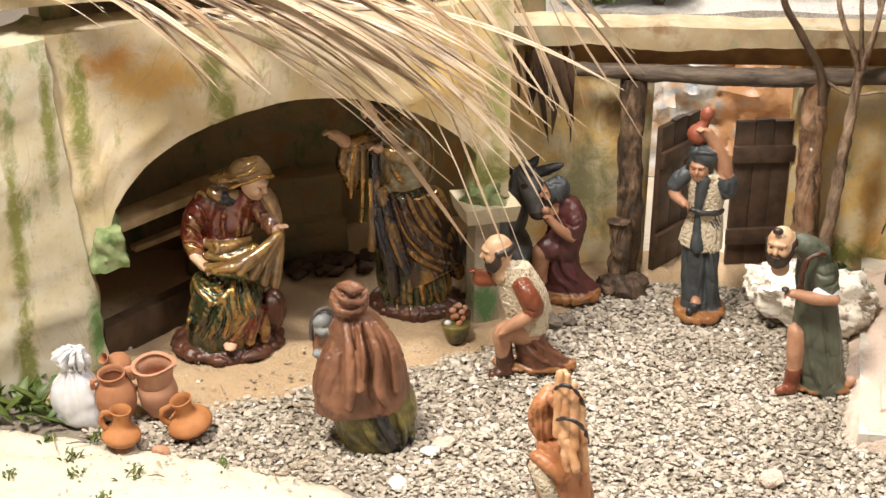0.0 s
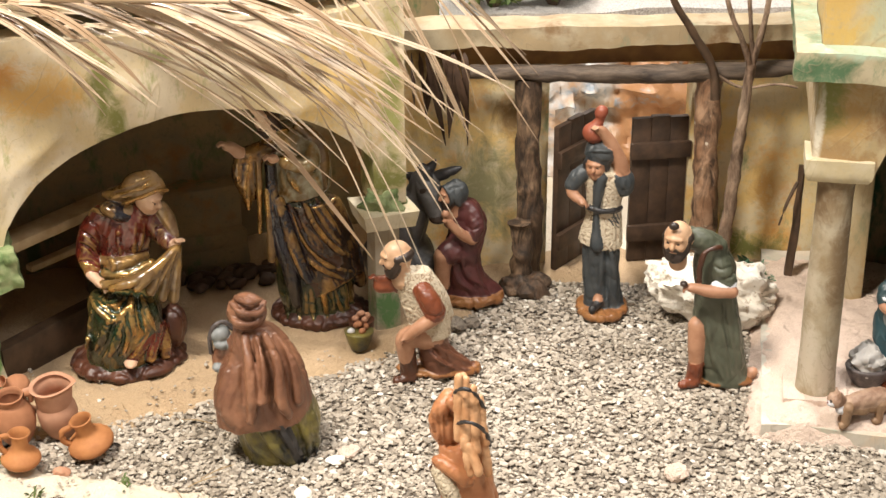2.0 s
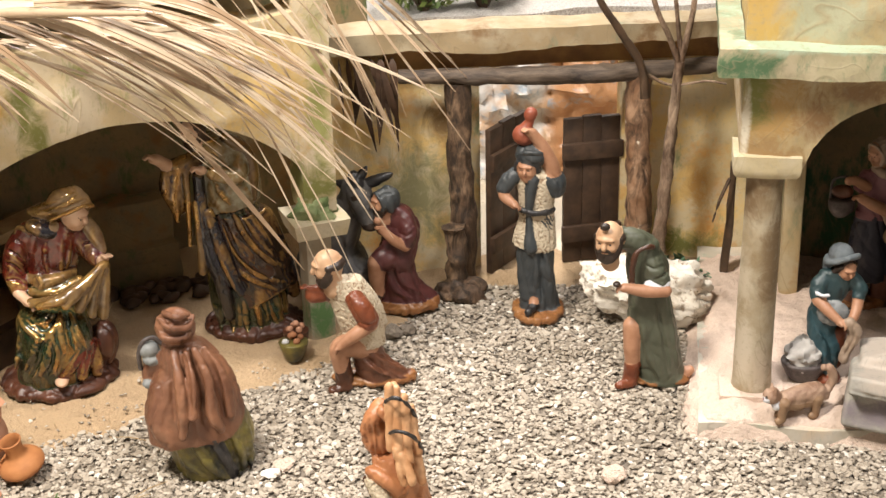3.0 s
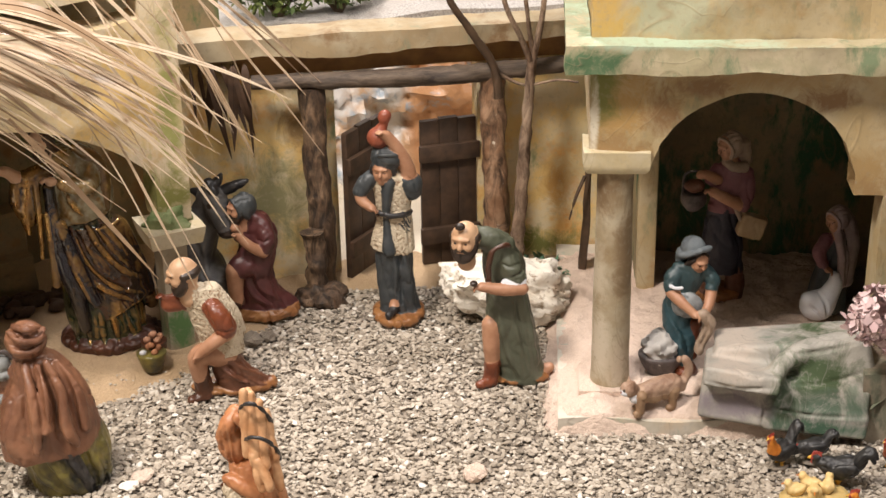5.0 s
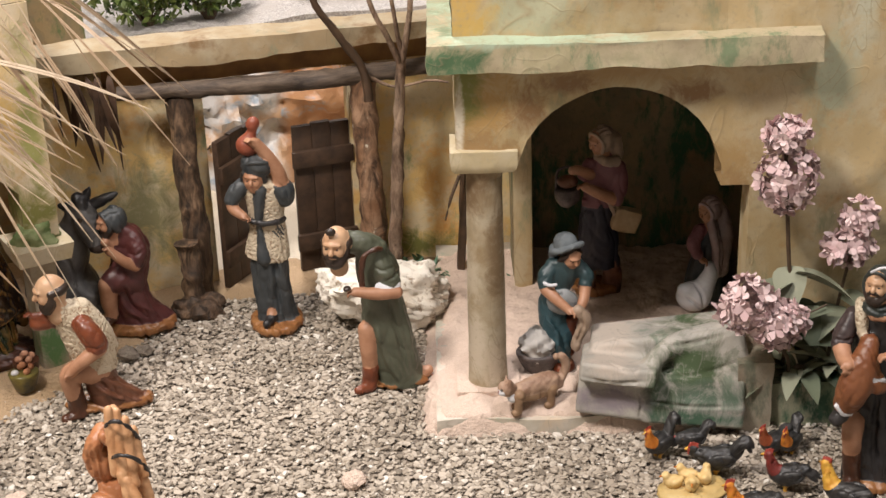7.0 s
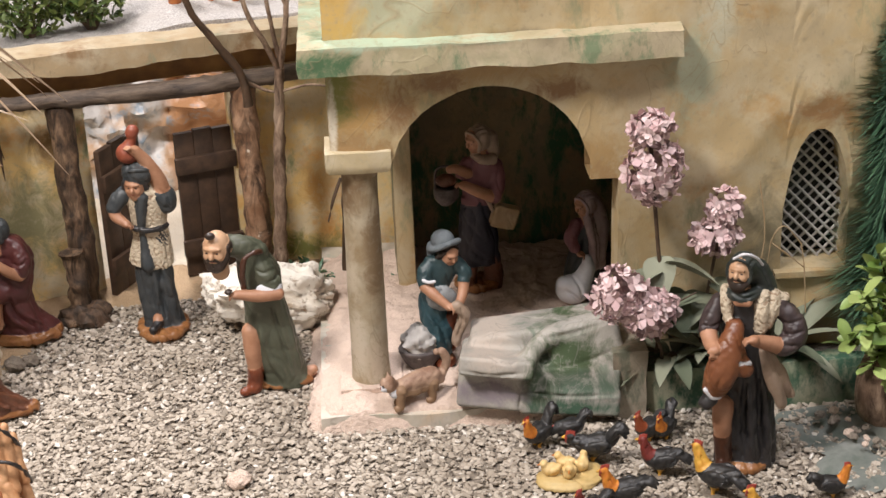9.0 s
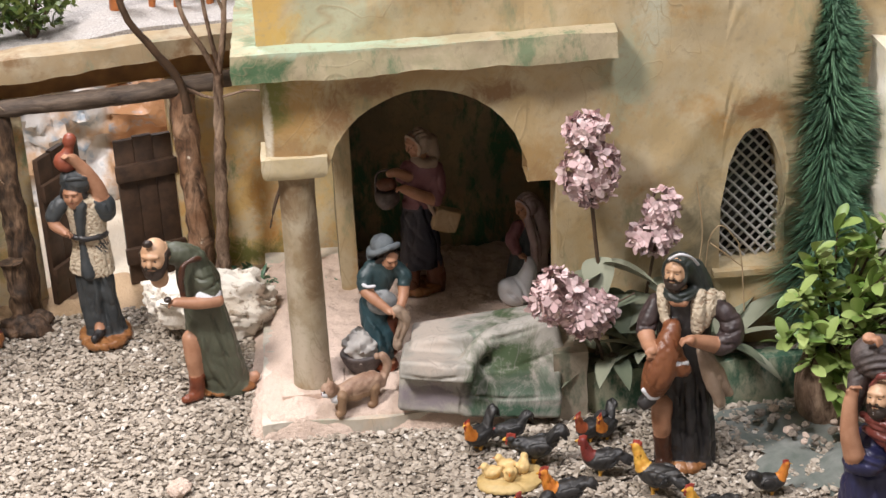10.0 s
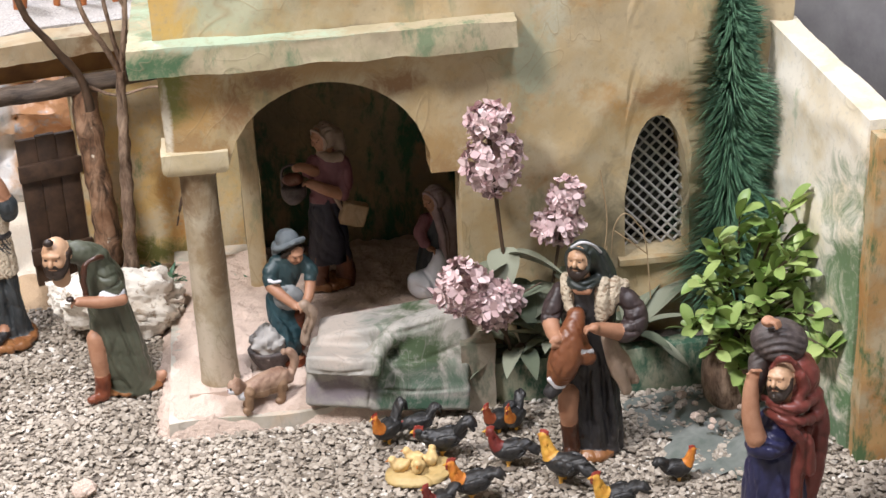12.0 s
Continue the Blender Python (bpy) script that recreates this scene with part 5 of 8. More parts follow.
f.tube("sleeve_brown", [(-28, -16, 2), (-39, -26, 4)], [6.3, 5.1], 2)
f.head((-54, -20, 180), 17.7, -108, 4, "skin_bald", hair="beard", beard="beard", bald=True)
f.ball("beard", (-59, -34, 200), (5.7, 4, 4.4), k=0.5)
f.tube("green_robe", [(-13, -10, 157), (-6, -16, 144), (1, -18, 132)], [11.4, 12.6, 10.8], 3)
f.groove([(-15, -34, 158), (-6, -36, 154), (5, -28, 155)], 1.6)
f.groove([(-6, -36, 141), (4, -34, 145), (11, -22, 150)], 1.6)
f.tube("skin", [(7, -24, 122), (-15, -30, 124), (-36, -34, 129)], [7.0, 7.0, 5.1], 1)
f.tube("sack", [(6, -21, 129), (-3, -25, 128), (-12, -27, 131)], [5.7, 5.1, 3.8], 1)
f.hand("skin", (-36, -34, 129), (-0.9, -0.1, -0.1), 7.6)
f.ball("beard", (-45, -38, 135), (4.4, 4.4, 3.2), k=0.3)
f.tube("boot", [(-4, -10, 167), (-14, -24, 173), (-25, -30, 169), (-29, -30, 151), (-29, -28, 134)], [1.9, 2.5, 2.5, 3.2, 3.2], 0.6)
f.place("stooping_man_figurine", pose(0.5478, 0.9806, 0.0020, 0, 0, -11.2), "stooping bald bearded figurine in a green tunic")

# kneeling bald man in a fleece vest
f = Sculpt()
f.body("base_wood", [(0, 0, 0, 46.2, 18), (0, 0, 4, 47.4, 20), (4, 0, 8, 42.3, 15)], folds=6, amp=1.2)
f.tube("boot", [(-34, -12, 31), (-33, -12, 11), (-33, -13, -2)], [9.6, 9.6, 9.0])
f.tube("boot", [(-33, -14, -3), (-46, -22, -2)], [8.3, 5.8])
f.tube("breeches", [(-8, 2, 44), (-4, 0, 24), (3, -2, 7)], [19.2, 20.5, 18.0])
f.tube("breeches", [(-1, -4, 24), (19, -2, 11), (40, 2, 1)], [16.7, 12.8, 5.8], 4)
f.ridge("breeches", [(-7, -20, 46), (12, -16, 31), (35, -8, 14)], 3.5)
f.ridge("breeches", [(-10, -22, 36), (9, -18, 19), (35, -10, 6)], 3)
f.groove([(-14, -22, 50), (3, -22, 29), (25, -14, 9)], 2.5)
f.tube("skin", [(-6, -2, 42), (-24, -12, 51), (-36, -16, 48), (-36, -14, 26)], [15.4, 14.1, 12.2, 9.0])
f.body("fleece", [(-7, 0, 51, 22.4, 19), (-12, 0, 74, 26.3, 20), (-18, 0, 98, 26.9, 19), (-25, -2, 117, 22.4, 17), (-30, -4, 129, 12.8, 12)], hem=(-0.15, 0.1))
f.tube("fleece", [(-17, 0, 119), (-1, 6, 89), (8, 8, 69)], [12.8, 12.8, 9.0], 4)
f.tube("sleeve_brown", [(-33, 6, 107), (-51, 0, 110), (-62, -4, 111)], [10.3, 10.3, 9.6])
f.hand("sleeve_brown", (-64, -6, 115), (-0.6, 0, 0.6), 9.0)
f.head((-44, -8, 147), 17.3, 196, 8, "skin_bald", hair="beard", beard="beard", bald=True)
f.tube("skin", [(-1, -24, 82), (-18, -28, 72), (-34, -28, 59)], [8.3, 7.7, 5.8], 1)
f.hand("skin", (-33, -28, 59), (-0.9, -0.2, -0.4), 8.3)
f.tube("sleeve_brown", [(-17, -16, 110), (-9, -22, 100), (-3, -24, 87)], [10.3, 12.8, 12.2], 2)
f.groove([(-17, -40, 95), (-5, -42, 91), (6, -34, 90)], 1.4)
f.place("kneeling_man_figurine", pose(0.2352, 1.0130, 0.0040, 0, 0, -3.3), "kneeling bald bearded figurine in fleece vest and brown breeches")

# kneeling man in plum
f = Sculpt()
f.body("base_wood", [(0, 0, 0, 41.6, 25), (0, 0, 6, 43.0, 26), (0, 0, 11, 39.5, 22)], folds=5, amp=0.8)
f.body("purple", [(1, 0, 9, 34.7, 20), (-5, 0, 30, 26.4, 20), (-9, 0, 57, 22.9, 19), (-5, 0, 83, 23.6, 19), (-1, 0, 106, 22.2, 17), (-5, 0, 128, 15.3, 13), (-10, 0, 136, 6.9, 8)], folds=5, amp=1.4, wave=1, hem=(0.06, 0))
f.tube("purple", [(1, 2, 25), (20, 4, 16), (33, 4, 12)], [15.3, 11.8, 5.5], 5)
f.tube("purple", [(-6, -4, 66), (-21, -12, 71), (-30, -15, 66)], [18.0, 16.6, 13.2], 4)
f.ridge("purple", [(-11, -20, 66), (-3, -20, 44), (19, -12, 22)], 3)
f.ridge("purple", [(-20, -20, 58), (-13, -21, 36), (5, -18, 19)], 3)
f.groove([(-14, -22, 63), (-8, -22, 41), (8, -18, 22)], 2)
f.tube("skin", [(-32, -17, 66), (-33, -16, 44), (-31, -15, 26)], [11.8, 9.7, 6.9], 2)
f.tube("boot", [(-30, -15, 25), (-39, -22, 20)], [6.2, 4.9])
m = f.head((-22, -6, 142), 13.9, 205, 6, beard="beard", hair="charcoal", ears=False)
f.scarf("charcoal", m, 13.9, 0.42, 1.08, 3)
f.tube("charcoal", [(-17, 2, 134), (-17, 4, 120)], [13.9, 8.3])
f.tube("purple", [(3, -8, 119), (7, -14, 105), (4, -18, 94)], [9.7, 11.1, 9.0], 3)
f.groove([(-4, -28, 111), (5, -31, 108), (12, -24, 109)], 1.4)
f.tube("skin", [(3, -20, 89), (-10, -26, 100), (-24, -28, 115)], [6.2, 6.2, 4.9], 1)
f.hand("skin", (-23, -28, 114), (-0.7, -0.2, 0.7), 6.9)
f.tube("purple", [(-13, 2, 117), (-23, -6, 107)], [9.7, 8.3])
f.tube("skin", [(-23, -8, 106), (-29, -16, 121)], [5.5, 4.9])
f.place("kneeling_shepherd_figurine", pose(0.2811, 1.1844, 0.0060, 0, 0, -4.4), "kneeling figurine in a plum robe on a brown oval base")

# seated mother in gilded robes
f = Sculpt(1.05)
f.body("base_red", [(0, 0, 0, 62, 51), (0, 0, 7, 66, 54), (0, 0, 13, 60, 48), (0, 2, 19, 46, 36)], folds=9, amp=2.6)
f.ball("base_red", (50, 2, 39), (17.0, 20, 27.4), (0, 12, 0), 6)
f.body("gilt_green", [(-4, -6, 11, 43.1, 38), (-1, -12, 43, 41.8, 40), (1, -16, 70, 41.8, 38), (0, -12, 90, 39.2, 34), (3, 0, 102, 28.7, 24)], folds=6, amp=2.2, wave=1.5, hem=(0.1, 0.1))
f.tube("gilt_red", [(30, -30, 62), (16, -42, 44), (5, -44, 30)], [7.8, 8.5, 6.5], 3)
f.tube("gilt_red", [(34, -26, 57), (27, -36, 40), (24, -38, 24)], [7.8, 8.5, 6.5], 3)
f.tube("gilt_red", [(39, -18, 51), (40, -26, 35), (41, -28, 21)], [7.8, 8.5, 6.5], 3)
f.ridge("gilt_red", [(24, -42, 57), (14, -50, 44), (5, -52, 34)], 2)
f.ridge("gilt_red", [(32, -38, 55), (27, -46, 41), (24, -48, 29)], 2)
f.ball("skin_pale", (2, -50, 25), (7.2, 10, 3.9))
f.ridge("gilt_green", [(-35, -30, 103), (-29, -42, 95), (-13, -50, 80), (2, -54, 93), (10, -48, 109)], 4.5)
f.ridge("gilt_green", [(-29, -36, 100), (-17, -48, 97), (0, -52, 103)], 3.5)
f.ridge("gilt_green", [(10, -48, 111), (7, -56, 91), (9, -54, 63)], 4.5)
f.ridge("gilt_green", [(20, -46, 106), (25, -50, 86), (32, -42, 60)], 4)
f.ridge("gilt_green", [(-17, -48, 81), (-24, -48, 64), (-36, -42, 41)], 4.5)
f.ridge("gilt_green", [(-1, -54, 83), (-8, -54, 62), (-20, -50, 37)], 5)
f.ridge("gilt_green", [(-34, -32, 88), (-39, -34, 64), (-46, -28, 37)], 4)
f.ridge("gilt_green", [(2, -56, 77), (0, -56, 59), (-5, -52, 39)], 3.5)
f.groove([(-24, -46, 105), (-9, -54, 93), (4, -54, 107)], 2.4)
f.groove([(16, -50, 108), (17, -56, 86), (20, -52, 63)], 3)
f.groove([(-11, -54, 80), (-19, -54, 59), (-30, -48, 37)], 3)
f.groove([(-2, -58, 78), (-4, -58, 57), (-12, -54, 38)], 2)
f.body("gilt_red", [(4, 6, 104, 27.4, 21), (6, 8, 122, 26.1, 20), (9, 6, 148, 28.7, 21), (14, 4, 173, 30.0, 20), (18, 2, 187, 23.5, 15), (24, 0, 196, 10.4, 10)], folds=4, amp=0.8)
f.ridge("gilt_red", [(4, -12, 175), (1, -16, 162), (2, -14, 143)], 3.5)
f.ridge("gilt_red", [(21, -14, 178), (18, -17, 161), (16, -14, 143)], 3)
f.ridge("gilt_red", [(30, -12, 179), (27, -14, 161), (22, -12, 145)], 2.5)
f.tube("gilt_cloth", [(-17, 0, 131), (-6, -12, 130), (9, -16, 133), (28, -6, 135)], [5.9, 8.5, 7.2, 5.2], 2)
f.ridge("gilt_cloth", [(-10, -12, 140), (-6, -17, 131), (-9, -16, 121)], 3)
f.tube("gilt_green", [(-16, -14, 120), (9, -22, 120), (34, -16, 129)], [6.5, 7.2, 5.9], 3)
f.tube("gilt_red", [(-14, 4, 184), (-27, 6, 165), (-34, 4, 140), (-31, -8, 123)], [12.4, 14.4, 13.1, 9.8], 4)
f.groove([(-28, -10, 184), (-21, -14, 178), (-17, -12, 163)], 1.8)
f.groove([(-38, -4, 170), (-29, -14, 167), (-22, -12, 156)], 1.8)
f.groove([(-42, -4, 155), (-32, -14, 154), (-23, -12, 141)], 1.8)
f.groove([(-42, -8, 136), (-31, -16, 138), (-23, -14, 130)], 1.6)
f.ridge("gilt_cloth", [(-28, -8, 190), (-22, -8, 197), (-12, -14, 191)], 2.5)
f.ball("gilt_blue", (1, -6, 191), (18.3, 14, 9.1), (0, 25, 0), 3)
f.tube("skin_pale", [(-32, -14, 121), (-23, -26, 116)], [5.9, 5.2], 1)
f.hand("skin_pale", (-24, -26, 117), (0.8, -0.4, -0.5), 9.8)
f.tube("gilt_red", [(40, 0, 176), (49, -6, 159), (56, -16, 152)], [12.4, 12.4, 9.8], 4)
f.groove([(42, -18, 172), (51, -20, 175), (57, -18, 170)], 1.5)
f.hand("skin_pale", (60, -22, 152), (0.4, -0.3, 0.6), 9.8)
f.tube("gilt_cloth", [(-19, -32, 116), (5, -44, 122), (33, -44, 132), (60, -30, 149)], [5.2, 5.9, 6.5, 5.9], 3)
f.tube("gilt_cloth", [(62, -28, 150), (52, -34, 129), (43, -36, 97)], [4.6, 5.9, 5.9], 2)
f.tube("gilt_cloth", [(64, -26, 149), (60, -30, 123), (55, -30, 91)], [4.6, 5.9, 6.5], 2)
f.tube("gilt_cloth", [(60, -30, 148), (44, -40, 129), (31, -44, 109)], [4.6, 5.9, 5.9], 2)
f.tube("gilt_cloth", [(58, -32, 145), (33, -46, 129), (17, -50, 117)], [3.9, 5.2, 5.2], 2)
f.tube("gilt_cloth", [(27, -46, 128), (8, -52, 124), (-11, -48, 119)], [3.9, 5.2, 3.9], 2)
f.groove([(59, -38, 148), (45, -48, 130), (37, -48, 108)], 1.8)
f.groove([(63, -34, 146), (55, -42, 126), (49, -42, 98)], 1.8)
m = f.head((36, -12, 206), 15.7, -38, 16, "skin_pale", neck=False, ears=False)
f.tube("gilt_red", [(31, -6, 193), (21, -2, 177)], [10.4, 14.4], 4)
f.ball("gilt_veil", (34, -4, 217), (23.5, 19, 16.3), (0, 14, 0), 2)
f.tube("gilt_veil", [(38, -4, 224), (23, -2, 216), (6, 4, 206), (-9, 8, 206)], [11.7, 13.1, 9.8, 3.9], 4)
f.tube("gilt_veil", [(58, -16, 215), (45, -24, 218), (26, -22, 211), (9, -12, 201)], [2.0, 2.3, 2.3, 2.0], 1)
f.groove([(50, -26, 228), (31, -30, 222), (10, -18, 214)], 1.8)
f.groove([(41, -22, 234), (22, -24, 226), (1, -8, 215)], 1.8)
f.tube("gilt_veil", [(49, -6, 192), (56, -8, 178), (63, -14, 162)], [7.2, 8.5, 4.6], 3)
f.tube("gilt_veil", [(15, -8, 192), (6, -12, 190), (-3, -6, 195)], [5.2, 5.2, 3.9], 3)
f.place("seated_mother_figurine", pose(-0.1165, 1.0484, 0.0060, 0, 0, 8.8), "seated veiled figurine in glossy gilded red and green robes")

# standing father in gilded cloak
f = Sculpt()
f.body("base_red", [(0, 0, 0, 56, 44), (0, 0, 8, 59, 47), (0, 0, 13, 54, 42), (0, 0, 17, 42, 34)], folds=9, amp=2.6)
f.body("gilt_green", [(0, -2, 5, 39.7, 32), (-4, -2, 39, 45.2, 34), (-10, 0, 91, 39.7, 31), (-18, 0, 149, 34.2, 27), (-22, 0, 199, 32.9, 25), (-26, 0, 231, 28.8, 20), (-32, -2, 245, 16.4, 14)], folds=8, amp=2.4, wave=0.8)
for a, b in (((-32, -32, 69), (-38, -32, 13)), ((-22, -36, 64), (-24, -36, 13)), ((-9, -38, 57), (-7, -38, 12)), ((4, -38, 57), (9, -36, 14)), ((18, -32, 51), (27, -28, 15))):
    f.ridge("gilt_green", [a, Vector(a).lerp(Vector(b), 0.5) + Vector((0, -2, 0)), b], 4)
f.body("gilt_brown", [(9, 0, 46, 42.5, 37), (2, 0, 76, 43.8, 37), (-5, 0, 113, 39.7, 34), (-11, 0, 153, 34.2, 30)], folds=5, amp=2.0, wave=2.2, hem=(0.35, 0))
f.ridge("gilt_brown", [(-32, -30, 162), (-17, -36, 122), (9, -38, 87), (41, -26, 68)], 5)
f.ridge("gilt_brown", [(-16, -30, 166), (-1, -35, 136), (22, -32, 102), (40, -20, 86)], 5)
f.ridge("gilt_brown", [(1, -28, 165), (13, -30, 145), (27, -24, 117)], 4)
f.ridge("gilt_brown", [(-25, -36, 122), (-6, -40, 88), (28, -34, 64)], 4.5)
f.groove([(-24, -32, 149), (-7, -40, 110), (24, -36, 80)], 3)
f.groove([(-7, -30, 159), (9, -37, 129), (31, -28, 97)], 3)
f.tube("gilt_brown", [(21, 0, 142), (33, 2, 105), (42, 4, 67), (50, 4, 40)], [12.3, 12.3, 12.3, 6.8], 5)
f.body("gilt_pale", [(-18, 0, 162, 35.6, 31), (-17, 0, 189, 37.0, 32), (-18, 0, 217, 32.9, 27), (-22, 0, 238, 26.0, 20), (-26, 0, 247, 15.1, 12)], folds=5, amp=1.6, wave=1.6, hem=(0.15, 0))
f.tube("gilt_cloth", [(-16, -14, 248), (5, -14, 230), (11, -16, 203), (10, -16, 174)], [5.5, 8.2, 7.5, 4.8], 3)
f.ridge("gilt_pale", [(-43, -24, 215), (-25, -33, 217), (-3, -32, 199), (8, -24, 176)], 4)
f.ridge("gilt_pale", [(-32, -30, 205), (-25, -34, 189), (-16, -34, 175)], 4)
f.groove([(-32, -26, 234), (-22, -32, 223), (-3, -32, 211)], 2.4)
f.tube("gilt_blue", [(-50, -22, 205), (-46, -32, 127), (-32, -36, 78), (-27, -36, 34)], [6.2, 8.2, 9.6, 5.5], 3)
f.tube("gilt_blue", [(-41, -30, 162), (-25, -38, 101), (-11, -40, 66)], [6.8, 8.2, 5.5], 3)
f.tube("gilt_cloth", [(-63, -22, 214), (-63, -28, 168), (-65, -28, 124)], [4.1, 3.4, 2.7], 1)
f.tube("gilt_cloth", [(-55, -30, 176), (-53, -36, 129), (-53, -38, 94)], [3.4, 4.1, 4.8], 1)
f.ridge("gilt_cloth", [(-31, -42, 110), (-24, -44, 90), (-17, -44, 71)], 2)
m = f.head((-51, -10, 257), 15.1, -130, 10, "skin_pale", beard="hair_brown", hair="hair_brown", ears=False)
f.tube("gilt_brown", [(-37, -4, 227), (-61, -14, 219), (-81, -20, 217)], [11.6, 11.6, 8.9], 4)
f.tube("gilt_brown", [(-84, -20, 215), (-87, -20, 193), (-83, -20, 175)], [6.2, 7.5, 4.8], 3)
f.tube("gilt_brown", [(-73, -18, 212), (-78, -20, 179), (-77, -20, 152)], [6.8, 7.5, 3.4], 3)
f.tube("gilt_brown", [(-64, -16, 211), (-69, -18, 185), (-71, -18, 164)], [6.8, 6.8, 4.1], 3)
f.tube("skin_pale", [(-82, -22, 220), (-92, -24, 229)], [7.5, 6.2], 1)
f.hand("skin_pale", (-94, -24, 229), (-0.8, -0.1, 0.5), 10.3)
f.tube("gilt_pale", [(-3, -14, 223), (-7, -28, 207), (-32, -36, 214)], [12.3, 11.6, 8.2], 4)
f.hand("skin_pale", (-43, -38, 218), (-0.8, -0.1, 0.4), 9.6)
f.place("standing_father_figurine", pose(0.0987, 1.1544, 0.0060, 0, 0, 1.4), "standing bearded figurine in a glossy gilded brown cloak")

# woman in a russet cloak, seen from behind
f = Sculpt()
f.body("olive", [(1, 0, 1, 36.9, 32), (1, 0, 23, 42.8, 36), (-2, 0, 50, 45.2, 38), (-8, 0, 77, 41.6, 34)], folds=7, amp=2.2, wave=1.2)
f.ridge("olive", [(-33, -34, 51), (-24, -38, 30), (-1, -34, 6)], 4)
f.ridge("olive", [(-17, -42, 56), (-7, -44, 37), (10, -38, 9)], 4.5)
f.ridge("olive", [(22, -34, 54), (31, -34, 30), (29, -28, 5)], 4.5)
f.ridge("olive", [(35, -18, 64), (40, -20, 35), (39, -14, 3)], 4)
f.ridge("olive", [(-1, -44, 70), (8, -46, 48), (22, -40, 13)], 5)
f.groove([(-8, -46, 71), (1, -48, 46), (16, -42, 11)], 3)
f.groove([(16, -40, 64), (22, -40, 40), (29, -34, 13)], 3)
f.paint("black", [(-4, -40, 77), (4, -42, 55), (16, -40, 29), (25, -32, 5)], [10.7, 11.3, 10.1, 8.3])
f.paint("black", [(-35, -38, 47), (-18, -42, 29), (-7, -38, 12)], [3.0, 4.8, 2.4])
f.body("cloak", [(-13, -2, 46, 48.8, 42), (-13, -2, 75, 49.9, 40), (-12, -1, 101, 44.0, 36), (-12, 0, 124, 33.3, 30), (-16, 0, 143, 23.8, 24), (-22, 0, 153, 14.3, 16)], folds=4, amp=1.2, wave=0.8, hem=(0.10, -0.1))
f.tube("cloak", [(-43, -16, 104), (-47, -26, 76), (-37, -34, 56)], [10.7, 13.1, 7.1], 8)
f.tube("cloak", [(-28, -18, 150), (-24, -36, 128), (-22, -46, 101), (-25, -46, 67)], [3.6, 5.4, 5.9, 4.2], 3)
f.tube("cloak", [(-16, -24, 147), (-12, -40, 123), (-13, -48, 89)], [3.6, 4.8, 4.2], 3)
f.tube("cloak", [(-6, -22, 149), (4, -36, 121), (6, -44, 86), (13, -42, 68)], [3.6, 4.8, 5.9, 4.2], 3)
f.tube("cloak", [(1, -14, 144), (19, -24, 114), (23, -30, 78)], [4.8, 5.9, 4.8], 4)
f.groove([(-20, -28, 154), (-15, -46, 133), (-15, -56, 94)], 3, 3)
f.groove([(-10, -30, 153), (-3, -46, 127), (-4, -56, 86)], 3.4, 3)
f.groove([(-34, -18, 150), (-31, -36, 128), (-32, -46, 88)], 2.4, 3)
f.groove([(1, -20, 151), (13, -38, 122), (17, -42, 78)], 2.6, 3)
f.ball("cloak", (-24, -4, 168), (19.6, 20, 18.4), k=3)
f.tube("cloak", [(-25, 0, 160), (-20, 0, 140)], [15.5, 17.8], 4)
f.tube("cloak", [(-41, -10, 173), (-33, -22, 166), (-16, -22, 165), (-7, -10, 172)], [2.4, 3.6, 3.6, 2.4], 1.5)
f.tube("cloak", [(-39, -12, 182), (-27, -26, 178), (-11, -20, 174), (-6, -6, 179)], [2.4, 3.6, 3.0, 2.4], 1.5)
f.tube("cloak", [(-34, -10, 187), (-22, -24, 188), (-10, -14, 185)], [2.4, 3.0, 2.4], 1.5)
f.groove([(-39, -18, 172), (-25, -32, 173), (-8, -20, 171)], 1.5, 1.5)
f.groove([(-37, -18, 183), (-23, -32, 185), (-7, -16, 181)], 1.5, 1.5)
f.groove([(-40, -10, 152), (-24, -26, 157), (-5, -14, 155)], 2.2, 2)
f.tube("cloak", [(-39, 4, 129), (-52, 10, 116), (-57, 10, 102)], [9.5, 8.3, 5.9])
f.ball("grey_cloth", (-52, 8, 138), (10.1, 10, 9.5), k=2)
f.ball("grey_cloth", (-50, 4, 129), (9.5, 9, 5.9), k=1)
f.ball("grey_cloth", (-57, 4, 102), (5.9, 6, 5.4), k=1)
f.tube("basket", [(-63, 8, 117), (-63, 6, 136), (-57, 6, 149), (-47, 8, 151), (-39, 8, 143)], 2.4, 0.5)
f.place("cloaked_woman_figurine", pose(0.0613, 0.8586, 0.0000, 0, 0, 3.1), "kneeling figurine in a russet cloak and olive skirt")

# firewood carrier
f = Sculpt()
f.body("orange_robe", [(0, 0, 1, 29.2, 26), (-3, 0, 39, 28.1, 24), (-7, 0, 70, 25.9, 22), (-12, 0, 98, 21.6, 20), (-19, 2, 112, 14.0, 16)], folds=6, amp=1.8, wave=1)
f.ball("orange_robe", (-27, 4, 129), (14.6, 15, 20.5), (0, -8, 0), 3)
f.tube("orange_robe", [(-23, 2, 161), (-30, -4, 151), (-35, -4, 139)], [6.5, 8.6, 6.5], 4)
f.tube("orange_robe", [(-20, -10, 161), (-16, -12, 156)], [5.4, 4.3], 2)
for a, b in (((-33, -10, 153), (-30, -12, 115)), ((-27, -12, 152), (-24, -14, 113)), ((-37, -6, 145), (-35, -8, 122))):
    f.groove([a, Vector(a).lerp(Vector(b), 0.5) + Vector((0, -3, 0)), b], 1.8)
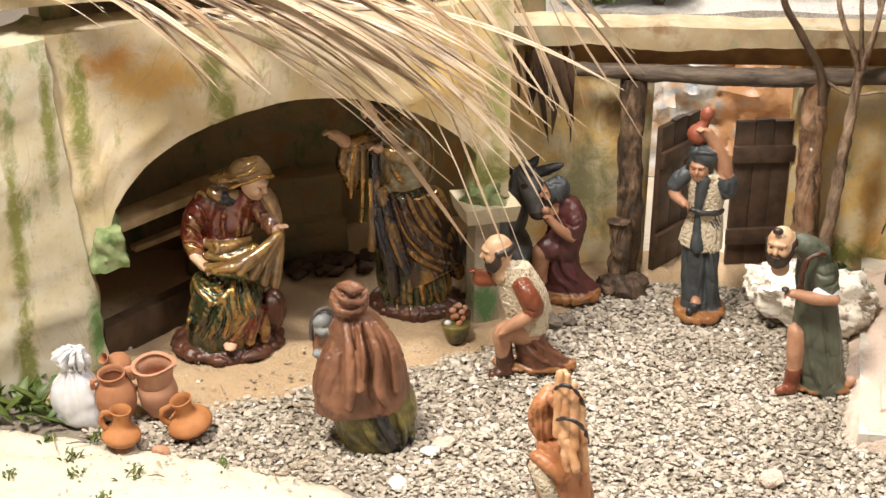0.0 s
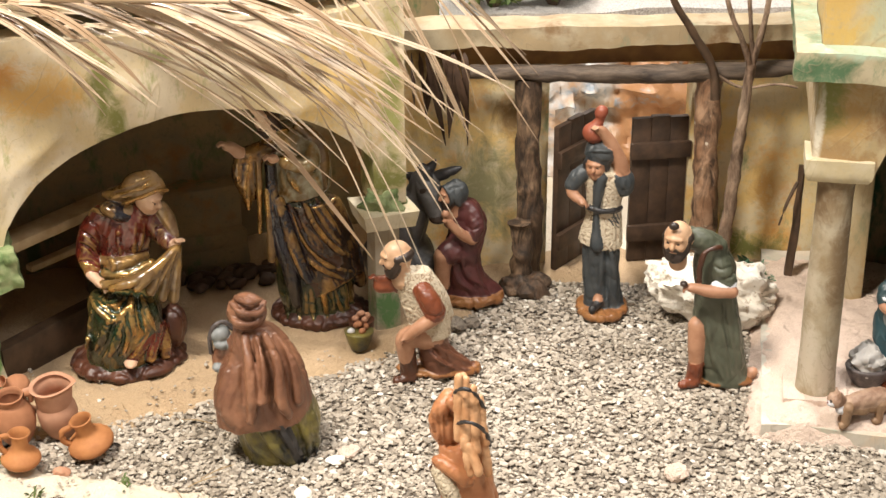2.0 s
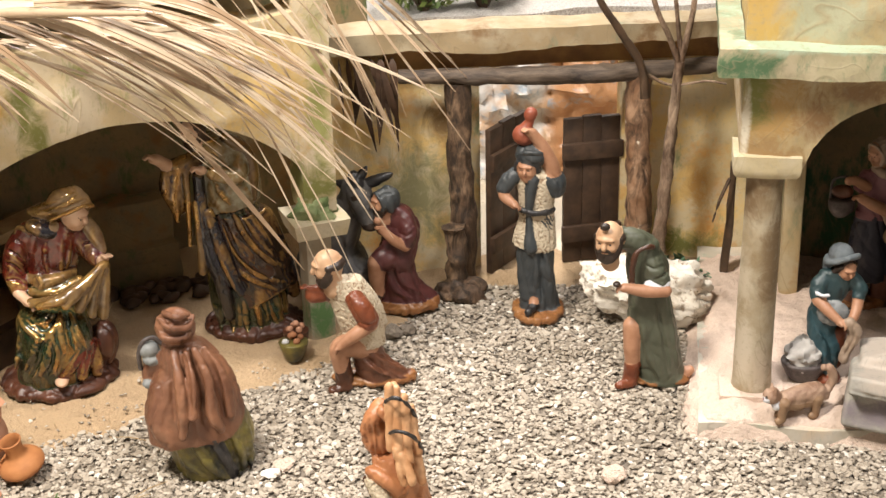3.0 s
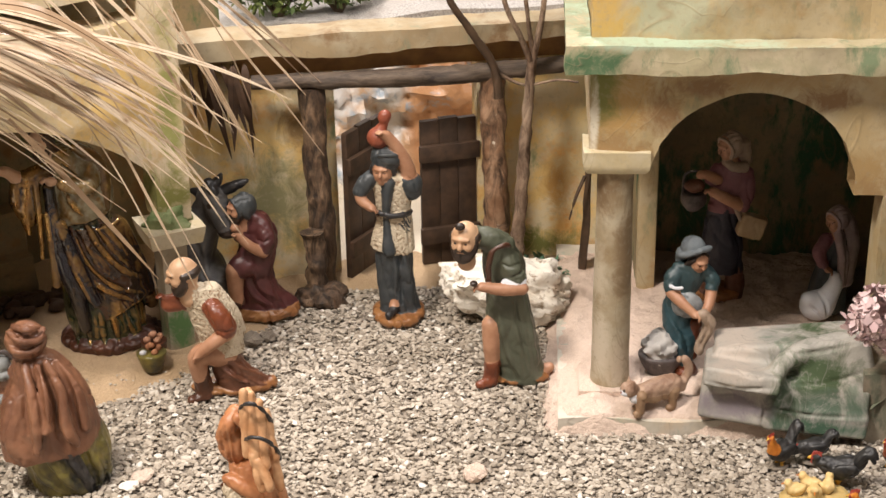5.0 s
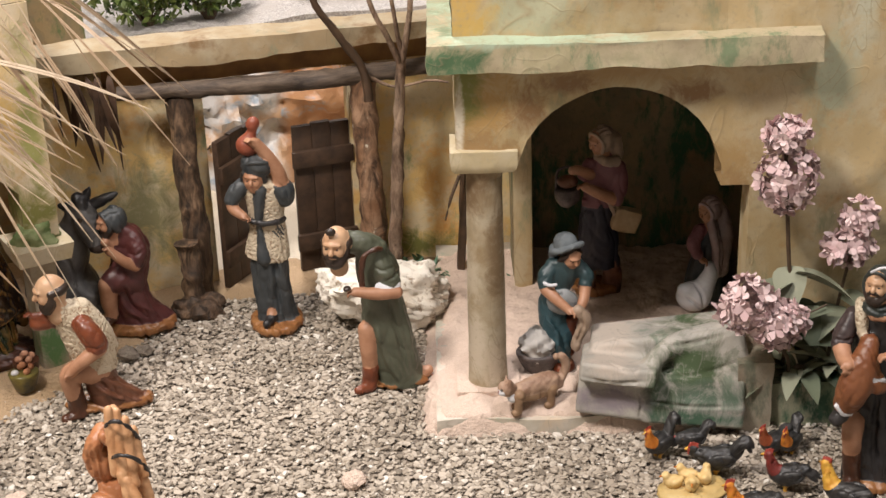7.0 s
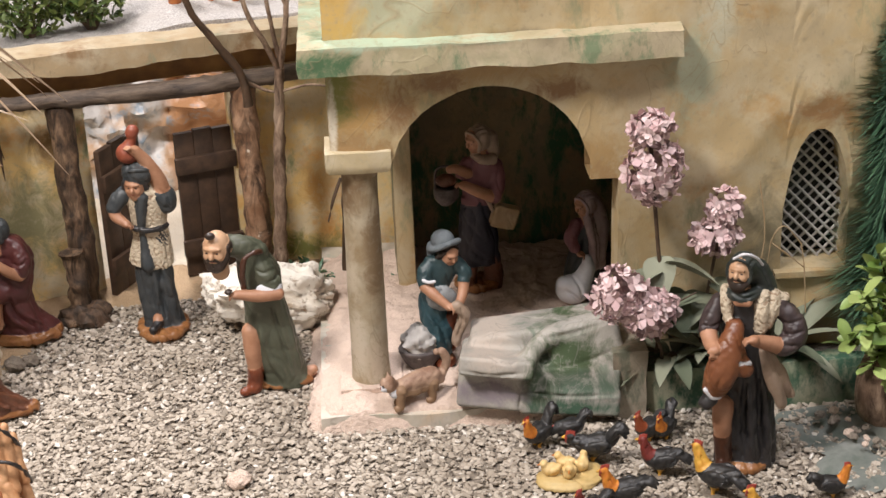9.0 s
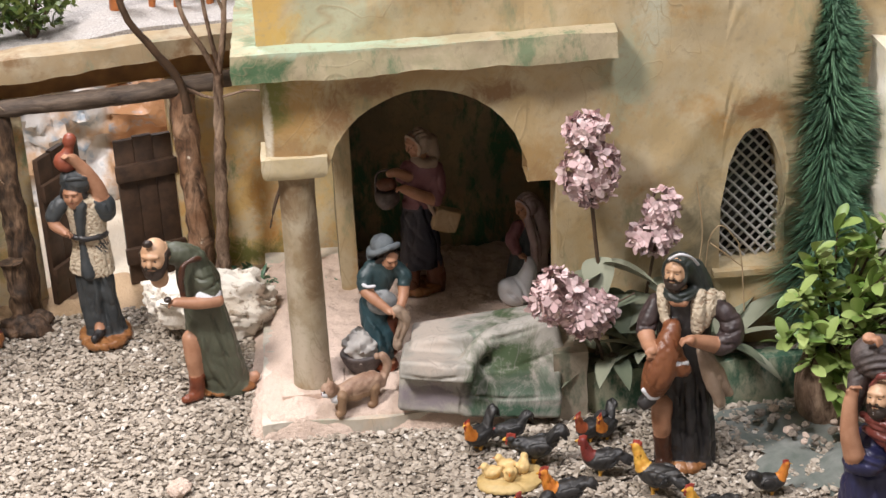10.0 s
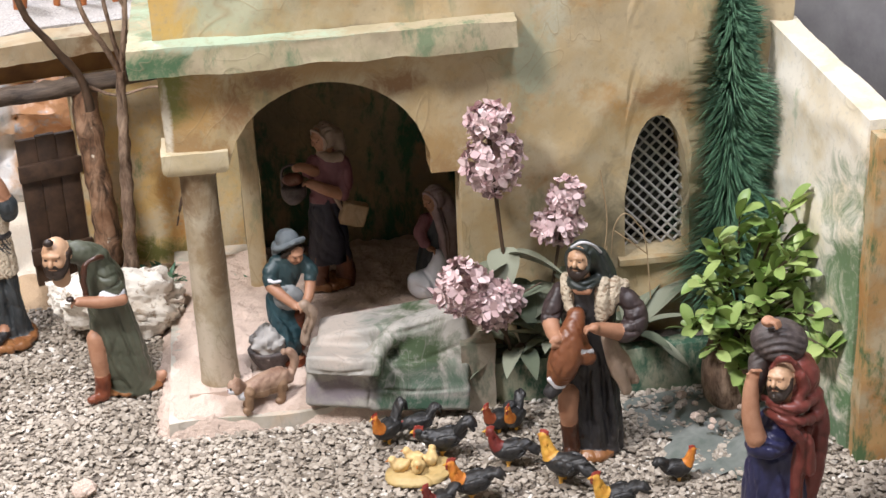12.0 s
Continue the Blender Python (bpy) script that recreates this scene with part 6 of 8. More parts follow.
f.tube("orange_robe", [(-33, -14, 101), (-20, -20, 94), (-7, -20, 83)], [5.4, 7.0, 6.5], 3)
f.tube("fleece", [(-32, -14, 89), (-23, -18, 73), (-14, -18, 48)], [6.5, 8.6, 7.6], 2)
f.tube("boot", [(-36, -8, 88), (-28, -12, 66)], [5.4, 5.4])
for a, b, r in (((-14, -10, 187), (-14, -20, 129), 4.9), ((-8, -8, 183), (-7, -24, 125), 5.1), ((-2, -8, 173), (2, -24, 118), 5.4), ((4, -6, 163), (10, -16, 121), 4.9), ((-10, -4, 183), (0, -10, 126), 5.4),
                ((-5, -26, 124), (5, -34, 101), 4.9), ((-12, 0, 162), (7, -8, 88), 6.5), ((5, -12, 133), (14, -18, 90), 4.9), ((-9, -24, 129), (-3, -30, 97), 4.3)):
    f.tube("firewood", [a, Vector(a).lerp(Vector(b), 0.5), b], [r * 0.84, r * 0.92, r * 0.8], 0.3)
f.tube("black", [(-19, -8, 166), (-14, -20, 180), (-5, -24, 182), (4, -18, 170), (10, -6, 149)], 1.4, 0.4)
f.tube("black", [(-18, -14, 139), (-9, -30, 152), (3, -32, 150), (11, -22, 135), (15, -8, 114)], 1.4, 0.4)
f.place("firewood_carrier_figurine", pose(0.2544, 0.6868, 0.0000, 0, 0, -3.8), "orange brown figurine carrying a tied firewood bundle")

# bagpiper in black
f = Sculpt()
f.body("base_wood", [(0, -6, 0, 26.7, 26), (0, -6, 5, 26.7, 26), (0, -6, 8, 22.0, 20)], folds=5, amp=0.8)
f.body("black", [(3, 2, 0, 31.3, 25), (3, 2, 32, 29.6, 24), (2, 2, 72, 27.8, 22), (0, 2, 118, 25.5, 20), (-1, 2, 152, 27.8, 20), (0, 2, 177, 31.3, 18), (0, 2, 190, 23.2, 14), (-1, 2, 198, 10.4, 10)], folds=7, amp=2.0, wave=1)
f.ridge("black", [(-14, -20, 85), (-11, -24, 55), (-9, -24, 18)], 4)
f.ridge("black", [(3, -22, 99), (6, -25, 62), (10, -24, 18)], 4)
f.ridge("black", [(19, -15, 95), (22, -18, 58), (26, -16, 17)], 4)
f.groove([(-2, -22, 105), (-1, -27, 63), (1, -27, 20)], 3)
f.groove([(12, -18, 103), (15, -24, 61), (19, -22, 17)], 3)
f.tube("skin", [(-22, -20, 73), (-22, -24, 58), (-21, -22, 40)], [10.4, 9.9, 8.1])
f.tube("boot", [(-21, -22, 42), (-20, -22, 27), (-19, -22, 12)], [8.7, 8.1, 8.1], 1)
f.tube("boot", [(-19, -24, 11), (-23, -34, 10)], [7.0, 5.2])
f.tube("headscarf", [(16, -18, 136), (25, -18, 106), (36, -14, 75)], [4.6, 7.0, 5.8], 2)
f.tube("headscarf", [(20, -14, 134), (33, -12, 106), (44, -8, 83)], [4.6, 7.0, 4.6], 2)
m = f.head((-9, -10, 218), 13.9, -112, -6, "skin_bald", beard="beard", ears=False)
f.scarf("black_green", m, 14.5, 0.36, 1.08, 4)
f.tube("black_green", [(7, 0, 215), (14, 2, 200), (20, 2, 192)], [11.6, 11.6, 7.0], 5)
f.tube("black_green", [(-20, -4, 196), (-14, -16, 194), (-2, -18, 194), (11, -6, 197)], [4.6, 5.8, 5.8, 4.6], 3)
f.groove([(-17, -24, 201), (-5, -32, 199), (9, -22, 201)], 1.4)
f.groove([(6, -14, 231), (13, -12, 217), (19, -10, 201)], 1.6)
f.tube("sack", [(-17, -22, 236), (-7, -28, 244), (4, -22, 238), (11, -8, 224)], 1.5, 0.5)
f.tube("fleece", [(-23, -6, 196), (-22, -12, 185), (-20, -15, 168)], [5.2, 5.8, 4.6], 2)
f.tube("fleece", [(13, -9, 192), (12, -14, 176), (12, -15, 158)], [6.4, 7.0, 5.8], 2)
f.tube("fleece", [(23, -4, 190), (22, -9, 177), (19, -11, 162)], [6.4, 6.4, 4.6], 2)
f.tube("fleece", [(17, -4, 193), (34, 0, 186)], [4.6, 4.6], 2)
f.tube("skin", [(-11, -18, 189), (-2, -20, 189)], [5.2, 4.6], 2)
f.tube("brown_black", [(31, -2, 177), (43, -8, 164), (44, -14, 150), (34, -20, 142)], [9.3, 11.0, 12.8, 9.9], 3)
f.groove([(31, -26, 173), (40, -30, 173), (51, -20, 173)], 1.8)
f.groove([(31, -34, 167), (40, -38, 165), (52, -28, 164)], 1.8)
f.groove([(29, -38, 158), (37, -40, 154), (48, -32, 150)], 1.6)
f.tube("brown_black", [(-30, 0, 179), (-36, -8, 164), (-39, -14, 155)], [8.1, 9.9, 9.3], 3)
f.groove([(-46, -24, 166), (-37, -34, 168), (-28, -28, 170)], 1.6)
f.tube("brown_bag", [(-13, -24, 162), (-19, -34, 143), (-25, -38, 120), (-30, -34, 102)], [9.3, 13.9, 16.8, 12.8], 5)
f.tube("brown_bag", [(-13, -32, 136), (-3, -34, 123)], [12.8, 8.7], 5)
f.tube("sack", [(-8, -42, 134), (2, -36, 131)], [2.3, 2.3], 0.5)
f.tube("sack", [(-40, -44, 104), (-33, -44, 96), (-26, -42, 95)], 2.3, 0.6)
f.tube("black", [(-35, -38, 91), (-39, -40, 87)], [7.5, 6.4], 1)
f.tube("skin", [(31, -20, 143), (17, -30, 151), (6, -38, 157)], [8.7, 7.5, 5.8], 1)
f.hand("skin", (6, -42, 160), (-0.9, -0.2, 0.0), 8.7)
f.tube("skin", [(-38, -18, 152), (-35, -30, 147), (-32, -40, 147)], [8.7, 7.5, 5.8], 1)
f.hand("skin", (-32, -42, 149), (0.0, -0.4, -0.8), 8.1)
f.place("bagpiper_figurine", pose(0.9656, 0.6630, 0.0000, 0, 0, -24.7), "black robed bearded figurine squeezing a brown leather bag")

# porter with a bundle
f = Sculpt()
f.body("navy", [(-2, 0, 2, 32.6, 27), (-3, 0, 34, 31.5, 26), (-5, 0, 65, 29.4, 24), (-6, 0, 92, 25.2, 22), (-6, 0, 113, 24.2, 20), (-3, 0, 134, 17.9, 16), (-1, 0, 146, 9.5, 10)], folds=6, amp=1.8, wave=0.8)
f.ridge("navy", [(-21, -22, 90), (-17, -26, 68), (-18, -26, 32)], 4)
f.ridge("navy", [(-3, -24, 89), (2, -27, 65), (5, -26, 28)], 4)
f.tube("navy", [(4, -8, 119), (-8, -20, 116), (-21, -24, 117)], [12.6, 14.2, 12.6], 4)
f.groove([(-24, -46, 139), (-16, -50, 131), (-2, -46, 124)], 2)
f.groove([(-16, -42, 142), (-9, -48, 136), (4, -40, 129)], 2)
f.groove([(-21, -36, 109), (-8, -38, 108), (6, -30, 110)], 2.4)
f.tube("skin", [(-23, -28, 126), (-28, -26, 147), (-29, -22, 171), (-28, -20, 182)], [9.5, 8.4, 6.8, 5.3], 2)
f.hand("skin", (-28, -20, 182), (0.25, -0.1, 0.9), 7.9)
f.tube("basket", [(-23, 2, 186), (-24, -4, 175), (-23, -4, 161)], [10.5, 8.4, 4.2], 4)
f.ball("basket", (-7, 4, 208), (25.2, 24, 18.9), (0, 6, 0), 3)
for i in range(4):
    f.groove([(-28, -14, 217), (-15, -26, 231), (0, -22, 232), (15, -4, 217)][:4] if i == 0 else [(p[0], p[1] - 1, p[2] - 7.5 * i) for p in ((-28, -12, 216), (-15, -24, 230), (0, -22, 232), (15, -4, 217))], 1.6, 2)
f.hand("skin", (-19, -12, 234), (0.9, -0.3, 0.1), 9.5)
m = f.head((-3, -18, 182), 14.2, -118, -8, "skin_bald", beard="beard", roll=8, ears=False)
f.ball("red_hood", (7, 2, 175), (22.6, 22, 23.6), k=2)
f.tube("red_hood", [(-13, -20, 192), (-5, -24, 204), (5, -24, 203), (14, -18, 186)], [1.6, 2.6, 2.6, 2.6], 2)
f.tube("red_hood", [(13, -22, 189), (17, -20, 176), (11, -22, 163)], [4.7, 5.3, 4.7], 3)
f.tube("red_hood", [(-17, -14, 159), (-3, -28, 158), (13, -26, 158), (28, -4, 159)], [3.2, 4.7, 5.3, 4.7], 3)
f.tube("red_hood", [(-15, -14, 145), (-1, -28, 148), (16, -26, 145), (30, -4, 139)], [3.2, 4.7, 5.3, 4.7], 3)
f.tube("red_hood", [(-5, -22, 143), (8, -28, 137), (20, -22, 120), (24, -16, 90)], [3.2, 5.8, 7.4, 6.8], 3)
f.tube("red_hood", [(25, 0, 156), (31, 2, 121), (29, 2, 79), (24, 0, 43)], [9.5, 10.5, 9.5, 8.4], 4)
f.tube("red_hood", [(20, -10, 127), (16, -16, 95), (15, -18, 54)], [6.3, 6.3, 5.3], 3)
f.groove([(-13, -28, 160), (2, -42, 161), (18, -36, 158)], 2)
f.groove([(-3, -34, 153), (11, -42, 150), (23, -30, 128)], 2)
f.groove([(23, -16, 125), (22, -22, 93), (19, -24, 58)], 2.4)
f.place("porter_figurine", pose(1.0549, 0.4449, 0.0000, 0, 0, -32.2), "figurine in navy robe and dark red hood shouldering a bundle")

# washerwoman kneeling in the porch
f = Sculpt()
f.tube("skin", [(4, -4, 8), (8, -12, 3)], [7.6, 6.9])
f.body("sleeve_brown", [(5, -8, 1, 13.9, 16), (5, -8, 7, 11.4, 13)])
f.tube("teal_skirt", [(-6, 2, 75), (-5, 0, 55), (2, -6, 36), (2, -6, 17)], [15.8, 17.0, 14.5, 11.4], 4)
f.tube("sleeve_brown", [(14, -4, 55), (12, -4, 19)], [7.6, 6.3])
f.ridge("teal_skirt", [(-14, -18, 68), (-3, -24, 53), (-1, -20, 26)], 3)
f.groove([(-8, -22, 66), (3, -24, 49), (6, -20, 27)], 1.8)
f.body("teal", [(-7, 2, 68, 13.9, 14), (-3, 0, 89, 15.2, 14), (5, -2, 111, 18.3, 14), (9, -4, 127, 14.5, 11), (11, -4, 133, 7.6, 8)], folds=3, amp=0.7)
f.ball("grey_cloth", (4, -14, 84), (17.7, 10, 14.5), (0, 15, 0), 2)
f.ridge("grey_cloth", [(-8, -20, 96), (3, -26, 84), (14, -24, 75)], 2)
f.tube("teal", [(-6, -4, 122), (-13, -10, 112), (-13, -16, 101)], [8.2, 9.5, 7.6], 3)
f.tube("sack", [(-19, -14, 110), (-12, -24, 109), (-4, -26, 110)], 1.9, 1)
f.tube("skin", [(-13, -18, 100), (-2, -28, 92), (10, -34, 83)], [6.9, 5.7, 4.4], 1)
f.hand("skin", (10, -34, 83), (0.8, -0.3, -0.5), 6.9)
f.tube("teal", [(22, -4, 121), (29, -8, 112), (29, -12, 104)], [7.6, 8.2, 6.9], 3)
f.tube("skin", [(29, -12, 103), (26, -22, 90), (20, -32, 81)], [6.3, 5.7, 4.4], 1)
f.tube("headscarf", [(19, -34, 83), (27, -32, 71), (21, -30, 53), (17, -28, 36)], [5.7, 6.9, 5.7, 5.1], 2)
f.groove([(23, -42, 83), (24, -40, 65), (17, -36, 43)], 1.6)
f.head((13, -8, 135), 12.0, -62, 20, hair="beard")
f.ball("hat_grey", (8, -4, 149), (12.6, 13, 12.0), (0, 20, 0), 2)
f.tube("hat_grey", [(-7, -2, 138), (1, -16, 144), (14, -22, 152), (25, -10, 150)], [2.5, 3.2, 3.2, 2.5], 1.5)
f.tube("hat_grey", [(-3, 0, 140), (-6, 4, 129)], [6.3, 3.8], 2)
f.place("washerwoman_figurine", pose(0.7234, 0.9328, 0.0220, 0, 0, -12.9), "kneeling figurine in teal dress and grey brimmed hat")

# woman standing at the back of the porch
f = Sculpt()
f.body("base_wood", [(0, 0, 0, 27.5, 22), (0, 0, 7, 28.2, 23), (0, 0, 9, 25.4, 20)])
f.tube("breeches", [(-6, -6, 40), (-7, -8, 26), (-10, -10, 13)], [10.3, 8.9, 10.3])
f.tube("breeches", [(18, 0, 39), (21, 2, 15), (20, 2, -0)], [11.0, 12.4, 12.4])
f.body("navy_dark", [(3, 0, 34, 25.4, 20), (4, 0, 63, 24.7, 19), (3, 0, 92, 22.0, 17), (4, 0, 118, 18.6, 14)], folds=6, amp=1.6)
f.body("mauve", [(4, 0, 113, 19.2, 15), (6, 0, 132, 19.9, 15), (10, 0, 154, 22.7, 15), (11, 0, 168, 16.5, 12), (11, 0, 177, 6.9, 8)], folds=3, amp=0.7)
f.tube("headscarf", [(12, -17, 128), (19, -20, 113), (26, -18, 100)], 2.1, 0.6)
f.box("wood_light", (35, -16, 98), (15.1, 7, 13.7), (0, 18, 8), 2, 1)
m = f.head((5, -6, 193), 13.7, -142, 10, ears=False)
f.scarf("headscarf", m, 13.7, 0.34, 1.10, 5)
f.tube("headscarf", [(1, -10, 175), (11, -16, 171), (23, -8, 169)], [4.1, 5.5, 6.2], 2)
f.tube("headscarf", [(20, 2, 191), (24, 4, 174)], [10.3, 8.2], 3)
f.tube("mauve", [(26, 0, 156), (27, -6, 137), (23, -14, 124)], [9.6, 11.0, 8.9], 3)
f.tube("skin", [(21, -16, 124), (4, -24, 135), (-12, -28, 145)], [6.9, 6.9, 5.5], 1)
f.hand("skin", (-12, -28, 145), (-0.9, -0.1, 0.2), 7.6)
f.tube("mauve", [(-6, -4, 162), (-13, -12, 154)], [8.9, 8.2], 3)
f.tube("skin", [(-7, -16, 155), (-21, -22, 164), (-28, -24, 164)], [6.2, 5.5, 4.8], 1)
f.body("basket", [(-34, -12, 115, 6.9, 7), (-33, -12, 124, 15.1, 14), (-33, -12, 135, 15.8, 15), (-32, -12, 138, 13.7, 13)], k=1)
f.ball("breeches", (-33, -12, 146), (11.7, 10, 7.6), k=2)
f.tube("basket", [(-46, -12, 138), (-44, -10, 158), (-30, -10, 163), (-18, -12, 154)], 1.7, 0.5)
f.place("standing_woman_figurine", pose(0.8164, 1.0932, 0.0240, 0, 0, -14.7), "standing figurine in mauve blouse, dark skirt and beige headscarf")

# seated woman in a grey shawl
f = Sculpt(1.2)
f.body("charcoal", [(0, 0, 2, 24.5, 22), (2, 0, 36, 21.8, 20), (6, 0, 66, 18.4, 16), (9, 0, 89, 12.9, 12), (9, 0, 101, 6.8, 8)], folds=6, amp=1.5)
m = f.head((4, -6, 118), 12.3, -138, 12, ears=False)
f.scarf("shawl", m, 12.3, 0.34, 1.12, 5)
f.tube("shawl", [(17, 4, 113), (23, 0, 83), (21, -4, 41)], [8.9, 10.2, 7.5], 3)
f.tube("shawl", [(8, -12, 103), (15, -16, 73), (16, -16, 41)], [5.4, 6.1, 4.8], 3)
f.groove([(14, -14, 101), (19, -16, 72), (19, -16, 43)], 2)
f.tube("mauve", [(-5, -6, 93), (-13, -14, 79), (-8, -18, 67)], [7.5, 7.5, 6.1], 2)
f.hand("skin", (-3, -20, 61), (0.8, -0.2, -0.4), 6.8)
f.place("shawl_woman_figurine", pose(0.9294, 1.0316, 0.0240, 0, 0, -18.7), "seated figurine wrapped in a dull mauve shawl")

f = Sculpt(1.2)
f.ball("sack", (-3, 0, 18), (20.2, 17, 18.2), k=3)
f.tube("sack", [(7, 2, 26), (15, 4, 44), (15, 4, 55)], [13.5, 9.4, 6.1], 4)
f.ball("sack", (-12, -6, 28), (10.8, 10, 9.4), k=3)
f.groove([(-3, -14, 42), (6, -18, 29), (9, -16, 11)], 2)
f.groove([(-12, -16, 25), (-3, -18, 18), (5, -16, 9)], 2)
f.place("cloth_pile", pose(0.9142, 1.0116, 0.0220, 0, 0, -18.4), "pale rounded cloth bundle beside the shawled figurine", "bundle", "cloth goods")

# animals
f = Sculpt(1.4)
f.ball("ox_grey", (7, 0, 39), (43.7, 36, 40.9), k=6)
f.ball("ox_grey", (32, -22, 35), (31.0, 20, 19.7), k=6)
f.tube("ox_grey", [(14, -4, 72), (28, -10, 109), (38, -12, 133)], [28.2, 24.0, 18.3], 6)
f.tube("ox_grey", [(39, -14, 143), (47, -28, 129), (53, -38, 110)], [17.6, 16.9, 10.6], 5)
f.ball("beard", (55, -42, 106), (10.6, 8, 7.0), k=2)
f.tube("black", [(42, -14, 155), (49, -16, 163), (53, -16, 171)], [6.3, 4.9, 2.1], 2)
f.tube("black", [(56, -16, 150), (69, -18, 156), (83, -18, 161)], [6.3, 6.3, 2.1], 2)
f.tube("black", [(27, -10, 146), (17, -8, 149)], [6.3, 2.8], 2)
f.tube("black", [(38, -16, 159), (42, -24, 153), (45, -28, 146)], [7.0, 6.3, 3.5], 2)
f.paint("beard", [(37, -36, 139), (39, -36, 139)], 3.5)
f.paint("beard", [(58, -34, 136), (58, -34, 136)], 3.5)
f.tube("ox_grey", [(39, -34, 26), (56, -40, 25)], [8.5, 6.3], 4)
f.groove([(6, -24, 96), (20, -30, 84), (24, -34, 56)], 2.5)
f.place("ox_figurine", pose(0.1885, 1.2220, 0.0120, 0, 0, -1.5), "dark grey lying ox figurine behind the pillar", "ox", "animal figurines")

f = Sculpt(0.9)
f.tube("cat_fur", [(-20, 0, 23), (-8, 1, 25), (10, 3, 27), (22, 5, 26), (30, 6, 21)], [7.5, 9.5, 10.5, 10.5, 6], 3)
f.ball("cat_fur", (-29, -2, 31), (9.5, 8.5, 8.5), k=2.5)
f.tube("cat_belly", [(-18, -3, 17), (0, -1, 17), (20, 3, 19)], [5.5, 6, 6.5], 3)
f.ball("sack", (-35.5, -4, 28.5), (4.5, 5, 4), k=1.5)
f.ball("sack", (-25, -4, 21), (5, 6, 6.5), k=2)
for s in (-1, 1):
    f.tube("cat_fur", [(-28, -2 + 5 * s, 36), (-28, -2 + 6.5 * s, 42)], [3.2, 1.0], 1)
    f.ball("beard", (-37, -4 + 3 * s, 32), 1.5, op="paint")
f.ball("lips", (-39.5, -4.5, 29.5), 1.5, op="paint")
for x, y in ((-19, -7), (-14, 7), (19, -2), (26, 11)):
    f.tube("cat_belly", [(x - 4, y - 1, 2), (x, y, 3), (x + 0.5, y, 12), (x + 1, y, 22)], [3.6, 4, 4.4, 6.5], 2)
f.tube("cat_fur", [(29, 6, 23), (37, 9, 29), (40, 9, 40), (36, 9, 50), (30, 9, 52)], [5.5, 5, 4.6, 4.2, 3.4], 2)
f.place("cat_figurine", pose(0.672, 0.853, 0.019, 0, 0, 4), "small brown tabby cat figurine walking on the porch", "cat", "animal figurines")


def hen(name, x, y, turn, size, neck, label, peck=0.0, body="hen_black", high=1.0):
    """A small fowl, beak towards local -x; high: how steep its tail stands."""
    f = Sculpt(0.9)
    f.body("soil", [(0, 0, 0, 12 * size, 10 * size), (0, 0, 2.5, 10 * size, 8 * size)])
    s = size

    def at(a, b, c):
        return (a * s, b * s, c * s)
    for side in (-1, 1):
        f.tube("hen_yellow", [at(0, 3.5 * side, 1), at(0, 3.6 * side, 7), at(1, 4 * side, 13)], [1.3 * s, 1.3 * s, 3 * s], 1)
    f.tube(body, [at(-11, 0, 21), at(-4, 0, 19), at(6, 0, 20), at(15, 0, 24), at(20, 0, 27)], [6.5 * s, 9.8 * s, 9.8 * s, 6.5 * s, 4 * s], 3)
    for side in (-1, 1):
        f.ball(body, at(4, 8.5 * side, 21), [13 * s, 3.2 * s, 7 * s], (0, -12, 5 * side), 1)
        for i in range(3):
            f.tube("", [at(0 + 3 * i, 12 * side, 17 + 3 * i), at(8 + 3 * i, 11.5 * side, 19 + 3 * i), at(15, 9 * side, 21 + 2.5 * i)], 0.8 * s, 0.8, "cut")
    for i in range(5):
        a = (i - 2) * 1.6
        f.tube(body, [at(13, 0.6 * a, 25), at(20, a, 27 + 7 * high), at(25 + (i % 2), 1.3 * a, 29 + 11 * high - abs(a)), at(29 + 2 * (i % 2), 1.3 * a, 27 + 9 * high - 2 * abs(a))], [4.5 * s, 3.6 * s, 2.8 * s, 1.4 * s], 0.9)
    h = Vector((-17 - 5 * peck, 0, 42 - 24 * peck))
    f.tube(neck, [at(-7, 0, 21), at(-12, 0, 26 - 4 * peck), at(*(h - Vector((-1, 0, 4)))), at(*h)], [7.8 * s, 6.6 * s, 4.4 * s, 3.6 * s], 2)
    for i in range(6):
        a = i * 1.05
        f.tube("", [at(h.x + 2, 3 * math.cos(a), h.z - 5 + 3 * math.sin(a)), at(-9, 9.5 * math.cos(a), 23 + 9 * math.sin(a))], [0.5 * s, 0.9 * s], 0.8, "cut")
    f.ball(neck, at(*h), (4.2 * s, 3.6 * s, 3.9 * s), k=1)
    for i in range(4):
        f.tube("hen_red", [at(h.x - 2.6 + 1.9 * i, 0, h.z + 2.5), at(h.x - 2.4 + 2.2 * i, 0, h.z + 6.2 - 0.5 * abs(i - 1.5))], [1.5 * s, 0.9 * s], 0.7)
    f.ball("hen_red", at(h.x - 3.0, 0, h.z - 0.2), (2.0 * s, 2.8 * s, 2.0 * s), k=0.6)
    f.ball("hen_red", at(h.x - 3.4, 0, h.z - 4), (1.4 * s, 1.6 * s, 2.4 * s), k=0.6)
    f.tube("hen_yellow", [at(h.x - 3.6, 0, h.z + 0.3), at(h.x - 7.4, 0, h.z - 0.6)], [1.6 * s, 0.6 * s], 0.6)
    f.place(name, pose(x, y, 0.001, 0, 0, turn), label, "hen", "hens")


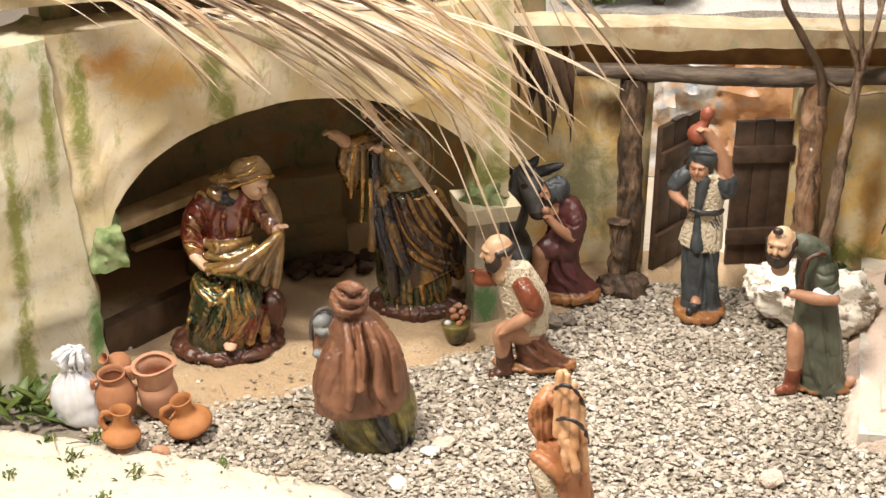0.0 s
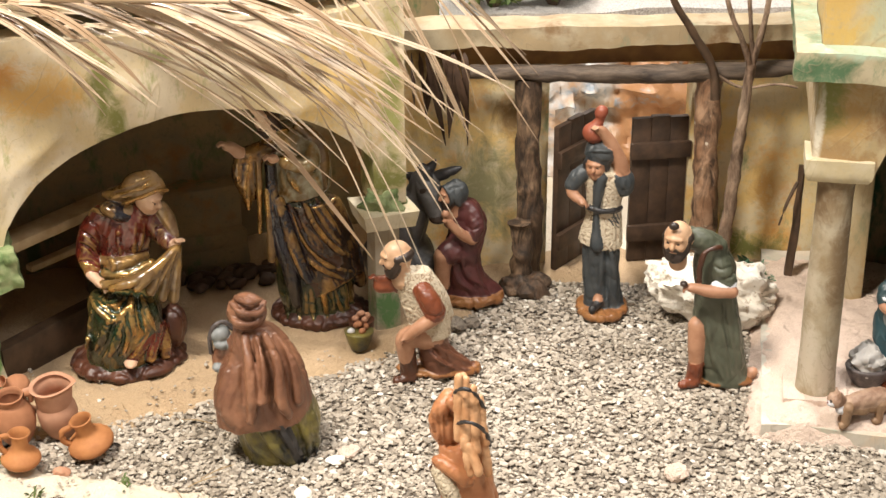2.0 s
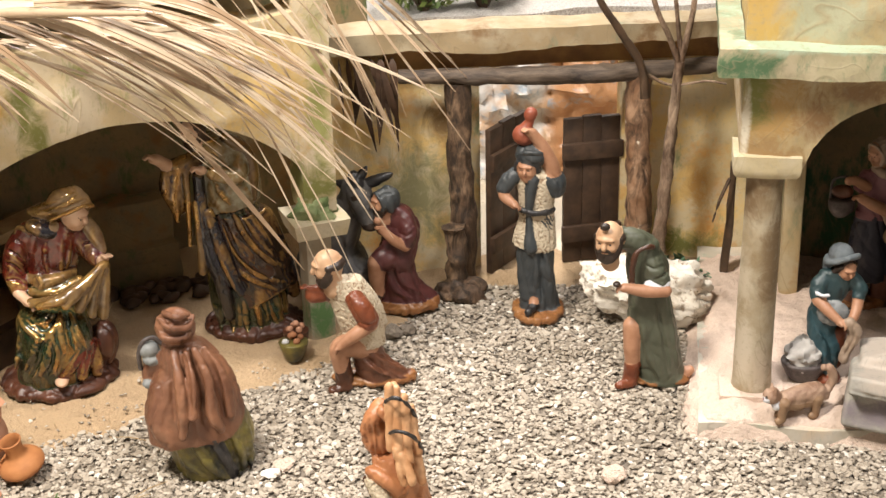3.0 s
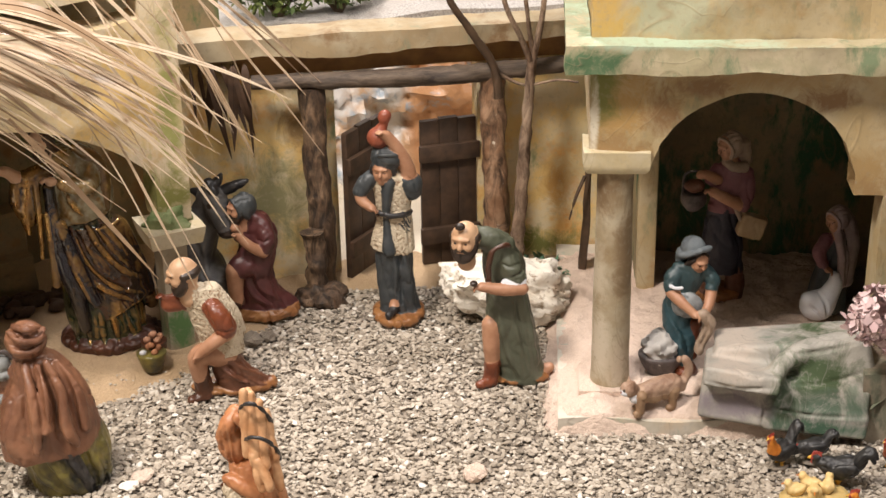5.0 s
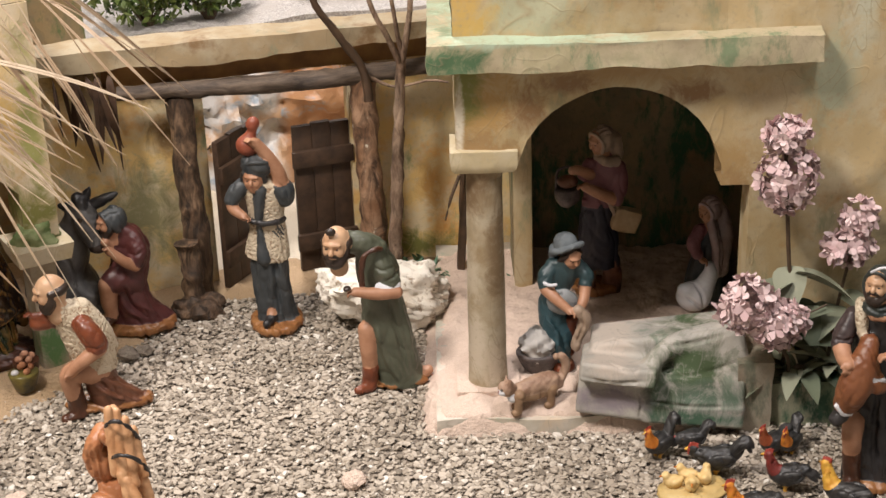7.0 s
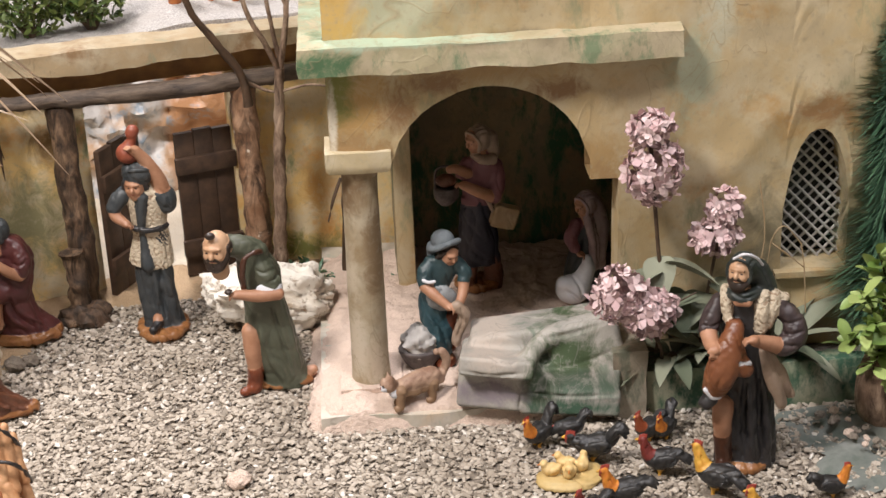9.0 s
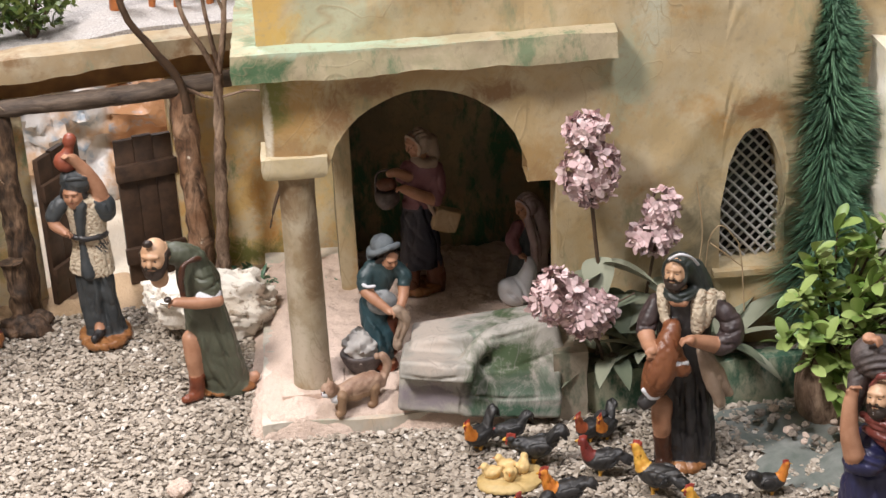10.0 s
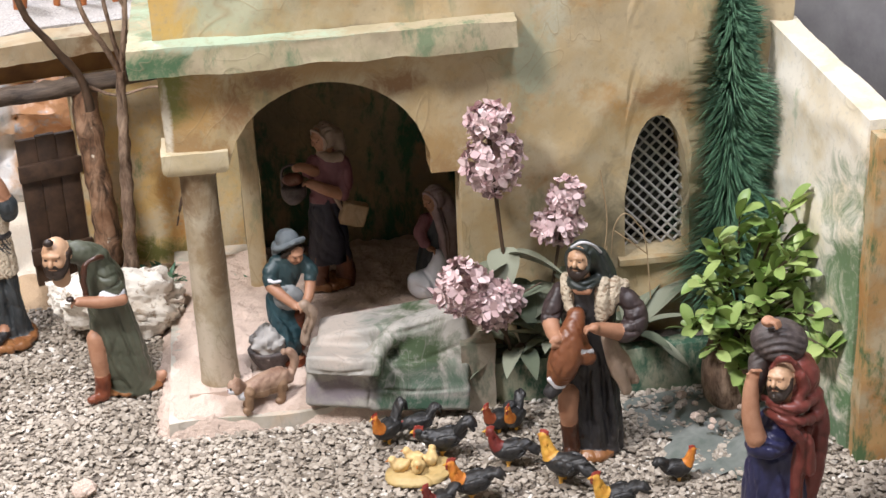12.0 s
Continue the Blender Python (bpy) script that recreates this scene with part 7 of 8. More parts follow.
hen("rooster_figurine", 0.7743, 0.7496, 28, 0.94, "hen_orange", "small black rooster figurine with an orange neck", high=1.6)
hen("hen_figurine", 0.8090, 0.7520, 0, 0.88, "hen_black", "small plain black hen figurine", 0.9, high=0.9)
hen("hen_figurine", 0.8180, 0.7030, -18, 1.14, "hen_black", "large black hen figurine with a red face", 0.55, high=1.0)
hen("hen_figurine", 0.8869, 0.7234, 20, 0.88, "hen_rust", "dark hen figurine with a rust red breast", high=0.4)
hen("hen_figurine", 0.9040, 0.7200, 45, 0.84, "hen_orange", "black hen figurine with an orange breast", high=1.5)
hen("hen_figurine", 0.8735, 0.6600, -20, 1.02, "hen_dark_red", "black hen figurine with a dark red head", high=-0.5)
hen("rooster_figurine", 0.9110, 0.6100, -52, 1.18, "hen_yellow", "grey black rooster figurine with a yellow neck", high=-0.6)
hen("rooster_figurine", 0.8170, 0.6180, -10, 1.09, "hen_orange", "black rooster figurine with orange neck and red comb", high=0.0)
hen("rooster_figurine", 0.9340, 0.5400, -10, 1.09, "hen_yellow", "black rooster figurine with yellow throat and red comb", high=0.0)
hen("hen_figurine", 1.0157, 0.5667, 170, 0.84, "hen_orange", "dark hen figurine with an orange head", high=0.6)
hen("hen_figurine", 0.7802, 0.6080, 10, 0.84, "hen_dark_red", "dark hen figurine with a red head", high=0.4)

f = Sculpt(0.9)
f.body("straw_base", [(0, 0, 0, 37, 26), (0, 0, 4, 37, 26), (0, 0, 7, 31, 20)], folds=5, amp=1.4)
for x, y, turn in ((-20, 4, 170), (-4, -6, 250), (-2, 12, 150), (14, 4, 60)):
    c, s = math.cos(radians(turn)), math.sin(radians(turn))
    f.tube("chick", [(x - 9 * c, y - 9 * s, 16), (x - 4 * c, y - 4 * s, 13), (x + 2 * c, y + 2 * s, 13), (x + 5 * c, y + 5 * s, 17)], [2.5, 5.8, 6.4, 4.4], 1.5)
    for side in (-1, 1):
        f.ball("chick", (x - 2 * c - 5 * side * s, y - 2 * s + 5 * side * c, 14), (4.5, 2.4, 3.2), (0, 0, turn), 0.6)
        f.tube("hen_orange", [(x - 2 * side * s, y + 2 * side * c, 5), (x - 2 * side * s, y + 2 * side * c, 9)], 1.2, 0.6)
    f.ball("chick", (x + 7 * c, y + 7 * s, 20), (4.2, 4.2, 4.0), k=0.8)
    f.tube("hen_orange", [(x + 10 * c, y + 10 * s, 20), (x + 13.5 * c, y + 13.5 * s, 19)], [1.6, 0.8], 0.4)
f.place("chick_group_figurine", pose(0.787, 0.683, 0.002), "pale yellow chicks on a straw coloured base", "chicks", "animal figurines")


# ---- loose things of the stable side ----
def pot(name, m, rows, material, label, handles=(), hollow=0.7, group="clay jugs", spout=1.0):
    """A turned clay vessel in millimetres: rows of z and radius, with loop handles."""
    e = thing(name, m, label, "jug", group)
    bm = bmesh.new()
    rows = spline([(0, 0, z * 0.001, r * 0.001, r * 0.001) for z, r in rows], 5)
    rings = [[(r * math.cos(a * math.pi / 12), r * math.sin(a * math.pi / 12), z) for a in range(24)] for _, _, z, r, _ in rows]
    top, r = rows[-1][2], rows[-1][3]
    for dz, k in ((0.0008, 0.92), (-0.001, 0.80), (-0.006, hollow), (-0.022, hollow), (-0.034, 0.7), (-0.036, 0.1)):
        rings.append([(r * k * math.cos(a * math.pi / 12), r * k * math.sin(a * math.pi / 12), top + dz) for a in range(24)])
    skin(bm, rings, 0)
    for w in bm.verts:
        if w.co.x > 0 and w.co.z > top * 0.7:
            w.co.x *= 1 + (spout - 1) * min(1, (w.co.z / top - 0.7) / 0.3) * max(0, 1 - abs(w.co.y) / (0.9 * w.co.x + 0.001))
        w.co += 0.0004 * noise.noise_vector(w.co * 90)
    body = part("body", bm, M[material], e)
    for pts, rad in handles:
        bm = bmesh.new()
        tube(bm, [[v * 0.001 for v in p] for p in pts], rad * 0.001, 0, 8, 5, 1.3)
        part("handle", bm, M[material], body)
    return e


pot("clay_jar", pose(-0.2117, 0.8890, 0.003, 8, -6, 20), [(0, 11), (3, 13), (20, 21), (36, 21.5), (50, 16), (54, 12), (58, 12.5), (62, 15)], "terracotta", "two handled terracotta jar standing on the gravel",
    [([(15, 0, 58), (21, 0, 56), (21, 0, 47)], 2.4), ([(-15, 0, 58), (-21, 0, 56), (-21, 0, 47)], 2.4)], 0.82)
pot("clay_jug", pose(-0.1680, 0.9020, 0.003, 8, -6, 0), [(0, 11), (3, 14), (18, 20), (34, 21), (46, 17), (56, 17), (66, 22)], "terracotta_pale", "pale terracotta jug with a wide pouring lip",
    [([(-20, 0, 62), (-30, 0, 58), (-31, 0, 44), (-20, 0, 34)], 3.0)], 0.86, spout=1.28)
pot("clay_jug", pose(-0.1300, 0.8640, 0.006, 6, -16, 15), [(0, 12), (2, 18), (9, 24.5), (17, 21), (24, 11), (34, 9.5), (42, 12)], "clay_dark", "squat orange clay jug tilted on the gravel",
    [([(-10, 0, 38), (-22, 0, 36), (-24, 0, 25), (-18, 0, 16)], 2.6)], 0.7)
pot("clay_jug", pose(-0.1990, 0.8330, 0.010, 3, 2, 8), [(0, 13), (2, 18), (8, 20.5), (14, 16), (20, 9.5), (32, 8.5), (38, 11.5)], "clay_dark", "small orange clay jug with a narrow neck",
    [([(-9, 0, 35), (-18, 0, 34), (-20, 0, 24), (-15, 0, 15)], 2.4)], 0.62)
pot("clay_pot", pose(-0.2210, 0.980, 0.012, 35, -40, 0), [(0, 6), (5, 12), (13, 15), (22, 12), (27, 6), (34, 5), (38, 7)], "terracotta", "small terracotta pot lying against the stable pier", [], 0.6)

sack = thing("cotton_sack", pose(-0.2555, 0.892, 0.0, 4, 3, 0), "white cotton sack tied at the neck", "sack")
bm = bmesh.new()
loft(bm, [(0.004, 0, 0, 0.026, 0.018), (0.004, 0, 0.006, 0.030, 0.021), (0.001, 0, 0.028, 0.029, 0.021), (-0.001, 0, 0.046, 0.023, 0.017), (-0.003, 0, 0.058, 0.013, 0.011), (-0.004, 0, 0.065, 0.007, 0.006)], 0, 64, 7,
     folds=7, amp=0.0026, fade=lambda t: 0.25 + t * t * 1.2, wave=1.4, seed=2.0)
rumple(bm, 45, 0.0016, 3.0)
part("bag", bm, M["sack"], sack)
bm = bmesh.new()
loft(bm, [(-0.004, 0, 0.065, 0.007, 0.006), (-0.005, 0, 0.071, 0.013, 0.010), (-0.007, 0, 0.078, 0.016, 0.012), (-0.004, 0, 0.086, 0.009, 0.007), (0.0, 0, 0.090, 0.003, 0.003)], 0, 64, 6, folds=9, amp=0.004, fade=lambda t: 1, wave=2.0)
rumple(bm, 90, 0.003, 5.0)
part("gathered_neck", bm, M["sack"], sack)
bm = bmesh.new()
tube(bm, [(-0.004 + 0.0078 * math.cos(a), 0.0070 * math.sin(a), 0.065) for a in np.linspace(0, 6.3, 9)], 0.0010, 0, 6, 3)
part("tie", bm, M["sack"], sack, "thin white tie string")

bucket = thing("egg_pail", pose(0.146, 1.068, 0.006), "small dark pail heaped with brown eggs", "pail")
bm = bmesh.new()
loft(bm, [(0, 0, 0, 0.010, 0.010), (0, 0, 0.004, 0.012, 0.012), (0, 0, 0.020, 0.017, 0.016), (0, 0, 0.023, 0.016, 0.015)], 0, 20, 3)
part("pail", bm, M["olive"], bucket)
for i, (x, y, z) in enumerate(((-9, -4, 24), (4, -6, 25), (8, 5, 25), (-3, 6, 26), (0, 0, 31))):
    bm = bmesh.new()
    ball(bm, (x * 0.001, y * 0.001, z * 0.001), (0.0046, 0.0038, 0.0038), 0, (0, 0, i * 40), 10, 8)
    part("egg", bm, M["sack"] if i == 0 else M["terracotta"], bucket)
bucket2 = thing("egg_basket", pose(0.149, 1.085, 0.012), "small brown basket of eggs beside the gilded base", "basket")
bm = bmesh.new()
loft(bm, [(0, 0, 0, 0.010, 0.010), (0, 0, 0.012, 0.014, 0.013), (0, 0, 0.022, 0.015, 0.014)], 0, 20, 3)
part("bowl", bm, M["base_red"], bucket2)
for i, (x, y, z) in enumerate(((-7, -3, 25), (4, -6, 25), (7, 4, 25), (-2, 6, 25), (0, 0, 30))):
    bm = bmesh.new()
    ball(bm, (x * 0.001, y * 0.001, z * 0.001), (0.0046, 0.0038, 0.0038), 0, (0, 0, i * 50), 10, 8)
    part("egg", bm, M["terracotta_pale"], bucket2)


def stone(name, x, y, z, r, mat_name, label, seed, flat_top=0.7):
    bm = bmesh.new()
    bmesh.ops.create_icosphere(bm, subdivisions=2, radius=1)
    for w in bm.verts:
        w.co *= r * (1 + 0.35 * noise.noise(w.co * 1.3 + Vector((seed, 0, seed))))
        w.co.z *= flat_top
    ob = obj(name, bm, M[mat_name], None, False)
    ob.matrix_world = pose(x, y, z, seed * 31 % 20, seed * 17 % 20, seed * 53 % 360)
    return tagged(ob, label, "stone", "loose stones")


stone("grey_stone", 0.262, 1.118, 0.006, 0.013, "soil", "dark grey chipped stone on the gravel", 1.0)
stone("grey_stone", 0.280, 1.122, 0.006, 0.010, "soil", "dark grey chipped stone on the gravel", 2.0)
stone("pale_stone", 0.120, 0.833, 0.004, 0.011, "coral", "flat pale stone on the gravel", 3.0, 0.4)
stone("pale_stone", 0.134, 0.848, 0.004, 0.012, "sand_pink", "flat beige stone on the gravel", 4.0, 0.35)
stone("pale_stone", 0.4675, 0.788, 0.006, 0.012, "sand_pink", "rounded beige pebble on the gravel", 5.0)
stone("pale_stone", 0.010, 0.945, 0.004, 0.009, "coral", "flat pale stone on the gravel", 6.0, 0.4)
stone("pale_stone", 0.090, 0.770, 0.004, 0.010, "coral", "flat pale stone on the gravel", 7.0, 0.5)
stone("pink_stone", -0.158, 0.824, 0.004, 0.009, "terracotta_pale", "pinkish clay shard on the pale sand", 8.0, 0.6)

# white rock behind the stooping man
bm = bmesh.new()
bmesh.ops.create_icosphere(bm, subdivisions=5, radius=1)
for w in bm.verts:
    n0 = w.co.copy()
    w.co = Vector((n0.x * 0.078, n0.y * 0.040, n0.z * 0.042)) * (1 + 0.30 * noise.noise(n0 * 1.7) + 0.14 * noise.fractal(n0 * 5, 1.0, 2.0, 3))
    hole = noise.noise(n0 * 9 + Vector((3, 1, 2)))
    w.co *= 1 - 0.16 * max(0, hole - 0.15)
    w.co.z += 0.014 * (-n0.x) + 0.004
ob = obj("coral_rock", bm, M["coral"])
ob.matrix_world = pose(0.572, 1.122, 0.038, 0, 0, -6)
tagged(ob, "white pitted coral rock resting on the gravel", "rock")

# dry palm frond over the stable roof
n = Nodes("dry_palm_blade", 0.33)
c = n.mix(n.chance(), (0.36, 0.24, 0.145), (0.64, 0.52, 0.38))
n.colour(n.mix(n.band(n.noise(60, 3), 0.55, 0.8), c, (0.26, 0.16, 0.08)))
M["palm"] = n.m
def ribbon(bm, pts, half, face, k=4):
    """A thin strip with a shallow fold along points, its broad side towards face."""
    rows = spline([(*p, h) for p, h in zip(pts, half)], k)
    ways = np.gradient(rows[:, :3], axis=0)
    rings = []
    for (x, y, z, h), w in zip(rows, ways):
        p, w = Vector((x, y, z)), Vector(w).normalized()
        side = w.cross(Vector(face)).normalized()
        up = side.cross(w)
        rings.append([p - side * h, p + up * 0.0003 - side * h * 0.1, p + up * (0.0003 - 0.25 * h), p + side * h, p - up * (0.0004 + 0.25 * h), p - up * 0.0004 - side * h * 0.1])
    skin(bm, rings, 0)


frond = thing("palm_frond", STABLE, "dried straw coloured palm frond hanging over the stable", "palm frond")
bm = bmesh.new()
tube(bm, [(-0.10, 0.0, 0.458), (0.0, -0.03, 0.466), (0.122, -0.10, 0.472), (0.236, -0.19, 0.481)], [0.007, 0.006, 0.005, 0.002], 0, 8, 5)
part("stalk", bm, M["palm"], frond)
rnd = random.Random(8)


def blade(base, tip, w, sag=0.014):
    """One leaflet that bends down from its base to its tip; places in the plan, fitted to the camera's view."""
    b, e = (STABLE.inverted() @ Vector(p) for p in (base, tip))
    mid = b.lerp(e, 0.5) + Vector((rnd.gauss(0, 0.003), rnd.gauss(-0.004, 0.005), sag + rnd.gauss(0, 0.004)))
    bm = bmesh.new()
    ribbon(bm, [b, b.lerp(mid, 0.5) + Vector((0, 0, 0.35 * sag)), mid, mid.lerp(e, 0.5) + Vector((0, 0, 0.2 * sag)), e], [w * 0.8, w, w, w * 0.7, 0.0003],
           (rnd.gauss(0, 0.5), -0.8 + rnd.gauss(0, 0.4), 0.7))
    part("blade", bm, M["palm"], frond)


# the thick of the frond, sweeping down to the pillar
for i in range(46):
    x, z = rnd.uniform(-0.15, 0.06), rnd.uniform(0.420, 0.456)
    y = 1.0 + 0.2 * x + rnd.uniform(-0.02, 0.03)
    k = rnd.random() ** 1.3
    blade((x, y, z), (x + rnd.uniform(0.15, 0.25) + 0.03 * k, y - rnd.uniform(0, 0.03), 0.362 - 0.115 * k + rnd.gauss(0, 0.012)), rnd.choice((0.0009, 0.0013, 0.0018, 0.0026, 0.0036)), 0.020)
# steep leaflets towards the gate
for i in range(17):
    x = rnd.uniform(0.05, 0.23)
    y = 1.05 + rnd.uniform(-0.03, 0.03)
    k = rnd.random()
    blade((x, y, 0.462 + rnd.uniform(-0.02, 0.01)), (x + rnd.uniform(0.05, 0.12) + 0.02 * k, y - rnd.uniform(-0.02, 0.05), 0.355 - 0.12 * k), rnd.choice((0.0007, 0.0010, 0.0014, 0.0020)), 0.008)
for base, tip, w in (((0.225, 1.12, 0.455), (0.374, 1.253, 0.262), 0.0022), ((0.215, 1.12, 0.455), (0.345, 1.235, 0.285), 0.0014), ((0.24, 1.10, 0.45), (0.35, 1.22, 0.300), 0.0010),
                     ((0.03, 1.02, 0.335), (0.165, 0.985, 0.158), 0.0030), ((0.13, 1.00, 0.330), (0.206, 0.960, 0.148), 0.0014), ((0.14, 1.00, 0.325), (0.222, 0.960, 0.150), 0.0010),
                     ((0.16, 1.02, 0.330), (0.240, 1.00, 0.205), 0.0016), ((0.17, 1.02, 0.325), (0.262, 1.01, 0.178), 0.0012), ((0.11, 1.00, 0.330), (0.180, 0.965, 0.170), 0.0008),
                     ((0.20, 1.05, 0.43), (0.275, 1.04, 0.27), 0.0022)):
    blade(base, tip, w, 0.004)
for i in range(18):
    k = rnd.random()
    b = Vector((-0.06 + 0.26 * k, -0.02 - 0.12 * k, 0.468 + 0.012 * k + rnd.gauss(0, 0.004)))
    tip = b + Vector((rnd.uniform(0.12, 0.22), rnd.uniform(-0.05, 0.02), rnd.uniform(-0.14, -0.07)))
    mid = b.lerp(tip, 0.5) + Vector((0, -0.01, 0.02 + rnd.gauss(0, 0.006)))
    w = rnd.uniform(0.003, 0.0058)
    bm = bmesh.new()
    ribbon(bm, [b, b.lerp(mid, 0.5) + Vector((0, 0, 0.006)), mid, mid.lerp(tip, 0.55) + Vector((0, 0, 0.004)), tip], [w * 0.7, w, w, w * 0.7, 0.0003], (rnd.gauss(0, 0.3), -0.8 + rnd.gauss(0, 0.3), 0.8))
    part("blade", bm, M["palm"], frond)
for i in range(26):
    b = Vector((rnd.uniform(-0.08, 0.12), rnd.uniform(-0.02, 0.01), 0.45))
    tip = b + Vector((rnd.uniform(0.04, 0.16), rnd.uniform(-0.06, -0.01), rnd.uniform(-0.04, 0.01)))
    bm = bmesh.new()
    tube(bm, [b, b.lerp(tip, 0.5) + Vector((0, 0, 0.012)), tip], [0.0012, 0.0014, 0.0003], 0, 5, 4, 0.5)
    part("blade", bm, M["palm"], frond)
# dark dead leaves in the corner
for i in range(9):
    bm = bmesh.new()
    x = 0.212 + 0.008 * i + rnd.uniform(-0.006, 0.006)
    low = rnd.uniform(0.165, 0.25)
    drift = rnd.uniform(-0.012, 0.028)
    ribbon(bm, [(x, 0.0, 0.298), (x + 0.2 * drift, -0.008, 0.285), (x + 0.6 * drift, rnd.uniform(-0.02, 0), 0.5 * (0.285 + low)), (x + drift, rnd.uniform(-0.02, 0), low)], [0.0004, rnd.uniform(0.003, 0.006), rnd.uniform(0.003, 0.006), 0.0005],
           (rnd.gauss(0, 0.7), -1, 0.2))
    ob = obj("dead_leaf", bm, M["dead_leaf"])
    ob.matrix_world = pose(0, 1.262, 0)
    tagged(ob, "dark curled dead leaf hanging in the wall corner", "dead leaf", "dead leaves")

# ---- tree by the gate ----
tree = thing("bare_tree", pose(0.599, 1.236, 0), "bare grey branched twig tree beside the gate", "tree")
bm = bmesh.new()
tube(bm, [(0, 0, -0.01), (0.004, 0.0, 0.06), (0.010, 0.0, 0.14), (0.014, 0.0, 0.20), (0.020, 0.0, 0.285)], [0.010, 0.0085, 0.0075, 0.007, 0.006], 0, 16, 12, 1.0, 0.40)
part("trunk", bm, M["wood_grey"], tree)
for pts, r in (([(-0.022, -0.012, 0.245), (-0.028, -0.008, 0.285), (-0.055, -0.015, 0.33), (-0.085, -0.020, 0.385), (-0.10, -0.02, 0.50)], 0.0062),
               ([(0.020, 0, 0.28), (0.004, -0.01, 0.32), (-0.018, -0.02, 0.37), (-0.03, -0.02, 0.46)], 0.004),
               ([(0.020, 0, 0.28), (0.030, -0.004, 0.33), (0.036, -0.004, 0.38), (0.04, 0.0, 0.47)], 0.0042),
               ([(0.022, 0, 0.29), (0.014, -0.006, 0.34), (0.010, -0.006, 0.39), (0.02, 0.0, 0.46)], 0.003),
               ([(0.034, -0.004, 0.36), (0.020, -0.01, 0.40), (0.006, -0.012, 0.44)], 0.0022),
               ([(-0.02, 0.004, 0.27), (0.012, 0.0, 0.255), (0.05, -0.01, 0.262), (0.075, -0.012, 0.258)], 0.0022)):
    bm = bmesh.new()
    tube(bm, pts, [r * (1 - 0.5 * i / len(pts)) for i in range(len(pts))], 0, 8, 5, 1.0, 0.3)
    part("branch", bm, M["wood_dark"] if r > 0.006 else M["wood_grey"], tree)
bm = bmesh.new()
tube(bm, [(0.676, 1.20, 0.01), (0.681, 1.20, 0.09), (0.684, 1.205, 0.165)], [0.006, 0.0065, 0.006], 0, 7, 4, 0.5, 0.3)
tagged(obj("leaning_stick", bm, M["wood_dark"]), "dark split stick leaning by the porch column", "stick")
bm = bmesh.new()
tube(bm, [(0.676, 1.19, 0.15), (0.664, 1.185, 0.125), (0.655, 1.18, 0.098)], [0.0022, 0.002, 0.001], 0, 6, 3)
tagged(obj("thin_twig", bm, M["wood_dark"]), "thin dark twig leaning by the porch column", "twig")


def leaf_mesh(name, length, width, curl, material, pointed=0.8, nx=7, blunt=False):
    """A thin folded leaf along +x."""
    bm = bmesh.new()
    rows = []
    for i in range(nx + 1):
        t = 1 - (1 - i / nx) ** 1.3 if blunt else i / nx
        w = width * math.sin(math.pi * min(1.0, 0.06 + 0.94 * t ** 1.55)) ** 0.62 * 0.5 + 0.0003 if blunt else width * math.sin(math.pi * min(1, t ** pointed)) ** 0.8 * 0.5 + 0.0002
        z = -curl * t * t * length
        rows.append([bm.verts.new((length * t, -w, z + w * 0.35)), bm.verts.new((length * t, 0, z)), bm.verts.new((length * t, w, z + w * 0.35))])
    for a, b in zip(rows, rows[1:]):
        for k in (0, 1):
            bm.faces.new((a[k], b[k], b[k + 1], a[k + 1]))
    mesh = bpy.data.meshes.new(name)
    bm.to_mesh(mesh)
    bm.free()
    mesh.materials.append(material)
    mesh.shade_smooth()
    return mesh


def leaf_at(name, mesh, parent, p, way, roll, size=1.0):
    """One leaf object on shared mesh data, its stem at p, pointing along way."""
    ob = new(name, mesh)
    ob.parent = parent
    x = Vector(way).normalized()
    y = Vector((0, 0, 1)).cross(x)
    y = y.normalized() if y.length > 1e-3 else Vector((0, 1, 0))
    z = x.cross(y)
    turn = Matrix((x, y, z)).transposed().to_4x4() @ Matrix.Rotation(radians(roll), 4, "X")
    ob.matrix_local = Matrix.Translation(p) @ turn @ Matrix.Diagonal((size, size, size, 1))
    return ob


def varied(name, a, b, rough=0.4, coat=0.0):
    n = Nodes(name, rough, 0, coat)
    n.colour(n.mix(n.chance(), a, b))
    n.bump(n.noise(90, 3), 0.2, 0.001)
    return n.m


M["leaf"] = varied("fresh_leaf", (0.15, 0.25, 0.05), (0.43, 0.52, 0.18), 0.42, 0.0)
M["leaf_dull"] = varied("dull_cloth_leaf", (0.10, 0.12, 0.075), (0.25, 0.26, 0.185), 0.75)
M["linen"] = painted("grey_white_linen", (0.46, 0.44, 0.41), (0.36, 0.34, 0.32), 50, 0.9)

M["block_paint"] = plaster("planter_block_paint", (0.34, 0.30, 0.23), (0.27, 0.22, 0.16), (0.17, 0.12, 0.09), (0.16, 0.17, 0.12), 4.2, 0.54, 0.52)

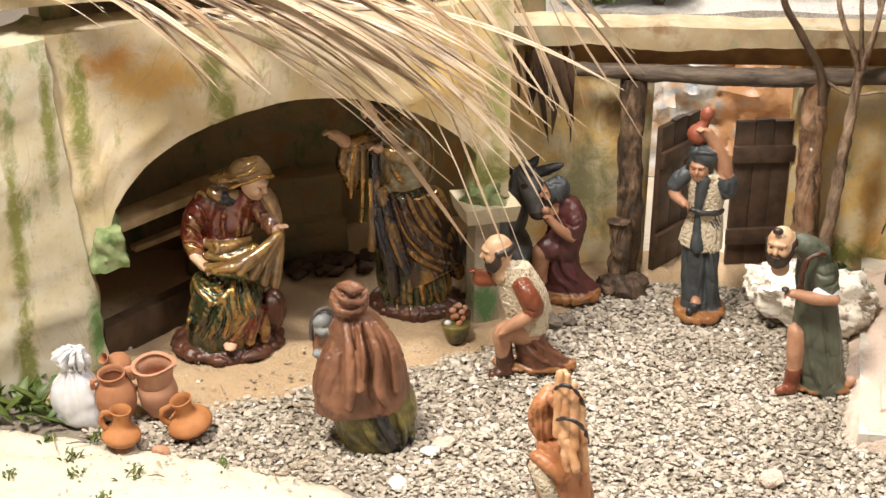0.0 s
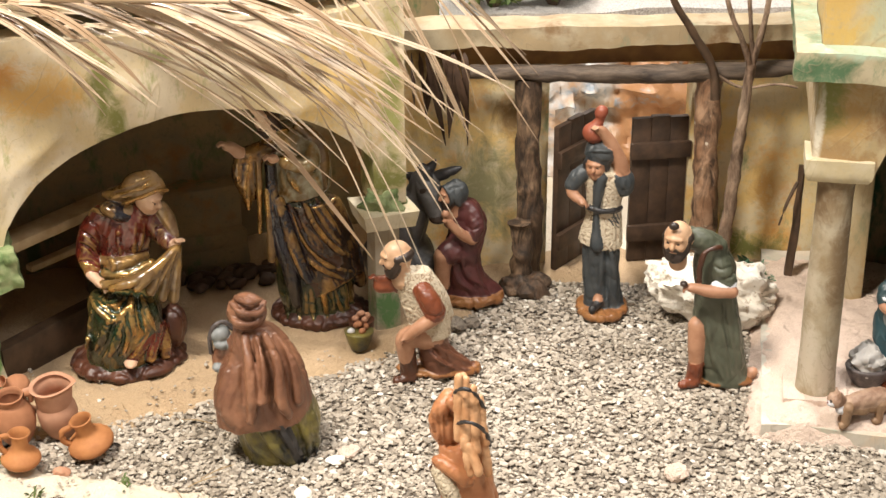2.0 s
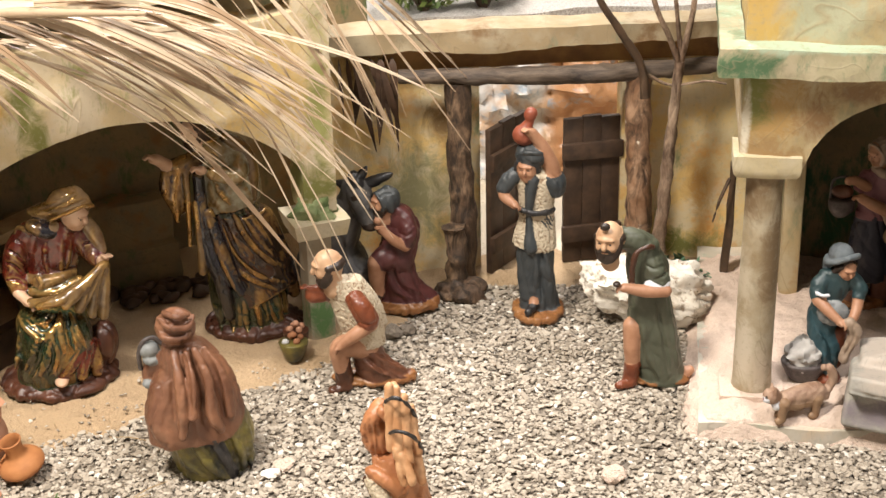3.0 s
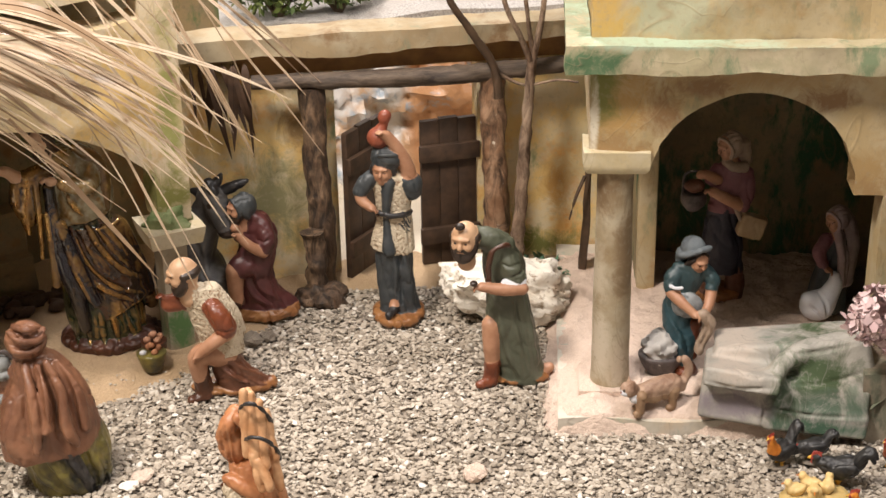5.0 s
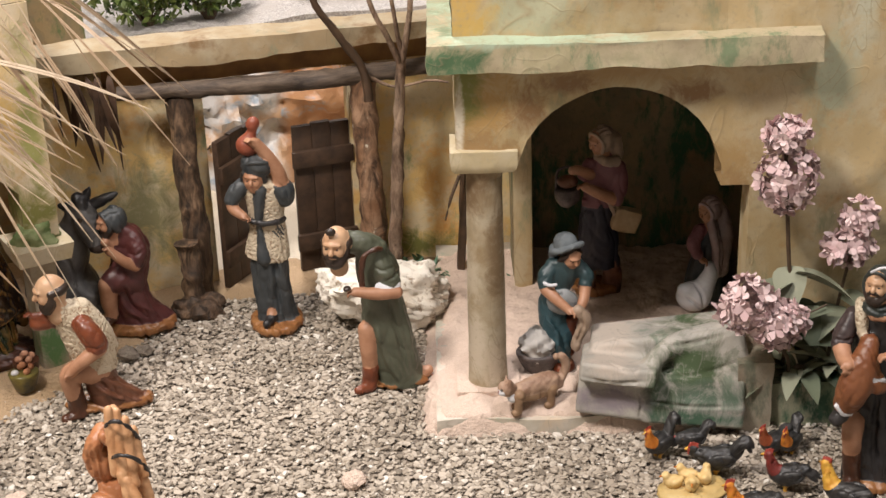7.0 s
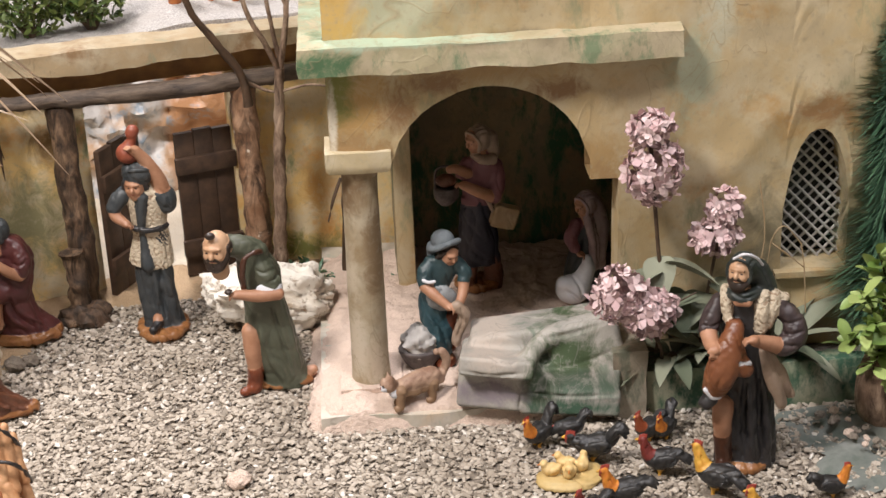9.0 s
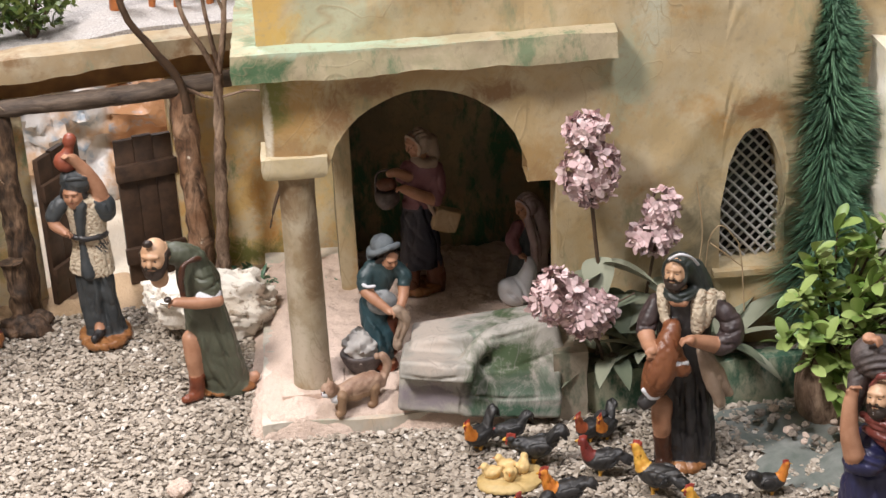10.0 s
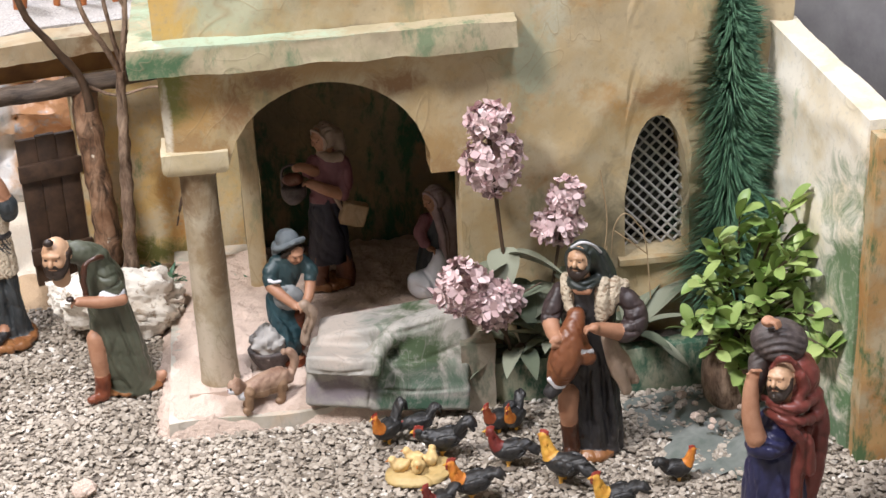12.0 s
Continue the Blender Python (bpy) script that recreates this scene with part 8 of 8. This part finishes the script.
# ---- planter, flowers and greenery by the house ----
bm = subdivided_block((0.312, -0.014, -0.005), (0.348, 0.05, 0.080), 0.008)
rumple(bm, 30, 0.002, 3.0)
structure("wall_planter_end", bm, M["block_paint"], HOUSE, "cream plaster end block of the planter", "wall")
bm = subdivided_block((0.349, -0.006, -0.005), (0.655, 0.012, 0.050), 0.008)
rumple(bm, 22, 0.003, 6.0, 0.003)
structure("wall_planter", bm, M["moss_paint"], HOUSE, "low mossy painted planter wall", "wall")
bm = subdivided_block((0.349, 0.013, -0.005), (0.654, 0.053, 0.040), 0.01)
rumple(bm, 30, 0.003, 9.0)
structure("ground_planter", bm, M["soil"], HOUSE, "dark soil filling the planter", "ground")

# grey painted rock in the porch
f = Sculpt(1.6)
f.box("paper_rock", (-50, 46, 25), (34.0, 38, 26.0), (-14, 5, -5), 5, 9)
f.box("paper_rock", (-43, 34, 53), (39.5, 42, 10.2), (-14, 5, -4), 4, 2)
f.box("paper_rock", (6, 78, 61), (76.6, 34, 15.6), (-8, -7, 0), 6, 8)
f.box("paper_rock", (51, 56, 54), (39.5, 34, 27.5), (-24, -10, 6), 7, 6)
f.box("paper_rock", (36, 38, 28), (51.5, 30, 16.0), (-18, 4, -3), 5, 9)
f.box("paper_rock", (34, 30, 7), (52.7, 28, 12.0), (-10, 2, -3), 4, 8)
f.box("paper_rock", (3, 56, 21), (79.0, 34, 31.1), (-6, 0, -2), 5, 4)
f.tube("paper_rock", [(-20, 14, 51), (0, 24, 73), (31, 44, 81), (74, 66, 83)], [7.2, 10.8, 10.8, 7.2], 10)
f.groove([(-82, 0, 59), (-50, -4, 54), (-18, -4, 56)], 2, 2)
f.groove([(-66, 20, 84), (-48, 40, 82), (-24, 30, 79)], 1.4, 2)
f.groove([(-35, 60, 88), (1, 66, 85), (49, 60, 81)], 1.4, 2)
f.groove([(-75, 0, 42), (-51, 0, 45), (-28, 0, 35)], 1.2, 2)
f.groove([(-13, 0, 30), (31, -4, 26), (82, -2, 26)], 1.6, 2)
f.groove([(3, 10, 54), (39, 10, 57), (79, 20, 66)], 1.5, 3)
f.groove([(11, 20, 85), (38, 26, 86), (72, 40, 90)], 2, 3)
f.groove([(-24, -4, 44), (-19, -4, 30), (-22, -4, 14)], 1.6, 2)
f.groove([(-55, 4, 75), (-35, 0, 66), (-20, 4, 68)], 2, 2)
f.place("painted_rock", pose(0.7919, 0.7912, 0.0120, 0, 0, -16.6), "grey and green painted paper rock with ledges on the porch", "rock", "rocks")

basin = thing("laundry_basin", pose(0.701, 0.930, 0.022), "dark basin holding pale laundry beside the washerwoman", "basin")
bm = bmesh.new()
loft(bm, [(0, 0, 0, 0.016, 0.014), (0, 0, 0.008, 0.021, 0.018), (0, 0, 0.020, 0.026, 0.022), (0, 0, 0.023, 0.024, 0.020)], 0, 20, 3)
part("tub", bm, M["basket"], basin)
bm = bmesh.new()
ball(bm, (0.002, 0, 0.029), (0.023, 0.019, 0.019), 0, (0, 0, 20), 36, 24, 0.35, 130)
part("laundry", bm, M["linen"], basin, "crumpled pale cloth")


def flower(name, m, clusters, stems, leaves, label):
    """A cloth hydrangea: clusters of four-petalled florets on stems."""
    e = thing(name, m, label, "flower", "pink flowers")
    for (cx, cy, cz), (rx, ry, rz), count, seed in clusters:
        r = random.Random(seed)
        bm = bmesh.new()
        for i in range(count):
            d = Vector((r.gauss(0, 1), r.gauss(0, 1), r.gauss(0, 1))).normalized()
            p = Vector((cx + d.x * rx * r.uniform(0.7, 1.05), cy + d.y * ry * r.uniform(0.7, 1.05), cz + d.z * rz * r.uniform(0.7, 1.05)))
            t = d.to_track_quat("Z", "Y").to_matrix() @ Matrix.Rotation(r.uniform(0, 1.57), 3, "Z")
            for q in range(4):
                a = q * math.pi / 2
                s = r.uniform(0.0068, 0.0112)
                tilt = r.uniform(0.1, 0.6)
                row = [(0, 0, 0), (0.55, 0.42, 0.3 * tilt), (1.0, 0.22, tilt), (1.05, -0.1, tilt * 0.9), (0.6, -0.42, 0.25 * tilt)]
                vs = []
                for x, y, z in row:
                    v = Vector((x * math.cos(a) - y * math.sin(a), x * math.sin(a) + y * math.cos(a), z)) * s
                    vs.append(bm.verts.new(p + t @ v))
                bm.faces.new(vs)
        part("flower_head", bm, M["petal"], e)
    for pts, rad in stems:
        bm = bmesh.new()
        tube(bm, pts, rad, 0, 7, 5)
        stem = part("stem", bm, M["stem"], e)
    for p, way, roll, mesh, size in leaves:
        leaf_at("leaf", mesh, stem, p, way, roll, size)
    return e


for i, pts in enumerate((((0.474, 0.030, 0.14), (0.478, 0.028, 0.19), (0.472, 0.034, 0.245)), ((0.482, 0.026, 0.15), (0.484, 0.020, 0.185), (0.496, 0.018, 0.20), (0.515, 0.020, 0.178)), ((0.484, 0.022, 0.18), (0.500, 0.016, 0.168), (0.520, 0.018, 0.150)), ((0.514, 0.016, 0.18), (0.518, 0.014, 0.155), (0.522, 0.012, 0.10)), ((0.478, 0.026, 0.16), (0.470, 0.022, 0.13), (0.476, 0.022, 0.09)))):
    bm = bmesh.new()
    tube(bm, pts, 0.0007, 0, 6, 5)
    ob = obj("dry_stalk", bm, M["wood_light"])
    ob.matrix_world = HOUSE
    tagged(ob, "thin pale dry stalk bent before the window", "stalk", "dry stalks")
BIG = leaf_mesh("broad_leaf", 0.065, 0.046, 0.25, M["leaf_dull"], 0.62, 12)
LANCE = leaf_mesh("lance_leaf", 0.075, 0.020, 0.35, M["leaf_dull"], 0.85)
flower("hydrangea_flower", pose(0.925, 0.800, 0.035),
       [((-0.008, 0, 0.285), (0.022, 0.018, 0.016), 60, 1), ((-0.004, 0, 0.238), (0.032, 0.024, 0.034), 130, 2)],
       [([(0.004, 0.006, 0), (0.008, 0.0, 0.09), (0.002, 0, 0.16), (-0.006, 0, 0.25), (-0.008, 0, 0.29)], 0.0022)],
       [((0.006, 0.004, 0.138), (-0.25, -0.75, -0.6), 10, BIG, 0.75), ((0.008, 0, 0.13), (0.9, -0.5, -0.1), -20, BIG, 1.0), ((0.006, 0, 0.12), (-0.9, -0.2, -0.1), 15, BIG, 0.9),
        ((0.006, 0, 0.10), (0.3, -0.9, -0.5), 0, BIG, 0.9), ((0.006, 0, 0.08), (0.9, -0.3, -0.5), 0, BIG, 0.8)],
       "tall pale pink cloth hydrangea on a dark stem")
flower("hydrangea_flower", pose(1.000, 0.795, 0.035),
       [((0.0, 0, 0.186), (0.018, 0.015, 0.020), 50, 4), ((-0.010, 0, 0.155), (0.026, 0.020, 0.018), 70, 5)],
       [([(-0.02, 0.01, 0), (-0.018, 0.0, 0.08), (-0.006, 0, 0.15), (0.0, 0, 0.19)], 0.0018)],
       [((-0.016, 0, 0.10), (0.8, -0.6, -0.3), 0, BIG, 0.8), ((-0.018, 0, 0.09), (-0.7, -0.6, -0.2), 0, BIG, 0.8)],
       "shorter pale pink cloth hydrangea by the house wall")
flower("hydrangea_flower", pose(0.900, 0.772, 0.035),
       [((-0.030, -0.008, 0.122), (0.030, 0.022, 0.028), 110, 7), ((0.002, -0.012, 0.098), (0.030, 0.022, 0.026), 110, 8)],
       [([(0.03, 0.02, 0), (0.02, 0.0, 0.05), (-0.01, 0, 0.09)], 0.002), ([(0.02, 0.0, 0.09), (0.06, 0.0, 0.105)], 0.0009)],
       [((0.02, 0.01, 0.08), (0.7, -0.2, 0.5), 0, BIG, 0.8), ((0.03, 0.01, 0.06), (0.9, -0.4, 0.2), 0, BIG, 0.9)],
       "drooping pale pink cloth hydrangea over the planter block")


def rosette(name, m, count, tilt, size, seed, label):
    e = thing(name, m, label, "plant", "rosette plants")
    r = random.Random(seed)
    bm = bmesh.new()
    ball(bm, (0, 0, 0.004), (0.006, 0.006, 0.006), 0, (0, 0, 0), 8, 6)
    part("crown", bm, M["stem"], e)
    for i in range(count):
        a = 2 * math.pi * i / count + r.uniform(-0.2, 0.2)
        leaf_at("leaf", LANCE, e, (0.004 * math.cos(a), 0.004 * math.sin(a), 0.006), (math.cos(a), math.sin(a), r.uniform(0.1, tilt)), r.uniform(-25, 25), size * r.uniform(0.75, 1.1))
    return e


rosette("rosette_plant", pose(0.945, 0.795, 0.05), 11, 0.5, 0.95, 3, "dull green rosette of narrow cloth leaves")
rosette("rosette_plant", pose(1.062, 0.775, 0.05), 13, 1.4, 1.1, 5, "dull green upright rosette of narrow leaves")
rosette("rosette_plant", pose(0.985, 0.790, 0.05), 9, 0.9, 0.9, 6, "dull green rosette of narrow cloth leaves")

# potted bush with fresh leaves
bush = thing("leafy_bush", pose(1.140, 0.680, 0.0), "potted bush with fresh bright green oval leaves", "bush")
bm = bmesh.new()
loft(bm, [(0, 0, 0, 0.026, 0.026), (0, 0, 0.02, 0.033, 0.032), (0, 0, 0.05, 0.034, 0.033), (0, 0, 0.074, 0.028, 0.028)], 0, 28, 5, folds=14, amp=0.0006, fade=lambda t: 1)
part("pot", bm, M["wood_grey"], bush, "rough brown fibre pot")
FRESH = [leaf_mesh("fresh_leaf", size, wide, curl, M["leaf"], 0.85, 8, True) for size, wide, curl in ((0.030, 0.0135, 0.22), (0.025, 0.0125, 0.4), (0.034, 0.0145, 0.1))]
r = random.Random(11)
twigs = [(-0.060, -0.01, 0.105), (-0.052, -0.02, 0.165), (-0.030, -0.01, 0.205), (0.0, 0.0, 0.225), (0.030, -0.01, 0.220), (0.075, 0.0, 0.205), (0.100, -0.02, 0.170), (0.085, -0.04, 0.130),
         (0.045, -0.05, 0.165), (0.0, -0.06, 0.150), (-0.035, -0.055, 0.125), (0.13, -0.03, 0.105), (0.155, -0.055, 0.080), (-0.025, -0.05, 0.055), (-0.015, -0.055, 0.085), (0.02, -0.06, 0.19), (0.06, -0.03, 0.19),
         (-0.05, -0.03, 0.135), (0.11, -0.045, 0.14), (0.04, 0.0, 0.15),
         (0.05, -0.11, 0.105), (0.085, -0.13, 0.085), (0.125, -0.15, 0.062), (0.06, -0.09, 0.13), (-0.03, 0.0, 0.18), (0.05, -0.02, 0.235), (-0.045, -0.04, 0.09)]
for tip in twigs:
    tip = Vector(tip)
    base = Vector((r.uniform(-0.006, 0.006), r.uniform(-0.006, 0.006), 0.07))
    mid = base.lerp(tip, 0.5) + Vector((0, 0, 0.02))
    bm = bmesh.new()
    tube(bm, [base, mid, tip], [0.0022, 0.0016, 0.0008], 0, 6, 4)
    twig = part("twig", bm, M["stem"], bush)
    for q in range(17):
        t = 0.30 + 0.70 * q / 16
        p = base.lerp(mid, t * 2) if t < 0.5 else mid.lerp(tip, t * 2 - 1)
        way = (tip - mid).normalized() * 0.5 + Vector((r.gauss(0, 0.55), r.gauss(-0.25, 0.5), r.gauss(0.42, 0.4)))
        leaf_at("leaf", FRESH[q % 3], twig, p, way, r.uniform(-40, 40), r.uniform(0.7, 1.05))

# bottle-brush conifer
conifer = thing("toy_conifer", pose(1.178, 0.775, 0.035), "dark green bottle brush toy conifer", "conifer")
bm = bmesh.new()
tube(bm, [(0, 0, 0), (0.002, 0, 0.20), (0.0, 0, 0.40)], [0.004, 0.003, 0.0012], 0, 8, 5)
part("trunk", bm, M["bristle"], conifer)
g = np.random.default_rng(3)
vs, fs = [], []
for i in range(12000):
    t = g.random() ** 0.8
    z = 0.02 + 0.385 * t
    a = g.uniform(0, 6.283)
    lobe = 0.86 + 0.10 * math.sin(z * 95) + 0.16 * math.sin(3 * a + z * 40)
    reach = (0.076 * (1 - t) ** 0.52 + 0.012) * lobe * g.uniform(0.75, 1.15)
    d = np.array([math.cos(a), math.sin(a), g.uniform(-0.10, 0.45)])
    d /= np.linalg.norm(d)
    side = np.array([-math.sin(a), math.cos(a), 0]) * 0.0007
    p = np.array([0.002 * math.sin(z * 8), 0, z])
    tip = p + d * reach + np.array([0, 0, -0.10 * reach + g.normal(0, 0.003)])
    midp = p + d * reach * 0.55
    k = len(vs)
    vs += [p - side, p + side, midp + side + [0, 0, 0.0006], tip, midp - side]
    fs += [[k, k + 1, k + 2, k + 4], [k + 4, k + 2, k + 3]]
mesh = bpy.data.meshes.new("bristles")
mesh.from_pydata([tuple(v) for v in vs], [], fs)
mesh.materials.append(M["bristle"])
ob = new("bristles", mesh)
ob.parent = conifer
tagged(ob, "", kind="stuff")

# painted cloth on the ground round the pot
outline = [(1.030, 0.735), (1.10, 0.735), (1.18, 0.69), (1.20, 0.60), (1.14, 0.555), (1.075, 0.553), (1.022, 0.580), (1.038, 0.650)]
sheet("ground_green_cloth", outline, M["green_cloth"], "blue green painted cloth laid over the gravel", 0.010, 0.014, 3.0, 0.012, 0.02)
rr = random.Random(2)
for i in range(26):
    stone("loose_stone", 1.105 + rr.gauss(0, 0.022), 0.640 + rr.gauss(0, 0.022), 0.017, rr.uniform(0.003, 0.006), ("soil", "sand_pink")[i % 2], "beige broken stone lying on the green cloth", i * 1.7)

# ---- small growth and litter ----
def sprig(x, y, seed, label, size=1.0, material="leaf_far"):
    r = random.Random(seed)
    bm = bmesh.new()
    for i in range(16):
        a = r.uniform(0, 6.28)
        p = Vector((r.gauss(0, 0.007), r.gauss(0, 0.006), 0.0)) * size
        q = p + Vector((math.cos(a) * 0.008, math.sin(a) * 0.008, r.uniform(0.003, 0.010))) * size
        tube(bm, [p, p.lerp(q, 0.5) + Vector((0, 0, 0.002)), q], [0.0006, 0.0018 * size, 0.0003], 0, 5, 2, 0.5)
    ob = obj("moss_sprig", bm, M[material])
    ob.matrix_world = pose(x, y, ground_height(x, y) + 0.004, 0, 0, seed * 40)
    return tagged(ob, label, "sprig", "moss sprigs")


for i, (x, y, s) in enumerate(((-0.222, 0.848, 1.1), (-0.247, 0.806, 0.9), (-0.175, 0.775, 0.9), (-0.235, 0.775, 0.7), (-0.09, 0.795, 0.8), (-0.30, 0.775, 0.7), (-0.20, 0.735, 0.7), (-0.275, 0.84, 0.8))):
    sprig(x, y, i + 1, "dark green dry moss sprig on the pale sand", s)
for i, (x, y) in enumerate(((0.655, 1.215), (0.668, 1.200), (0.640, 1.232), (0.625, 1.245), (0.745, 1.16))):
    sprig(x, y, i + 20, "green moss tuft at the foot of the courtyard wall", 1.8, "bristle")
for i, (x, y) in enumerate(((-0.325, 0.955), (-0.34, 0.985), (-0.31, 0.92), (-0.35, 0.94), (-0.32, 1.0), (-0.30, 0.905), (-0.335, 0.915), (-0.36, 0.965), (-0.285, 0.90))):
    sprig(x, y, i + 40, "dark green foliage tuft beside the stable pier", 4.4 - 0.25 * i)
for i in range(14):
    x, y = rr.uniform(-0.28, 0.05), rr.uniform(0.76, 0.96)
    a = rr.uniform(0, 3.14)
    bm = bmesh.new()
    d = Vector((math.cos(a), math.sin(a), 0)) * rr.uniform(0.006, 0.022)
    tube(bm, [-d, Vector((0, 0, 0.002)), d], [0.0005, 0.0007, 0.0004], 0, 5, 2)
    ob = obj("dry_twig", bm, M["wood_dark"] if i % 2 else M["wood_light"])
    ob.matrix_world = pose(x, y, 0.009)
    tagged(ob, "thin dry twig lying on the ground", "twig", "dry twigs")

# ---- beyond the courtyard wall ----
g = np.random.default_rng(9)
for bx, by, bz, rad, count in ((0.345, 1.665, 0.27, 0.075, 1100), (0.43, 1.67, 0.265, 0.06, 800), (0.18, 1.66, 0.28, 0.07, 500), (0.70, 1.72, 0.26, 0.04, 250)):
    e = thing("far_shrub", pose(bx, by, 0.225), "dark green artificial shrub on the terrace", "shrub", "far shrubs")
    bm = bmesh.new()
    for k in range(4):
        tube(bm, [(0, 0, 0), ((k - 1.5) * rad * 0.3, 0, rad * 0.7), ((k - 1.5) * rad * 0.6, 0, rad * 1.2)], [0.004, 0.003, 0.001], 0, 6, 3)
    part("trunk", bm, M["stem"], e)
    vs, fs = [], []
    for i in range(count):
        d = g.normal(size=3)
        d /= np.linalg.norm(d)
        p = d * rad * g.uniform(0.5, 1.05) * np.array([1.1, 0.8, 0.75]) + [0, 0, bz - 0.225 + 0.02]
        a, b = g.normal(size=3), g.normal(size=3)
        a, b = a / np.linalg.norm(a) * 0.008, b / np.linalg.norm(b) * 0.004
        k = len(vs)
        vs += [p - a, p + b, p + a, p - b]
        fs.append([k, k + 1, k + 2, k + 3])
    mesh = bpy.data.meshes.new("crown")
    mesh.from_pydata([tuple(v) for v in vs], [], fs)
    mesh.materials.append(M["leaf_far"])
    ob = new("crown", mesh)
    ob.parent = e
for x, w in ((0.553, 0.013), (0.642, 0.008), (0.605, 0.007), (0.69, 0.008)):
    bm = bmesh.new()
    loft(bm, [(0, 0, 0, w * 0.7, w * 0.7), (0, 0, 0.02, w * 0.8, w * 0.8), (0.002, 0, 0.07, w * 1.3, w * 1.1), (0.002, 0, 0.13, w * 1.6, w * 1.3)], 0, 14, 4)
    ob = obj("brown_ornament", bm, M["far_brown"])
    ob.matrix_world = pose(x, 1.70, 0.235, 0, 6, 0)
    tagged(ob, "glazed brown tapering ornament on the terrace", "ornament", "terrace ornaments")
